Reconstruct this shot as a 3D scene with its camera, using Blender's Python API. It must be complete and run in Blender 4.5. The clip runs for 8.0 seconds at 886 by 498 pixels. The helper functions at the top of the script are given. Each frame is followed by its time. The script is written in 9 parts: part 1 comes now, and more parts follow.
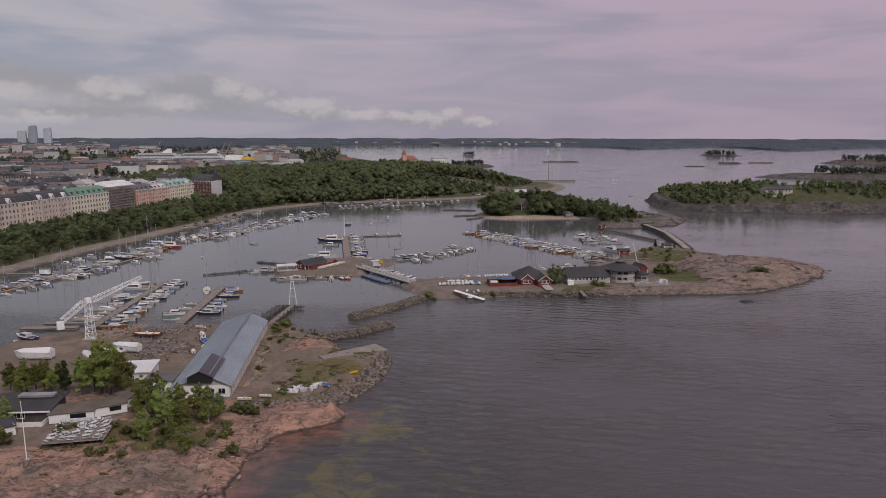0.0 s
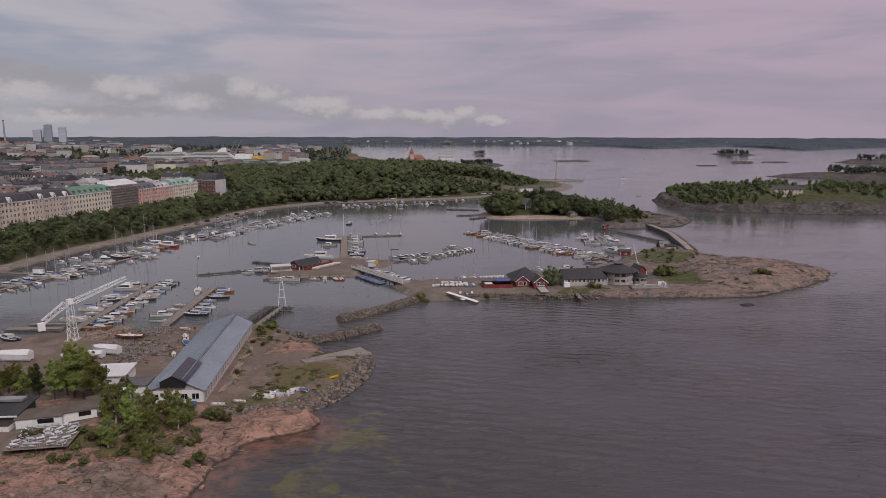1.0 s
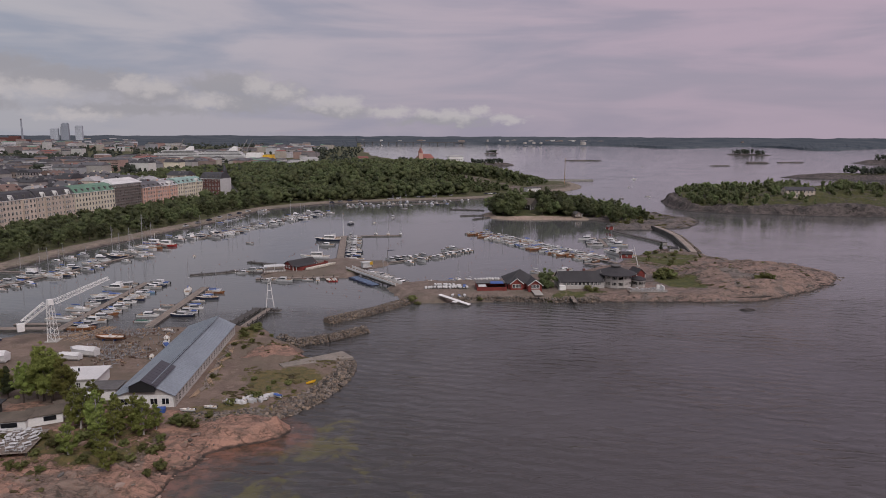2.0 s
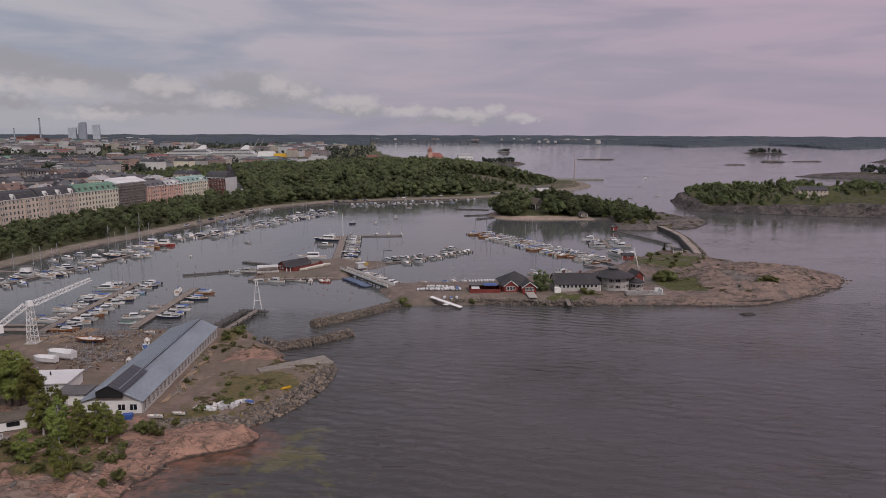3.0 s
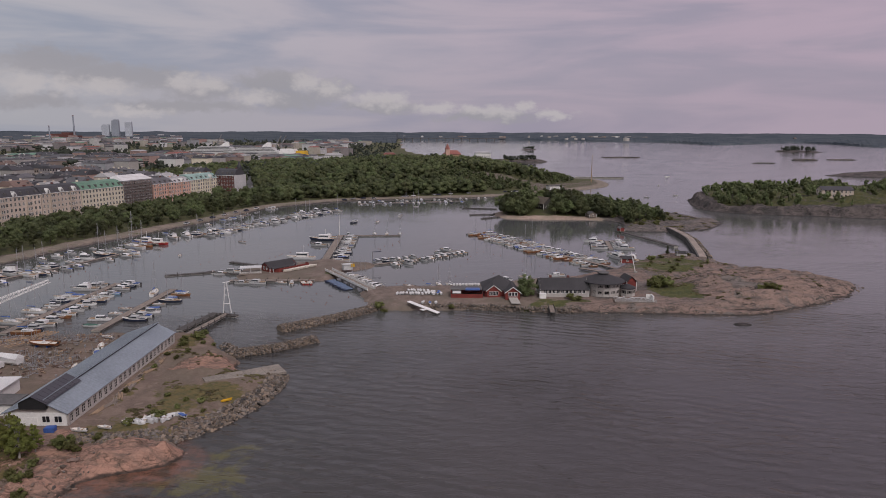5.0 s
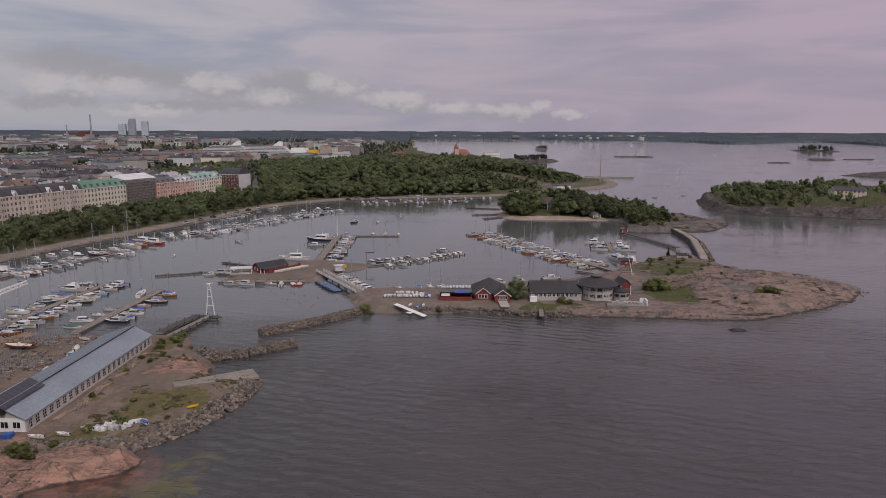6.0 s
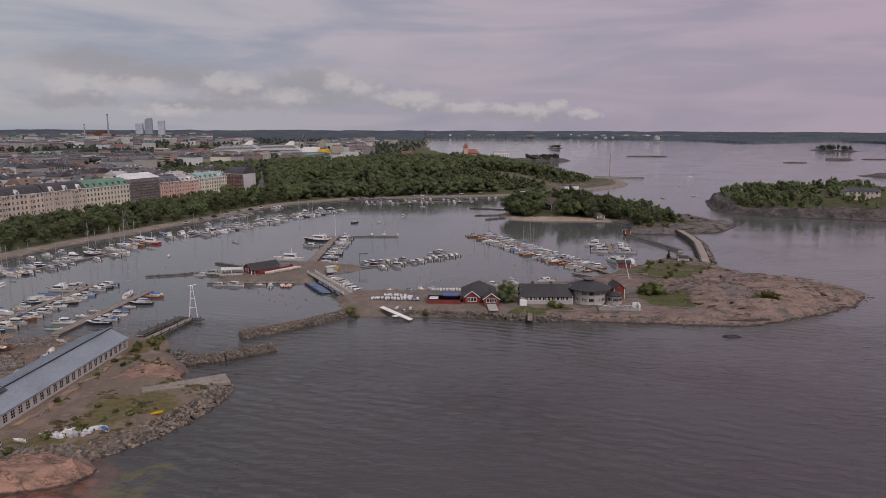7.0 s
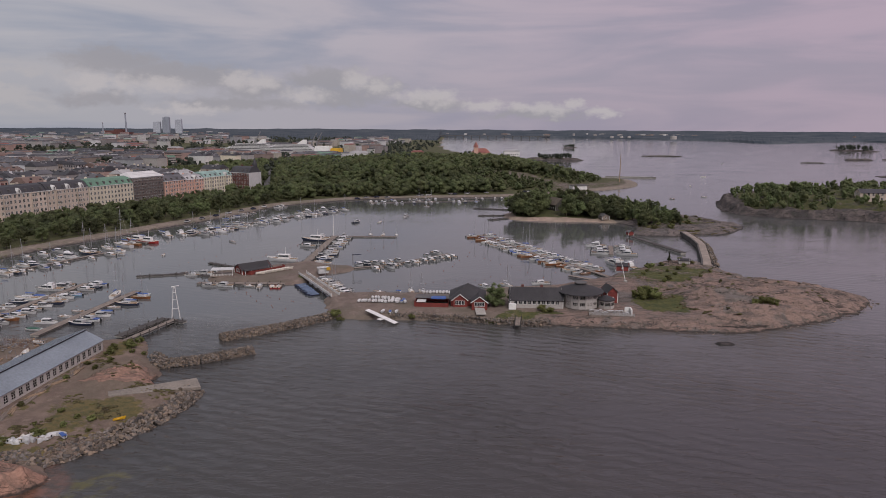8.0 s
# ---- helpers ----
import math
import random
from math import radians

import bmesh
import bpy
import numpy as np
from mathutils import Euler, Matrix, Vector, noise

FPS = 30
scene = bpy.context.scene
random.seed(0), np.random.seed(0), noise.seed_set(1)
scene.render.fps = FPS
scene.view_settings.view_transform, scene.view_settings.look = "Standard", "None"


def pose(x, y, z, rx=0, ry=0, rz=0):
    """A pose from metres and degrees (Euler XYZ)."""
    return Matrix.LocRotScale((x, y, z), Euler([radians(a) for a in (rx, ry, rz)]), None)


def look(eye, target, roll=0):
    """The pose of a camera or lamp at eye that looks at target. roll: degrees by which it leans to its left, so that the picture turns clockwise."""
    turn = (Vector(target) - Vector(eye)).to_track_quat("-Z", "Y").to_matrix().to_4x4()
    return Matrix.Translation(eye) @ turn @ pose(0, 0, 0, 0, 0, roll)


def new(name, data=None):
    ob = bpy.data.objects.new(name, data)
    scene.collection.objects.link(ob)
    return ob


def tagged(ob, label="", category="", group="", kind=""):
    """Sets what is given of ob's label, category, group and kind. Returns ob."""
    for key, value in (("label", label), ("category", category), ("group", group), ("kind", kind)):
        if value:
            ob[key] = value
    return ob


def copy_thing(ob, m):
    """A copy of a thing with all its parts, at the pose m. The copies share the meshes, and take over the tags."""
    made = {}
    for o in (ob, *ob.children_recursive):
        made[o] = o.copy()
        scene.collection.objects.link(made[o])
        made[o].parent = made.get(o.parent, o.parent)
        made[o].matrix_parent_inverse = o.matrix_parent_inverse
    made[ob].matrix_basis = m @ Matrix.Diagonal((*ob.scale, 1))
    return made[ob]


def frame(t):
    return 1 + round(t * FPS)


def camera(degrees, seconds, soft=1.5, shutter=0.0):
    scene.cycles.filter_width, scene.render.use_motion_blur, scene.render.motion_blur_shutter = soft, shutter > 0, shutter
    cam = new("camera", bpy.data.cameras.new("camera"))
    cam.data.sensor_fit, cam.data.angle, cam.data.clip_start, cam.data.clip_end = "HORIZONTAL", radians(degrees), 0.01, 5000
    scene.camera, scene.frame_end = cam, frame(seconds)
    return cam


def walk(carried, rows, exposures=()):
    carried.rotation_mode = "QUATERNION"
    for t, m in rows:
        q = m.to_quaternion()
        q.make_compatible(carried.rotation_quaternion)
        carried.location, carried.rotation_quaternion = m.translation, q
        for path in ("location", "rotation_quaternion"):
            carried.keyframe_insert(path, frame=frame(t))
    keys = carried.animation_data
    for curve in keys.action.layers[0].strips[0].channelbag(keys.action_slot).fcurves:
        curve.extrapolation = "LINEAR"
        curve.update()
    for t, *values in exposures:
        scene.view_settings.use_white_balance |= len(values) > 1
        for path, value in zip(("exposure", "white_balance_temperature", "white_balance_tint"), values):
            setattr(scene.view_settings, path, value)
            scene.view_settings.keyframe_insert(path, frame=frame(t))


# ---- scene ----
cam = camera(67.3, 8.0, soft=0.9)
PATH = [
    (0, (-39.185, -19.985, 62.06), (-38.928, -18.03, 61.724), 0.1),
    (0.5, (-35.248, -18.144, 62.049), (-35.009, -16.187, 61.712), 0.1),
    (1, (-31.194, -16.202, 62.046), (-30.974, -14.244, 61.707), 0.1),
    (1.5, (-26.941, -14.153, 62.026), (-26.741, -12.192, 61.686), 0.2),
    (3, (-13.614, -7.53, 62.096), (-13.48, -5.565, 61.751), 0.2),
    (3.5, (-9.106, -5.172, 62.164), (-8.994, -3.206, 61.817), 0.2),
    (4, (-4.514, -2.761, 62.227), (-4.423, -0.794, 61.877), 0.2),
    (4.5, (0.109, -0.277, 62.249), (0.178, 1.69, 61.897), 0.2),
    (6, (14.201, 7.201, 62.295), (14.204, 9.169, 61.939), 0.2),
    (6.5, (18.946, 9.71, 62.325), (18.925, 11.678, 61.967), 0.2),
    (7, (23.644, 12.243, 62.389), (23.601, 14.21, 62.031), 0.2),
    (7.5, (28.355, 14.886, 62.449), (28.288, 16.852, 62.09), 0.2),
    (8, (33.088, 17.656, 62.506), (32.997, 19.621, 62.145), 0.3),
]
walk(cam, [(t, look(eye, target, roll)) for t, eye, target, roll in PATH])

# ---- light: overcast daylight ----
world = bpy.data.worlds.new("overcast")
scene.world = world
world.use_nodes = True
SUN_ELEV, SUN_AZ = 46.0, 152.0          # degrees; azimuth clockwise from +y


def build_sky():
    nt = world.node_tree
    nt.nodes.clear()
    N, L = nt.nodes.new, nt.links.new

    def math_(op, a, b=None, clamp=False):
        n = N("ShaderNodeMath")
        n.operation, n.use_clamp = op, clamp
        for i, v in enumerate((a, b)):
            if v is None:
                continue
            if isinstance(v, (int, float)):
                n.inputs[i].default_value = v
            else:
                L(v, n.inputs[i])
        return n.outputs[0]

    def ramp(v, lo, hi, to0=0.0, to1=1.0):
        n = N("ShaderNodeMapRange")
        n.interpolation_type = "SMOOTHSTEP"
        n.inputs[1].default_value, n.inputs[2].default_value = lo, hi
        n.inputs[3].default_value, n.inputs[4].default_value = to0, to1
        L(v, n.inputs[0])
        return n.outputs[0]

    def mix(f, a, b):
        n = N("ShaderNodeMix")
        n.data_type = "RGBA"
        if isinstance(f, float):
            n.inputs[0].default_value = f
        else:
            L(f, n.inputs[0])
        for s, v in ((n.inputs[6], a), (n.inputs[7], b)):
            if isinstance(v, tuple):
                s.default_value = (*v, 1)
            else:
                L(v, s)
        return n.outputs[2]

    def noise_(vec, scale, detail, rough, dist=0.0):
        n = N("ShaderNodeTexNoise")
        n.inputs["Scale"].default_value, n.inputs["Detail"].default_value = scale, detail
        n.inputs["Roughness"].default_value, n.inputs["Distortion"].default_value = rough, dist
        L(vec, n.inputs["Vector"])
        return n.outputs[0]

    def combine(x, y, z=0.0):
        n = N("ShaderNodeCombineXYZ")
        for i, v in enumerate((x, y, z)):
            if isinstance(v, (int, float)):
                n.inputs[i].default_value = v
            else:
                L(v, n.inputs[i])
        return n.outputs[0]

    tc = N("ShaderNodeTexCoord")
    sep = N("ShaderNodeSeparateXYZ")
    L(tc.outputs["Generated"], sep.inputs[0])
    dx, dy, dz = sep.outputs
    elev = math_("MULTIPLY", math_("ARCSINE", dz), 57.2958)
    az = math_("MULTIPLY", math_("ARCTAN2", dx, dy), 57.2958)
    sky = N("ShaderNodeTexSky")
    sky.sky_type, sky.sun_disc = "NISHITA", False
    sky.sun_elevation, sky.sun_rotation = radians(SUN_ELEV), radians(SUN_AZ)
    sky.air_density, sky.dust_density = 1.2, 2.0
    scaled = N("ShaderNodeVectorMath")
    scaled.operation = "SCALE"
    scaled.inputs[3].default_value = 0.055
    L(sky.outputs[0], scaled.inputs[0])
    # high veil of stratus: broad soft streaks with blue-grey gaps
    def wide(a_scale, e_scale, e_shift=0.0, z=0.0):
        return combine(math_("MULTIPLY", az, a_scale), math_("MULTIPLY", math_("ADD", elev, e_shift), e_scale), z)

    veil = noise_(wide(0.050, 0.30), 1.0, 5.0, 0.5, 0.7)
    fine = noise_(wide(0.13, 0.85, 0.0, 7.0), 1.0, 4.0, 0.5, 0.5)
    cover = ramp(math_("ADD", veil, math_("MULTIPLY", fine, 0.25)), 0.46, 0.74)
    grey = mix(ramp(az, -40.0, 34.0), (0.438, 0.430, 0.470), (0.440, 0.354, 0.434))
    lowgrey = mix(ramp(az, -40.0, 34.0), (0.376, 0.374, 0.410), (0.402, 0.328, 0.400))
    grey = mix(ramp(elev, 0.0, 8.0), lowgrey, grey)
    gap = mix(ramp(az, -40.0, 34.0), (0.318, 0.338, 0.420), (0.362, 0.312, 0.398))
    gap = mix(0.12, gap, scaled.outputs[0])
    col = mix(cover, gap, grey)
    # cumulus rows low over the land: grey bodies, then sunlit heads (azimuth, elevation, half width, half height in degrees)
    bodies = ((-28.3, 4.72, 2.6, 0.58), (-25, 3.86, 2.6, 0.56), (-21.3, 3.8, 2, 0.58), (-18, 2.9, 2.1, 0.54), (-12.3, 3.65, 2.2, 0.66), (-11.7, 2.35, 1.8, 0.52), (-8.4, 3.05, 1.4, 0.57), (-19.1, 1.71, 3.7, 0.31), (-29.7, 1.96, 2.1, 0.33), (-3.7, 1.83, 2.4, 0.29), (5, 1.07, 2.9, 0.24))
    heads = ((-29.9, 3.18, 1.4, 0.53), (-27.9, 3.16, 0.8, 0.5), (-25.4, 3.12, 1.8, 0.38), (-19.5, 3.72, 0.9, 0.49), (-17.9, 3.4, 1.5, 0.41), (-14.1, 2.41, 1.4, 0.42), (-9.8, 3.74, 1, 0.52), (-8.1, 3.24, 1, 0.43), (-5, 2.45, 1.4, 0.39), (-2.9, 2.42, 1.3, 0.48), (0.6, 1.8, 1.5, 0.29), (4, 1.56, 1.2, 0.29), (6.2, 1.55, 1.5, 0.39), (8.2, 1.89, 0.6, 0.34), (10.6, 1.25, 1.2, 0.24), (-23.1, 1.31, 2, 0.26))
    wob = N("ShaderNodeTexNoise")
    wob.inputs["Scale"].default_value, wob.inputs["Detail"].default_value, wob.inputs["Roughness"].default_value = 1.0, 4.0, 0.6
    L(wide(0.55, 1.0, 0.0, 11.0), wob.inputs["Vector"])
    sepw = N("ShaderNodeSeparateXYZ")
    L(wob.outputs["Color"], sepw.inputs[0])
    waz = math_("ADD", az, math_("MULTIPLY", math_("SUBTRACT", sepw.outputs[0], 0.5), 3.0))
    wel = math_("ADD", elev, math_("MULTIPLY", math_("SUBTRACT", sepw.outputs[1], 0.5), 1.5))
    spotv = combine(waz, wel)
    curl = noise_(wide(1.0, 1.35, 0.0, 3.0), 1.0, 6.0, 0.60, 0.3)

    def heap(clouds, lo, hi, wobble):
        field = None
        for a, e, w, h in clouds:
            d = N("ShaderNodeVectorMath")
            d.operation = "SUBTRACT"
            L(spotv, d.inputs[0])
            d.inputs[1].default_value = (a, e, 0)
            m = N("ShaderNodeVectorMath")
            m.operation = "MULTIPLY"
            L(d.outputs[0], m.inputs[0])
            m.inputs[1].default_value = (0.8 / w, 0.7 / h, 0)
            n = N("ShaderNodeVectorMath")
            n.operation = "LENGTH"
            L(m.outputs[0], n.inputs[0])
            v = math_("SUBTRACT", 1.0, n.outputs["Value"])
            field = v if field is None else math_("MAXIMUM", field, v)
        return ramp(math_("ADD", field, math_("MULTIPLY", math_("SUBTRACT", curl, 0.5), wobble)), lo, hi)

    col = mix(math_("MULTIPLY", heap(bodies, -0.7, 0.5, 1.6), 0.85), col, (0.325, 0.312, 0.340))
    col = mix(math_("MULTIPLY", heap(heads, -0.55, 0.75, 2.0), 0.80), col, (0.492, 0.458, 0.470))
    # smaller puffs over the city, left of the rows
    puff = noise_(wide(0.21, 0.50, 0.0, 3.0), 1.0, 7.0, 0.55, 0.12)
    inside = math_("MULTIPLY", math_("MULTIPLY", ramp(elev, 0.5, 1.3), ramp(elev, 5.5, 3.5)), ramp(az, -28.0, -36.0))
    col = mix(math_("MULTIPLY", math_("MULTIPLY", ramp(puff, 0.40, 0.52), inside), 0.7), col, (0.455, 0.428, 0.440))
    # the veil is brighter on the side of the hidden sun
    toward = math_("ADD", math_("MULTIPLY", dx, math.sin(radians(SUN_AZ))), math_("MULTIPLY", dy, math.cos(radians(SUN_AZ))))
    gain = math_("ADD", 1.0, math_("MULTIPLY", ramp(elev, 11.0, 34.0), ramp(toward, -0.98, -0.35, -0.14, 0.40)))
    lift = N("ShaderNodeVectorMath")
    lift.operation = "SCALE"
    L(col, lift.inputs[0])
    L(gain, lift.inputs[3])
    col = lift.outputs[0]
    bg = N("ShaderNodeBackground")
    bg.inputs[1].default_value = 1.0
    L(col, bg.inputs[0])
    out = N("ShaderNodeOutputWorld")
    L(bg.outputs[0], out.inputs[0])


build_sky()
sun_lamp = bpy.data.lights.new("sun", "SUN")
sun_lamp.energy, sun_lamp.angle, sun_lamp.color = 1.75, radians(24), (1.0, 0.96, 0.94)
sun = new("sun", sun_lamp)
a_, e_ = radians(SUN_AZ), radians(SUN_ELEV)
sun.matrix_world = look((0, 0, 300), (-300 * math.sin(a_) * math.cos(e_), -300 * math.cos(a_) * math.cos(e_), 300 - 300 * math.sin(e_)))

# ---- geometry helpers ----
class Geo:
    """Collects vertices and faces for one mesh."""

    def __init__(self):
        self.v, self.f, self.m = [], [], []

    def add(self, verts, faces, mi=0):
        o = len(self.v)
        self.v.extend(tuple(p) for p in verts)
        self.f.extend(tuple(i + o for i in q) for q in faces)
        self.m.extend([mi] * len(faces))
        return self

    def box(self, c, s, mi=0, rz=0.0, taper=1.0, m=None):
        hx, hy, hz = s[0] / 2, s[1] / 2, s[2] / 2
        vs = [Vector((sx * hx * (taper if sz > 0 else 1), sy * hy * (taper if sz > 0 else 1), sz * hz)) for sz in (-1, 1) for sx, sy in ((-1, -1), (1, -1), (1, 1), (-1, 1))]
        r = Matrix.Rotation(rz, 4, "Z") if m is None else m
        vs = [r @ p + Vector(c) for p in vs]
        return self.add(vs, [(3, 2, 1, 0), (4, 5, 6, 7), (0, 1, 5, 4), (1, 2, 6, 5), (2, 3, 7, 6), (3, 0, 4, 7)], mi)

    def tube(self, a, b, r0, r1=None, n=6, mi=0, cap=True):
        a, b = Vector(a), Vector(b)
        r1 = r0 if r1 is None else r1
        q = (b - a).to_track_quat("Z", "Y")
        vs = [p + q @ Vector((math.cos(2 * math.pi * i / n) * r, math.sin(2 * math.pi * i / n) * r, 0)) for p, r in ((a, r0), (b, r1)) for i in range(n)]
        fs = [(i, (i + 1) % n, n + (i + 1) % n, n + i) for i in range(n)]
        if cap:
            fs += [tuple(range(n - 1, -1, -1)), tuple(range(n, 2 * n))]
        return self.add(vs, fs, mi)

    def prism(self, poly, z0, z1, mi=0):
        n = len(poly)
        vs = [(x, y, z0) for x, y in poly] + [(x, y, z1) for x, y in poly]
        return self.add(vs, [(i, (i + 1) % n, n + (i + 1) % n, n + i) for i in range(n)] + [tuple(range(n - 1, -1, -1)), tuple(range(n, 2 * n))], mi)

    def slab(self, quad, t, mi=0):
        """A sheet with four corners, t thick along its normal."""
        q = [Vector(p) for p in quad]
        nrm = (q[1] - q[0]).cross(q[3] - q[0]).normalized() * t
        vs = [p - nrm for p in q] + q
        return self.add(vs, [(3, 2, 1, 0), (4, 5, 6, 7), (0, 1, 5, 4), (1, 2, 6, 5), (2, 3, 7, 6), (3, 0, 4, 7)], mi)

    def mesh(self, name, *mats, smooth=False):
        me = bpy.data.meshes.new(name)
        me.from_pydata(self.v, [], self.f)
        for m in mats:
            me.materials.append(m)
        me.polygons.foreach_set("material_index", self.m)
        if smooth:
            me.polygons.foreach_set("use_smooth", [True] * len(self.f))
        me.update()
        return me


def np_mesh(name, verts, faces, mats, smooth=False, mat_index=None, attrs=None):
    """A mesh from arrays: verts (n, 3), faces (m, 3 or 4)."""
    me = bpy.data.meshes.new(name)
    verts, faces = np.asarray(verts, np.float32), np.asarray(faces, np.int32)
    k = faces.shape[1]
    me.vertices.add(len(verts))
    me.vertices.foreach_set("co", verts.ravel())
    me.loops.add(faces.size)
    me.loops.foreach_set("vertex_index", faces.ravel())
    me.polygons.add(len(faces))
    me.polygons.foreach_set("loop_start", np.arange(0, faces.size, k, dtype=np.int32))
    me.polygons.foreach_set("use_smooth", np.full(len(faces), smooth))
    for m in mats:
        me.materials.append(m)
    if mat_index is not None:
        me.polygons.foreach_set("material_index", np.asarray(mat_index, np.int32))
    for key, values in (attrs or {}).items():
        at = me.attributes.new(key, "FLOAT", "POINT")
        at.data.foreach_set("value", np.asarray(values, np.float32))
    me.update(calc_edges=True)
    return me


def thing(name, label, category, m=None, group="", kind=""):
    ob = new(name)
    ob.empty_display_size = 0.5
    if m is not None:
        ob.matrix_basis = m
    return tagged(ob, label, category, group, kind)


def part(name, geo, mats, parent, label="", m=None, smooth=False):
    """Links a Geo or a mesh as one part under a thing or a part."""
    mats = mats if isinstance(mats, (tuple, list)) else (mats,)
    data = geo.mesh(name, *mats, smooth=smooth) if isinstance(geo, Geo) else geo
    ob = new(name, data)
    ob.parent = parent
    if m is not None:
        ob.matrix_basis = m
    return tagged(ob, label)


def solo(name, geo, mats, label, category="", kind="", group="", m=None, smooth=False):
    """A thing that is one mesh."""
    ob = part(name, geo, mats, None, smooth=smooth, m=m)
    return tagged(ob, label, category, group, kind)


# ---- materials ----
def mat(name, col, rough=0.75, metal=0.0, col2=None, scale=1.5, var=0.18, bump=0.15, bscale=None, rnd=0.0, spec=0.5, world_space=False, stretch=(1, 1, 1)):
    """Paint, wood, stone: two scales of colour variation and a fine relief."""
    m = bpy.data.materials.new(name)
    m.use_nodes = True
    nt = m.node_tree
    N, L = nt.nodes.new, nt.links.new
    b = nt.nodes["Principled BSDF"]
    b.inputs["Roughness"].default_value, b.inputs["Metallic"].default_value = rough, metal
    b.inputs["Specular IOR Level"].default_value = spec
    if world_space:
        src = N("ShaderNodeNewGeometry").outputs["Position"]
    else:
        src = N("ShaderNodeTexCoord").outputs["Object"]
    mp = N("ShaderNodeMapping")
    mp.inputs["Scale"].default_value = stretch
    L(src, mp.inputs[0])
    info = N("ShaderNodeObjectInfo")
    off = N("ShaderNodeVectorMath")
    off.operation = "SCALE"
    off.inputs[3].default_value = 37.0
    cx = N("ShaderNodeCombineXYZ")
    for i in range(3):
        L(info.outputs["Random"], cx.inputs[i])
    L(cx.outputs[0], off.inputs[0])
    L(off.outputs[0], mp.inputs["Location"])
    big, small = N("ShaderNodeTexNoise"), N("ShaderNodeTexNoise")
    for n, s, d in ((big, scale * 0.3, 4), (small, scale * 4, 5)):
        n.inputs["Scale"].default_value, n.inputs["Detail"].default_value = s, d
        L(mp.outputs[0], n.inputs["Vector"])
    add = N("ShaderNodeMath")
    add.operation = "MULTIPLY_ADD"
    add.inputs[1].default_value = 0.5
    L(small.outputs[0], add.inputs[0])
    half = N("ShaderNodeMath")
    half.operation = "MULTIPLY"
    half.inputs[1].default_value = 0.5
    L(big.outputs[0], half.inputs[0])
    L(half.outputs[0], add.inputs[2])
    cr = N("ShaderNodeMapRange")
    cr.inputs[1].default_value, cr.inputs[2].default_value = 0.36, 0.64
    L(add.outputs[0], cr.inputs[0])
    mx = N("ShaderNodeMix")
    mx.data_type = "RGBA"
    c2 = col2 or tuple(c * (1 - 2 * var) for c in col)
    mx.inputs[6].default_value, mx.inputs[7].default_value = (*c2, 1), (*(c if col2 else c * (1 + var) for c in col), 1)
    L(cr.outputs[0], mx.inputs[0])
    last = mx.outputs[2]
    if rnd:
        hs = N("ShaderNodeHueSaturation")
        vr = N("ShaderNodeMapRange")
        vr.inputs[3].default_value, vr.inputs[4].default_value = 1 - rnd, 1 + rnd
        L(info.outputs["Random"], vr.inputs[0])
        L(vr.outputs[0], hs.inputs["Value"])
        L(last, hs.inputs["Color"])
        last = hs.outputs[0]
    L(last, b.inputs["Base Color"])
    if bump:
        bp = N("ShaderNodeBump")
        bp.inputs["Strength"].default_value, bp.inputs["Distance"].default_value = bump, 0.1
        fine = N("ShaderNodeTexNoise")
        fine.inputs["Scale"].default_value, fine.inputs["Detail"].default_value = bscale or scale * 6, 6
        L(mp.outputs[0], fine.inputs["Vector"])
        L(fine.outputs[0], bp.inputs["Height"])
        L(bp.outputs[0], b.inputs["Normal"])
    return m


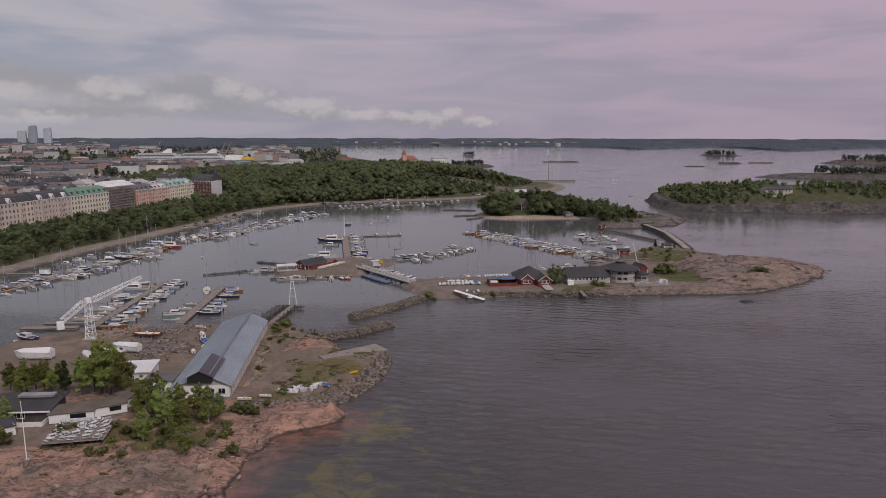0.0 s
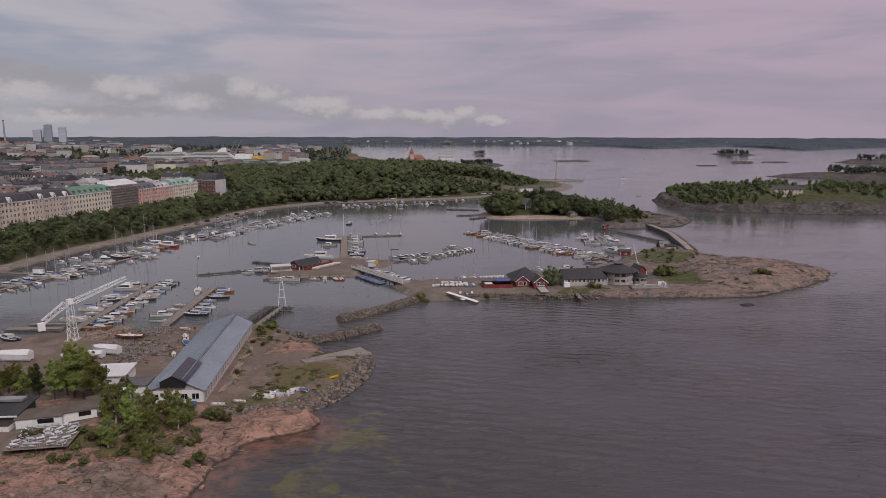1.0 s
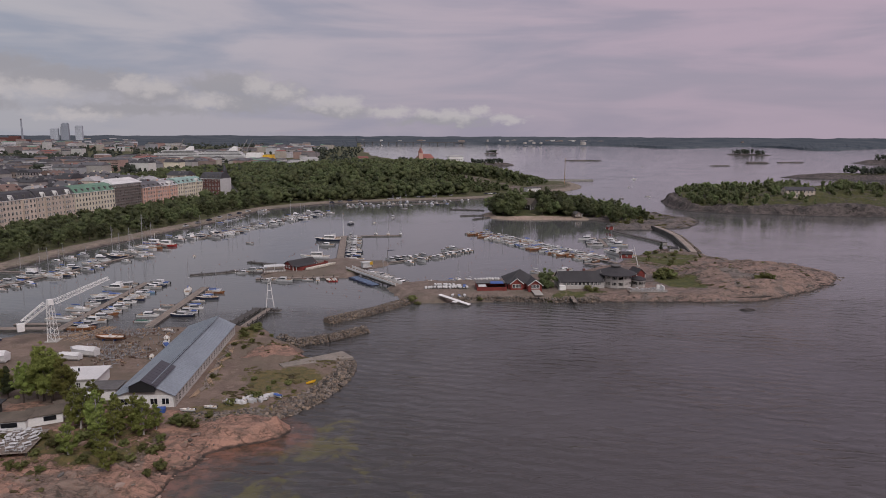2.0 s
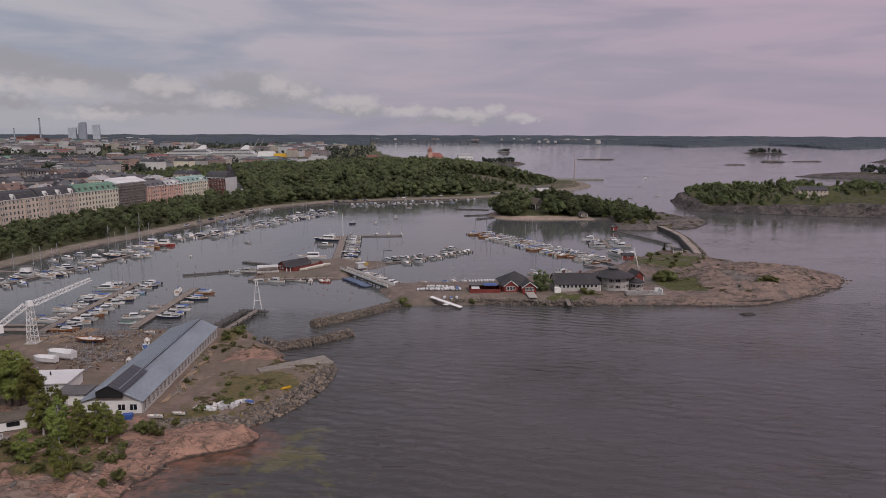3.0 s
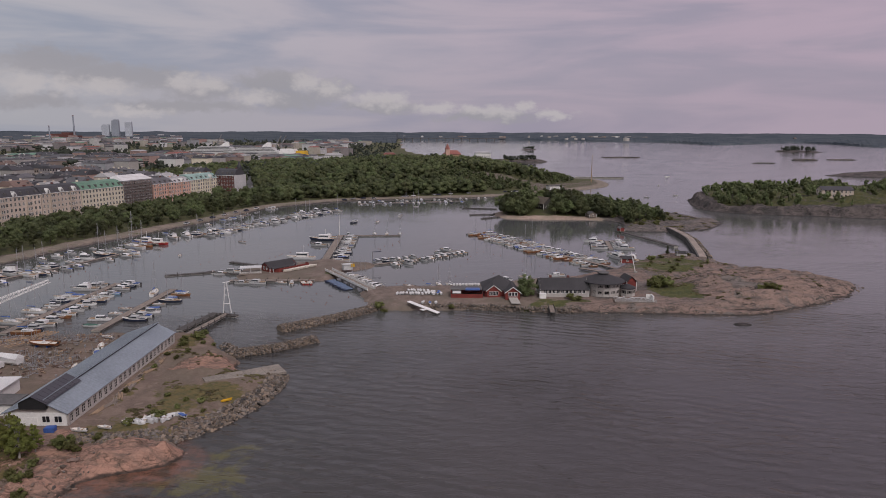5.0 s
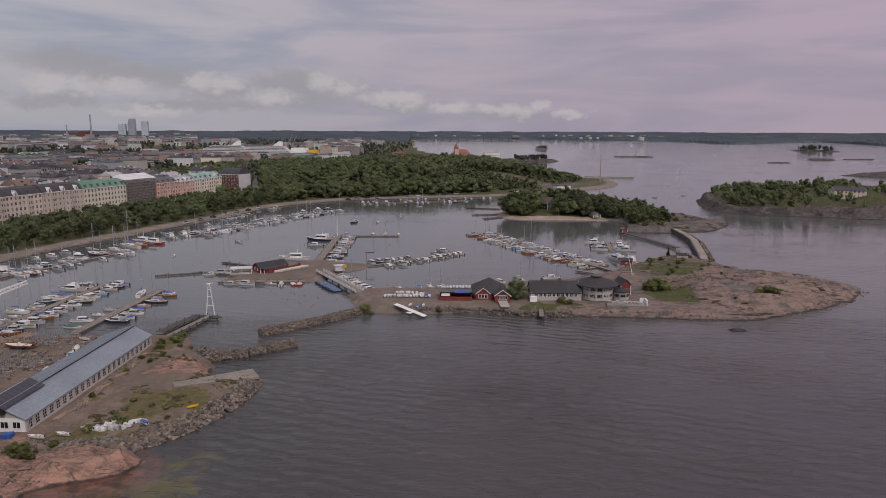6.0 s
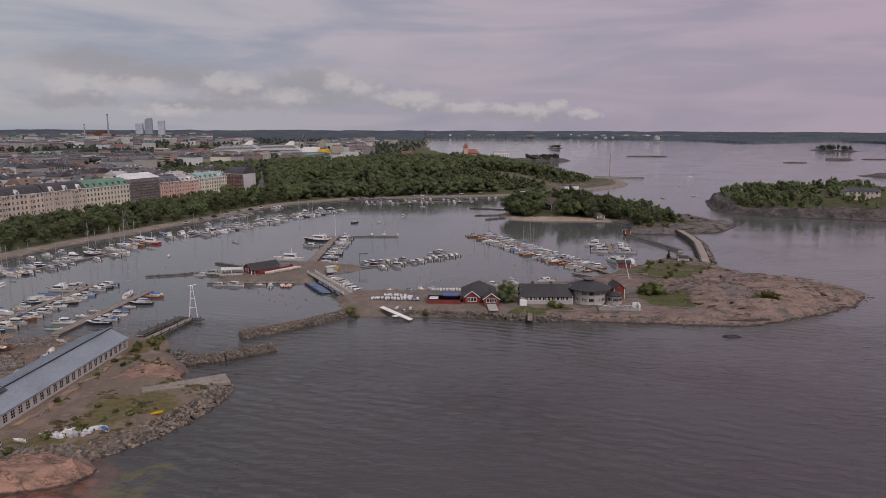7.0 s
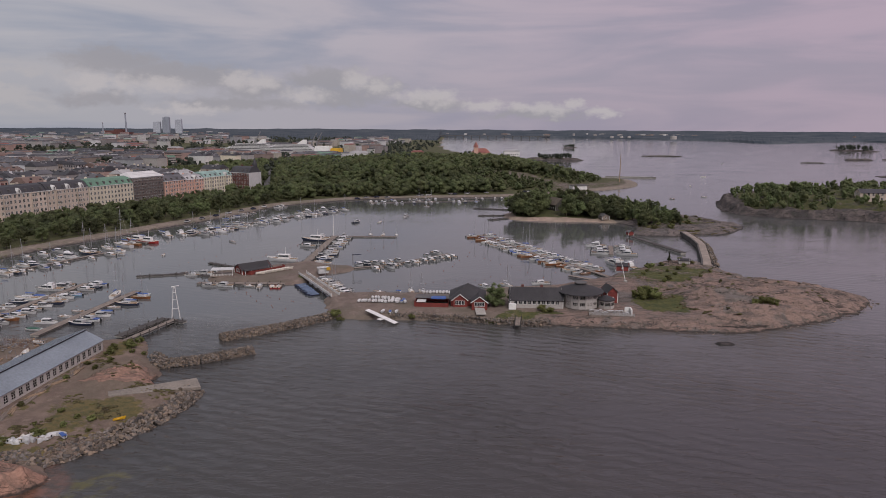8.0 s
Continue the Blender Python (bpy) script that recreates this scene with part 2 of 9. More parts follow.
def leaf_mat(name, a, b_, rnd=0.25):
    """Leaves: colour varies from clump to clump and from tree to tree, a little light comes through."""
    m = bpy.data.materials.new(name)
    m.use_nodes = True
    nt = m.node_tree
    N, L = nt.nodes.new, nt.links.new
    b = nt.nodes["Principled BSDF"]
    b.inputs["Roughness"].default_value = 0.65
    b.inputs["Specular IOR Level"].default_value = 0.25
    geo, info = N("ShaderNodeNewGeometry"), N("ShaderNodeObjectInfo")
    mx = N("ShaderNodeMix")
    mx.data_type = "RGBA"
    mx.inputs[6].default_value, mx.inputs[7].default_value = (*a, 1), (*b_, 1)
    ns = N("ShaderNodeTexNoise")
    ns.inputs["Scale"].default_value = 0.11
    L(geo.outputs["Position"], ns.inputs["Vector"])
    tone = N("ShaderNodeAttribute")
    tone.attribute_name = "tone"
    tw = N("ShaderNodeMath")
    tw.operation = "ADD"
    L(tone.outputs["Fac"], tw.inputs[0])
    L(info.outputs["Random"], tw.inputs[1])
    tf = N("ShaderNodeMath")
    tf.operation = "FRACT"
    L(tw.outputs[0], tf.inputs[0])
    sb = N("ShaderNodeMapRange")
    sb.inputs[1].default_value, sb.inputs[2].default_value, sb.inputs[4].default_value = 0.35, 0.65, 0.35
    L(ns.outputs[0], sb.inputs[0])
    tm = N("ShaderNodeMath")
    tm.operation = "MULTIPLY_ADD"
    tm.inputs[1].default_value = 0.55
    L(tf.outputs[0], tm.inputs[0])
    L(sb.outputs[0], tm.inputs[2])
    ad = N("ShaderNodeMath")
    ad.operation = "MULTIPLY_ADD"
    ad.inputs[1].default_value = 0.12
    L(geo.outputs["Random Per Island"], ad.inputs[0])
    L(tm.outputs[0], ad.inputs[2])
    bp = N("ShaderNodeBump")
    bp.inputs["Strength"].default_value, bp.inputs["Distance"].default_value = 1.0, 0.8
    fine = N("ShaderNodeTexNoise")
    fine.inputs["Scale"].default_value, fine.inputs["Detail"].default_value, fine.inputs["Roughness"].default_value = 0.9, 6, 0.7
    L(geo.outputs["Position"], fine.inputs["Vector"])
    L(fine.outputs[0], bp.inputs["Height"])
    L(bp.outputs[0], b.inputs["Normal"])
    L(ad.outputs[0], mx.inputs[0])
    hs = N("ShaderNodeHueSaturation")
    vr, hr = N("ShaderNodeMapRange"), N("ShaderNodeMapRange")
    vr.inputs[3].default_value, vr.inputs[4].default_value = 1 - rnd, 1 + rnd
    hr.inputs[3].default_value, hr.inputs[4].default_value = 0.462, 0.520
    L(info.outputs["Random"], vr.inputs[0])
    L(tf.outputs[0], hr.inputs[0])
    # clumps of leaves against the gaps between them, whose shade is put into the colour
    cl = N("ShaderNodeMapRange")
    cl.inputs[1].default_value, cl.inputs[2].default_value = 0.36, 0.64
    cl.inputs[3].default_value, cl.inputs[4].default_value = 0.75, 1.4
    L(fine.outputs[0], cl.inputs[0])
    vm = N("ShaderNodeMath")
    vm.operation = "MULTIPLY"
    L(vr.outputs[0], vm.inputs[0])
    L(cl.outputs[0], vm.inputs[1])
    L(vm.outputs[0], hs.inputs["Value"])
    L(hr.outputs[0], hs.inputs["Hue"])
    L(mx.outputs[2], hs.inputs["Color"])
    L(hs.outputs[0], b.inputs["Base Color"])
    tr = N("ShaderNodeBsdfTranslucent")
    L(hs.outputs[0], tr.inputs[0])
    ms = N("ShaderNodeMixShader")
    ms.inputs[0].default_value = 0.40
    L(b.outputs[0], ms.inputs[1])
    L(tr.outputs[0], ms.inputs[2])
    L(ms.outputs[0], nt.nodes["Material Output"].inputs[0])
    return m


def stone_mat(name, a, b_, c, rnd=0.35):
    """Boulders: every stone its own shade of grey, brown or pink."""
    m = mat(name, a, 0.85, col2=b_, scale=1.2, bump=0.5, bscale=7)
    nt = m.node_tree
    N, L = nt.nodes.new, nt.links.new
    b = nt.nodes["Principled BSDF"]
    old = b.inputs["Base Color"].links[0].from_socket
    geo, info = N("ShaderNodeNewGeometry"), N("ShaderNodeObjectInfo")
    ad = N("ShaderNodeMath")
    ad.operation = "ADD"
    L(geo.outputs["Random Per Island"], ad.inputs[0])
    L(info.outputs["Random"], ad.inputs[1])
    fr = N("ShaderNodeMath")
    fr.operation = "FRACT"
    L(ad.outputs[0], fr.inputs[0])
    mx = N("ShaderNodeMix")
    mx.data_type = "RGBA"
    L(fr.outputs[0], mx.inputs[0])
    L(old, mx.inputs[6])
    mx.inputs[7].default_value = (*c, 1)
    hs = N("ShaderNodeHueSaturation")
    f2 = N("ShaderNodeMath")
    f2.operation = "MULTIPLY"
    f2.inputs[1].default_value = 7.31
    L(fr.outputs[0], f2.inputs[0])
    f3 = N("ShaderNodeMath")
    f3.operation = "FRACT"
    L(f2.outputs[0], f3.inputs[0])
    vr = N("ShaderNodeMapRange")
    vr.inputs[3].default_value, vr.inputs[4].default_value = 1 - rnd, 1 + rnd
    L(f3.outputs[0], vr.inputs[0])
    L(vr.outputs[0], hs.inputs["Value"])
    L(mx.outputs[2], hs.inputs["Color"])
    L(hs.outputs[0], b.inputs["Base Color"])
    return m


def ground_mat(name, rock_a, rock_b, gravel, grass, crack=1.0, block=0.3, stretch=(0.7, 1.2), split=0.8):
    """Bare granite with cracks and lichen, gravel and turf; the mesh says how much of each."""
    m = bpy.data.materials.new(name)
    m.use_nodes = True
    nt = m.node_tree
    N, L = nt.nodes.new, nt.links.new
    b = nt.nodes["Principled BSDF"]
    b.inputs["Roughness"].default_value = 0.88
    b.inputs["Specular IOR Level"].default_value = 0.3
    pos = N("ShaderNodeNewGeometry").outputs["Position"]

    def nz(scale, detail=5, rough=0.55, dist=0.0, vec=None):
        n = N("ShaderNodeTexNoise")
        n.inputs["Scale"].default_value, n.inputs["Detail"].default_value = scale, detail
        n.inputs["Roughness"].default_value, n.inputs["Distortion"].default_value = rough, dist
        L(vec or pos, n.inputs["Vector"])
        return n.outputs[0]

    def rng(v, lo, hi, a=0.0, c=1.0):
        n = N("ShaderNodeMapRange")
        n.interpolation_type = "SMOOTHSTEP"
        for i, x in enumerate((lo, hi, a, c)):
            n.inputs[i + 1].default_value = x
        L(v, n.inputs[0])
        return n.outputs[0]

    def mix(f, a, c):
        n = N("ShaderNodeMix")
        n.data_type = "RGBA"
        L(f, n.inputs[0])
        for s, v in ((n.inputs[6], a), (n.inputs[7], c)):
            if isinstance(v, tuple):
                s.default_value = (*v, 1)
            else:
                L(v, s)
        return n.outputs[2]

    def op(kind, a, c):
        n = N("ShaderNodeMath")
        n.operation = kind
        for i, v in enumerate((a, c)):
            if isinstance(v, (int, float)):
                n.inputs[i].default_value = v
            else:
                L(v, n.inputs[i])
        return n.outputs[0]

    def attr(key):
        n = N("ShaderNodeAttribute")
        n.attribute_name = key
        return n.outputs["Fac"]

    def stretched(scale, sx, sy, rot, detail, rough, dist):
        mp = N("ShaderNodeMapping")
        mp.inputs["Scale"].default_value, mp.inputs["Rotation"].default_value = (sx, sy, 1.0), (0, 0, rot)
        L(pos, mp.inputs[0])
        return nz(scale, detail, rough, dist, mp.outputs[0])

    def contour(v, width):
        """Thin lines where the noise crosses its middle."""
        return rng(op("ABSOLUTE", op("SUBTRACT", v, 0.5), 0.0), 0.0, width, 1.0, 0.0)

    dark = tuple(c * 0.20 for c in rock_b)
    rock = mix(rng(op("ADD", nz(0.085, 6, 0.62, 0.7), op("SUBTRACT", op("MAXIMUM", op("MULTIPLY", op("ADD", attr("gravel"), 0.9), -0.16), 0.0), op("MAXIMUM", op("MULTIPLY", op("ADD", attr("grass"), 0.4), -0.2), 0.0))), 0.49, 0.59), rock_a, rock_b)
    rock = mix(rng(stretched(0.5, 0.4, 1.2, 0.3, 6, 0.65, 0.4), 0.45, 0.66, 0.0, 0.85), rock, tuple(c * 0.48 for c in rock_b))
    rock = mix(rng(nz(1.6, 6, 0.7), 0.42, 0.75, 0.0, 0.65), rock, tuple(c * 0.6 for c in rock_a))
    rock = mix(rng(nz(5.5, 5, 0.7), 0.5, 0.8, 0.0, 0.5), rock, tuple(min(1, c * 1.4) for c in rock_a))
    lines = op("MAXIMUM", contour(stretched(0.16, 0.35, 1.3, 0.25, 4, 0.6, 0.3), 0.013), contour(stretched(0.22, 1.2, 0.4, 0.5, 3, 0.55, 0.2), 0.007))
    cracks = op("MULTIPLY", lines, rng(nz(0.15, 3), 0.46, 0.58, 0.0, crack))
    long_cracks = contour(stretched(0.075, 0.30, 1.25, -0.12, 5, 0.62, 0.5), 0.014)
    cracks = op("MAXIMUM", cracks, op("MULTIPLY", long_cracks, rng(nz(0.05, 3), 0.42, 0.52, 0.0, 0.9 * crack)))
    rock = mix(cracks, rock, dark)
    # joints that split the granite into blocks, each with its own shade and level
    warp = N("ShaderNodeTexNoise")
    warp.inputs["Scale"].default_value, warp.inputs["Detail"].default_value = 0.35, 4
    L(pos, warp.inputs["Vector"])
    wsc = N("ShaderNodeVectorMath")
    wsc.operation = "SCALE"
    wsc.inputs[3].default_value = 1.6 / block
    L(warp.outputs["Color"], wsc.inputs[0])
    wad = N("ShaderNodeVectorMath")
    L(pos, wad.inputs[0])
    L(wsc.outputs[0], wad.inputs[1])
    wmp = N("ShaderNodeMapping")
    wmp.inputs["Scale"].default_value, wmp.inputs["Rotation"].default_value = (*stretch, 0.5), (0, 0, 0.25)
    L(wad.outputs[0], wmp.inputs[0])
    joint, cell = N("ShaderNodeTexVoronoi"), N("ShaderNodeTexVoronoi")
    joint.feature = "DISTANCE_TO_EDGE"
    for n in (joint, cell):
        n.inputs["Scale"].default_value = block
        L(wmp.outputs[0], n.inputs["Vector"])
    shade = N("ShaderNodeSeparateXYZ")
    L(cell.outputs["Color"], shade.inputs[0])
    rock = mix(rng(shade.outputs[0], 0.15, 0.95, 0.0, 0.28), rock, tuple(c * 0.7 for c in rock_b))
    crev = op("MULTIPLY", rng(joint.outputs["Distance"], 0.0, 0.035, 1.0, 0.0), rng(nz(0.13, 5, 0.65), 0.50, 0.60, 0.0, split))
    rock = mix(crev, rock, dark)
    # Shade painted into the rock colour where the bump below dips.
    hollow_shade = rng(op("ABSOLUTE", op("SUBTRACT", stretched(0.55, 0.6, 1.3, 0.35, 5, 0.62, 0.5), 0.5), 0.0), 0.0, 0.035, 0.45, 0.0)
    rock = mix(op("MULTIPLY", hollow_shade, rng(nz(0.21, 4, 0.6), 0.44, 0.58)), rock, tuple(c * 0.32 for c in rock_b))
    lich = rng(nz(0.38, 7, 0.72, 0.4), 0.54, 0.66, 0.0, 0.7)
    rock = mix(lich, rock, (0.070, 0.069, 0.052))
    sepz = N("ShaderNodeSeparateXYZ")
    L(pos, sepz.inputs[0])
    belt = rng(op("ADD", sepz.outputs[2], op("MULTIPLY", op("SUBTRACT", nz(0.45, 5, 0.65), 0.5), 1.1)), 0.15, 0.55, 0.85, 0.0)
    rock = mix(belt, rock, (0.030, 0.027, 0.024))
    grav = mix(rng(nz(0.22, 5, 0.6), 0.38, 0.62), gravel, tuple(c * 0.68 for c in gravel))
    grav = mix(rng(nz(0.5, 6, 0.7, 0.6), 0.50, 0.64, 0.0, 0.6), grav, tuple(c * k for c, k in zip(gravel, (1.35, 1.38, 1.4))))
    grav = mix(rng(nz(0.33, 6, 0.72, 0.8), 0.56, 0.68, 0.0, 0.65), grav, tuple(c * k for c, k in zip(gravel, (0.42, 0.50, 0.36))))
    grav = mix(rng(nz(6.0, 4, 0.7), 0.45, 0.7, 0.0, 0.55), grav, tuple(c * 1.3 for c in gravel))
    grav = mix(rng(nz(0.07, 4, 0.6), 0.42, 0.62, 0.0, 0.7), grav, tuple(c * k for c, k in zip(gravel, (0.72, 0.80, 0.74))))
    turf = mix(rng(nz(0.5, 5, 0.65), 0.36, 0.64), grass, tuple(c * k for c, k in zip(grass, (1.9, 1.5, 1.5))))
    turf = mix(rng(nz(3.0, 4, 0.7), 0.5, 0.8, 0.0, 0.6), turf, tuple(c * 0.5 for c in grass))
    edge = op("ADD", op("MULTIPLY", op("SUBTRACT", nz(0.9, 6, 0.7), 0.5), 1.3), op("MULTIPLY", op("SUBTRACT", nz(0.14, 4, 0.6), 0.5), 1.3))
    gm = rng(op("ADD", attr("gravel"), edge), 0.38, 0.62)
    tm = rng(op("ADD", attr("grass"), edge), 0.40, 0.62)
    col = mix(tm, mix(gm, rock, grav), turf)
    L(col, b.inputs["Base Color"])
    bp = N("ShaderNodeBump")
    bp.inputs["Strength"].default_value, bp.inputs["Distance"].default_value = 0.9, 0.32
    ridge = op("ABSOLUTE", op("SUBTRACT", stretched(0.55, 0.6, 1.3, 0.35, 5, 0.62, 0.5), 0.5), 0.0)
    broken = op("SUBTRACT", op("ADD", op("MULTIPLY", shade.outputs[0], 0.8), op("MULTIPLY", ridge, 5.0)), op("ADD", op("MULTIPLY", cracks, 0.8), op("MULTIPLY", crev, 1.4)))
    hgt = op("ADD", op("ADD", nz(1.4, 8, 0.7), op("MULTIPLY", nz(7.0, 4, 0.6), 0.35)), op("MULTIPLY", broken, op("SUBTRACT", 1.0, op("MAXIMUM", gm, tm))))
    L(hgt, bp.inputs["Height"])
    L(bp.outputs[0], b.inputs["Normal"])
    return m


def water_mat():
    m = bpy.data.materials.new("sea_water")
    m.use_nodes = True
    nt = m.node_tree
    N, L = nt.nodes.new, nt.links.new
    b = nt.nodes["Principled BSDF"]
    b.inputs["IOR"].default_value = 1.54
    pos = N("ShaderNodeNewGeometry").outputs["Position"]

    def nz(scale, detail, rough, stretch=(1, 1, 1), rot=0.0, dist=0.0):
        mp = N("ShaderNodeMapping")
        mp.inputs["Scale"].default_value, mp.inputs["Rotation"].default_value = stretch, (0, 0, rot)
        L(pos, mp.inputs[0])
        n = N("ShaderNodeTexNoise")
        n.inputs["Scale"].default_value, n.inputs["Detail"].default_value = scale, detail
        n.inputs["Roughness"].default_value, n.inputs["Distortion"].default_value = rough, dist
        L(mp.outputs[0], n.inputs["Vector"])
        return n.outputs[0]

    def op(kind, a, c, d=None):
        n = N("ShaderNodeMath")
        n.operation = kind
        for i, v in enumerate((a, c, d)):
            if v is None:
                continue
            if isinstance(v, (int, float)):
                n.inputs[i].default_value = v
            else:
                L(v, n.inputs[i])
        return n.outputs[0]

    def rng(v, lo, hi, a=0.0, c=1.0):
        n = N("ShaderNodeMapRange")
        n.interpolation_type = "SMOOTHSTEP"
        for i, x in enumerate((lo, hi, a, c)):
            n.inputs[i + 1].default_value = x
        L(v, n.inputs[0])
        return n.outputs[0]

    def mix(f, a, c):
        n = N("ShaderNodeMix")
        n.data_type = "RGBA"
        L(f, n.inputs[0])
        for s, v in ((n.inputs[6], a), (n.inputs[7], c)):
            if isinstance(v, tuple):
                s.default_value = (*v, 1)
            else:
                L(v, s)
        return n.outputs[2]

    def attr(key):
        n = N("ShaderNodeAttribute")
        n.attribute_name = key
        return n.outputs["Fac"]

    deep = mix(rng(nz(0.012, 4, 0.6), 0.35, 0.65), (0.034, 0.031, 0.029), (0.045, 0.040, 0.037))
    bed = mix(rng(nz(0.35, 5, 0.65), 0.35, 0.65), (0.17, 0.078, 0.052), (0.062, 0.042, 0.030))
    # Paler base colour on smooth water, painted in for the sky's reflection.
    deep = mix(op("MULTIPLY", attr("calm_sheen"), 0.85), deep, (0.112, 0.116, 0.113))
    weed = rng(op("ADD", attr("weed"), op("MULTIPLY", op("SUBTRACT", nz(0.13, 7, 0.72, dist=1.2), 0.5), 3.2)), 0.42, 0.95, 0.0, 0.8)
    col = mix(weed, deep, (0.096, 0.084, 0.022))
    col = mix(rng(op("ADD", attr("shallow"), op("MULTIPLY", op("SUBTRACT", nz(0.3, 5, 0.6), 0.5), 0.7)), 0.25, 0.9, 0.0, 0.9), col, bed)
    L(col, b.inputs["Base Color"])
    calm_sheen = attr("calm_sheen")
    rough = rng(nz(0.008, 4, 0.6, (1, 2.2, 1)), 0.35, 0.65, 0.03, 0.08)
    L(rough, b.inputs["Roughness"])
    swell = nz(0.10, 3, 0.5, (0.45, 1.0, 1), 0.45, 0.6)
    chop = nz(0.50, 4, 0.6, (0.42, 1.0, 1), 0.50, 0.8)
    ripple = nz(2.4, 3, 0.6, (0.7, 1.0, 1), -0.2)
    wt = N("ShaderNodeTexWave")
    wt.wave_type, wt.bands_direction = "BANDS", "Y"
    for key, val in (("Scale", 0.085), ("Distortion", 5.0), ("Detail", 2.0), ("Detail Scale", 1.2), ("Detail Roughness", 0.5)):
        wt.inputs[key].default_value = val
    wm = N("ShaderNodeMapping")
    wm.inputs["Rotation"].default_value = (0, 0, 0.33)
    L(pos, wm.inputs[0])
    L(wm.outputs[0], wt.inputs["Vector"])
    train = op("MULTIPLY", wt.outputs["Fac"], rng(nz(0.016, 3, 0.5, (1, 1.6, 1), 0.3), 0.40, 0.62, 0.15, 1.0))
    gust = rng(nz(0.02, 4, 0.6, (1, 1.8, 1), 0.3), 0.35, 0.65, 0.55, 1.15)
    h = op("ADD", op("ADD", op("MULTIPLY", swell, 0.7), op("MULTIPLY", train, 0.36)), op("ADD", op("MULTIPLY", chop, 0.75), op("MULTIPLY", ripple, 0.11)))
    h = op("MULTIPLY", op("MULTIPLY", h, gust), op("SUBTRACT", 1.0, op("MULTIPLY", calm_sheen, 0.91)))
    bp = N("ShaderNodeBump")
    bp.inputs["Strength"].default_value, bp.inputs["Distance"].default_value = 1.0, 0.50
    L(h, bp.inputs["Height"])
    L(bp.outputs[0], b.inputs["Normal"])
    return m


M_WATER = water_mat()
M_PINK = ground_mat("pink_granite", (0.430, 0.248, 0.180), (0.255, 0.192, 0.155), (0.192, 0.140, 0.110), (0.082, 0.078, 0.032), 0.6, 0.30, (0.5, 1.5), 0.45)
M_CLIFF = ground_mat("cliff_granite", (0.150, 0.122, 0.112), (0.070, 0.062, 0.060), (0.16, 0.13, 0.11), (0.044, 0.052, 0.018), 1.0, 0.14, (1.4, 0.8), 1.0)
M_SKERRY = ground_mat("grey_granite", (0.300, 0.206, 0.166), (0.196, 0.170, 0.152), (0.190, 0.144, 0.119), (0.052, 0.062, 0.020), 1.0, 0.10, (0.25, 1.3), 0.55)
M_BEACH = ground_mat("beach_rock_and_sand", (0.215, 0.175, 0.155), (0.150, 0.132, 0.125), (0.36, 0.265, 0.215), (0.045, 0.056, 0.020), 1.0)
M_SHORE = ground_mat("shore_ground", (0.22, 0.175, 0.15), (0.18, 0.15, 0.13), (0.235, 0.188, 0.152), (0.050, 0.058, 0.024), 0.6)
M_STONE = stone_mat("rubble_stone", (0.150, 0.136, 0.126), (0.050, 0.046, 0.044), (0.165, 0.122, 0.086), 0.6)
M_PINKSTONE = stone_mat("pink_granite_blocks", (0.35, 0.195, 0.140), (0.16, 0.105, 0.082), (0.22, 0.165, 0.135), 0.45)
M_SLIP = mat("sandy_worn_concrete", (0.25, 0.215, 0.18), 0.9, scale=0.5, var=0.2)
M_CONC = mat("concrete", (0.36, 0.335, 0.30), 0.85, scale=0.6, var=0.15)
M_PLANK = mat("weathered_planks", (0.24, 0.195, 0.162), 0.85, scale=1.2, var=0.25, stretch=(1, 4, 1))
M_DARKWOOD = mat("tarred_wood", (0.075, 0.066, 0.06), 0.8, scale=1.5, var=0.25)
M_TIMBER = mat("raw_timber", (0.36, 0.25, 0.16), 0.8, scale=1.5, var=0.25)
M_ROOFBLUE = mat("blue_grey_sheet_roof", (0.222, 0.250, 0.282), 0.5, scale=0.35, var=0.12, bump=0.05)
M_ROOFDARK = mat("dark_felt_roof", (0.040, 0.037, 0.039), 0.8, scale=0.8, var=0.2)
M_ROOFGREY = mat("grey_felt_roof", (0.115, 0.108, 0.105), 0.85, scale=0.5, var=0.2)
M_SOLAR = mat("dark_roof_panel", (0.05, 0.047, 0.056), 0.35, scale=0.8, var=0.1, bump=0.0)
M_WHITE = mat("white_paint", (0.74, 0.72, 0.69), 0.6, scale=0.8, var=0.08)
M_OFFWHITE = mat("cream_boards", (0.43, 0.395, 0.365), 0.7, scale=0.6, var=0.1)
M_RED = mat("falu_red_boards", (0.205, 0.038, 0.030), 0.8, scale=1.0, var=0.2, rnd=0.1)
M_GLASS = mat("dark_window_glass", (0.018, 0.020, 0.024), 0.08, scale=0.5, var=0.2, bump=0.0)
M_GEL = mat("white_gelcoat", (0.58, 0.57, 0.56), 0.3, scale=0.5, var=0.05, bump=0.0, rnd=0.32)
M_CREAMGEL = mat("cream_deck", (0.60, 0.55, 0.47), 0.45, scale=0.8, var=0.1, bump=0.02, rnd=0.15)
M_NAVY = mat("navy_hull_paint", (0.022, 0.028, 0.055), 0.3, scale=0.6, var=0.1, bump=0.0)
M_BLUE = mat("blue_tarpaulin", (0.045, 0.105, 0.33), 0.55, scale=1.2, var=0.2, bump=0.25)
M_LTBLUE = mat("pale_blue_hull", (0.22, 0.36, 0.50), 0.4, scale=0.8, var=0.1, bump=0.0)
M_REDHULL = mat("red_hull_paint", (0.33, 0.030, 0.026), 0.35, scale=0.8, var=0.12, bump=0.0)
M_VARNISH = mat("varnished_mahogany", (0.22, 0.085, 0.030), 0.3, scale=1.5, var=0.25, stretch=(4, 1, 1))
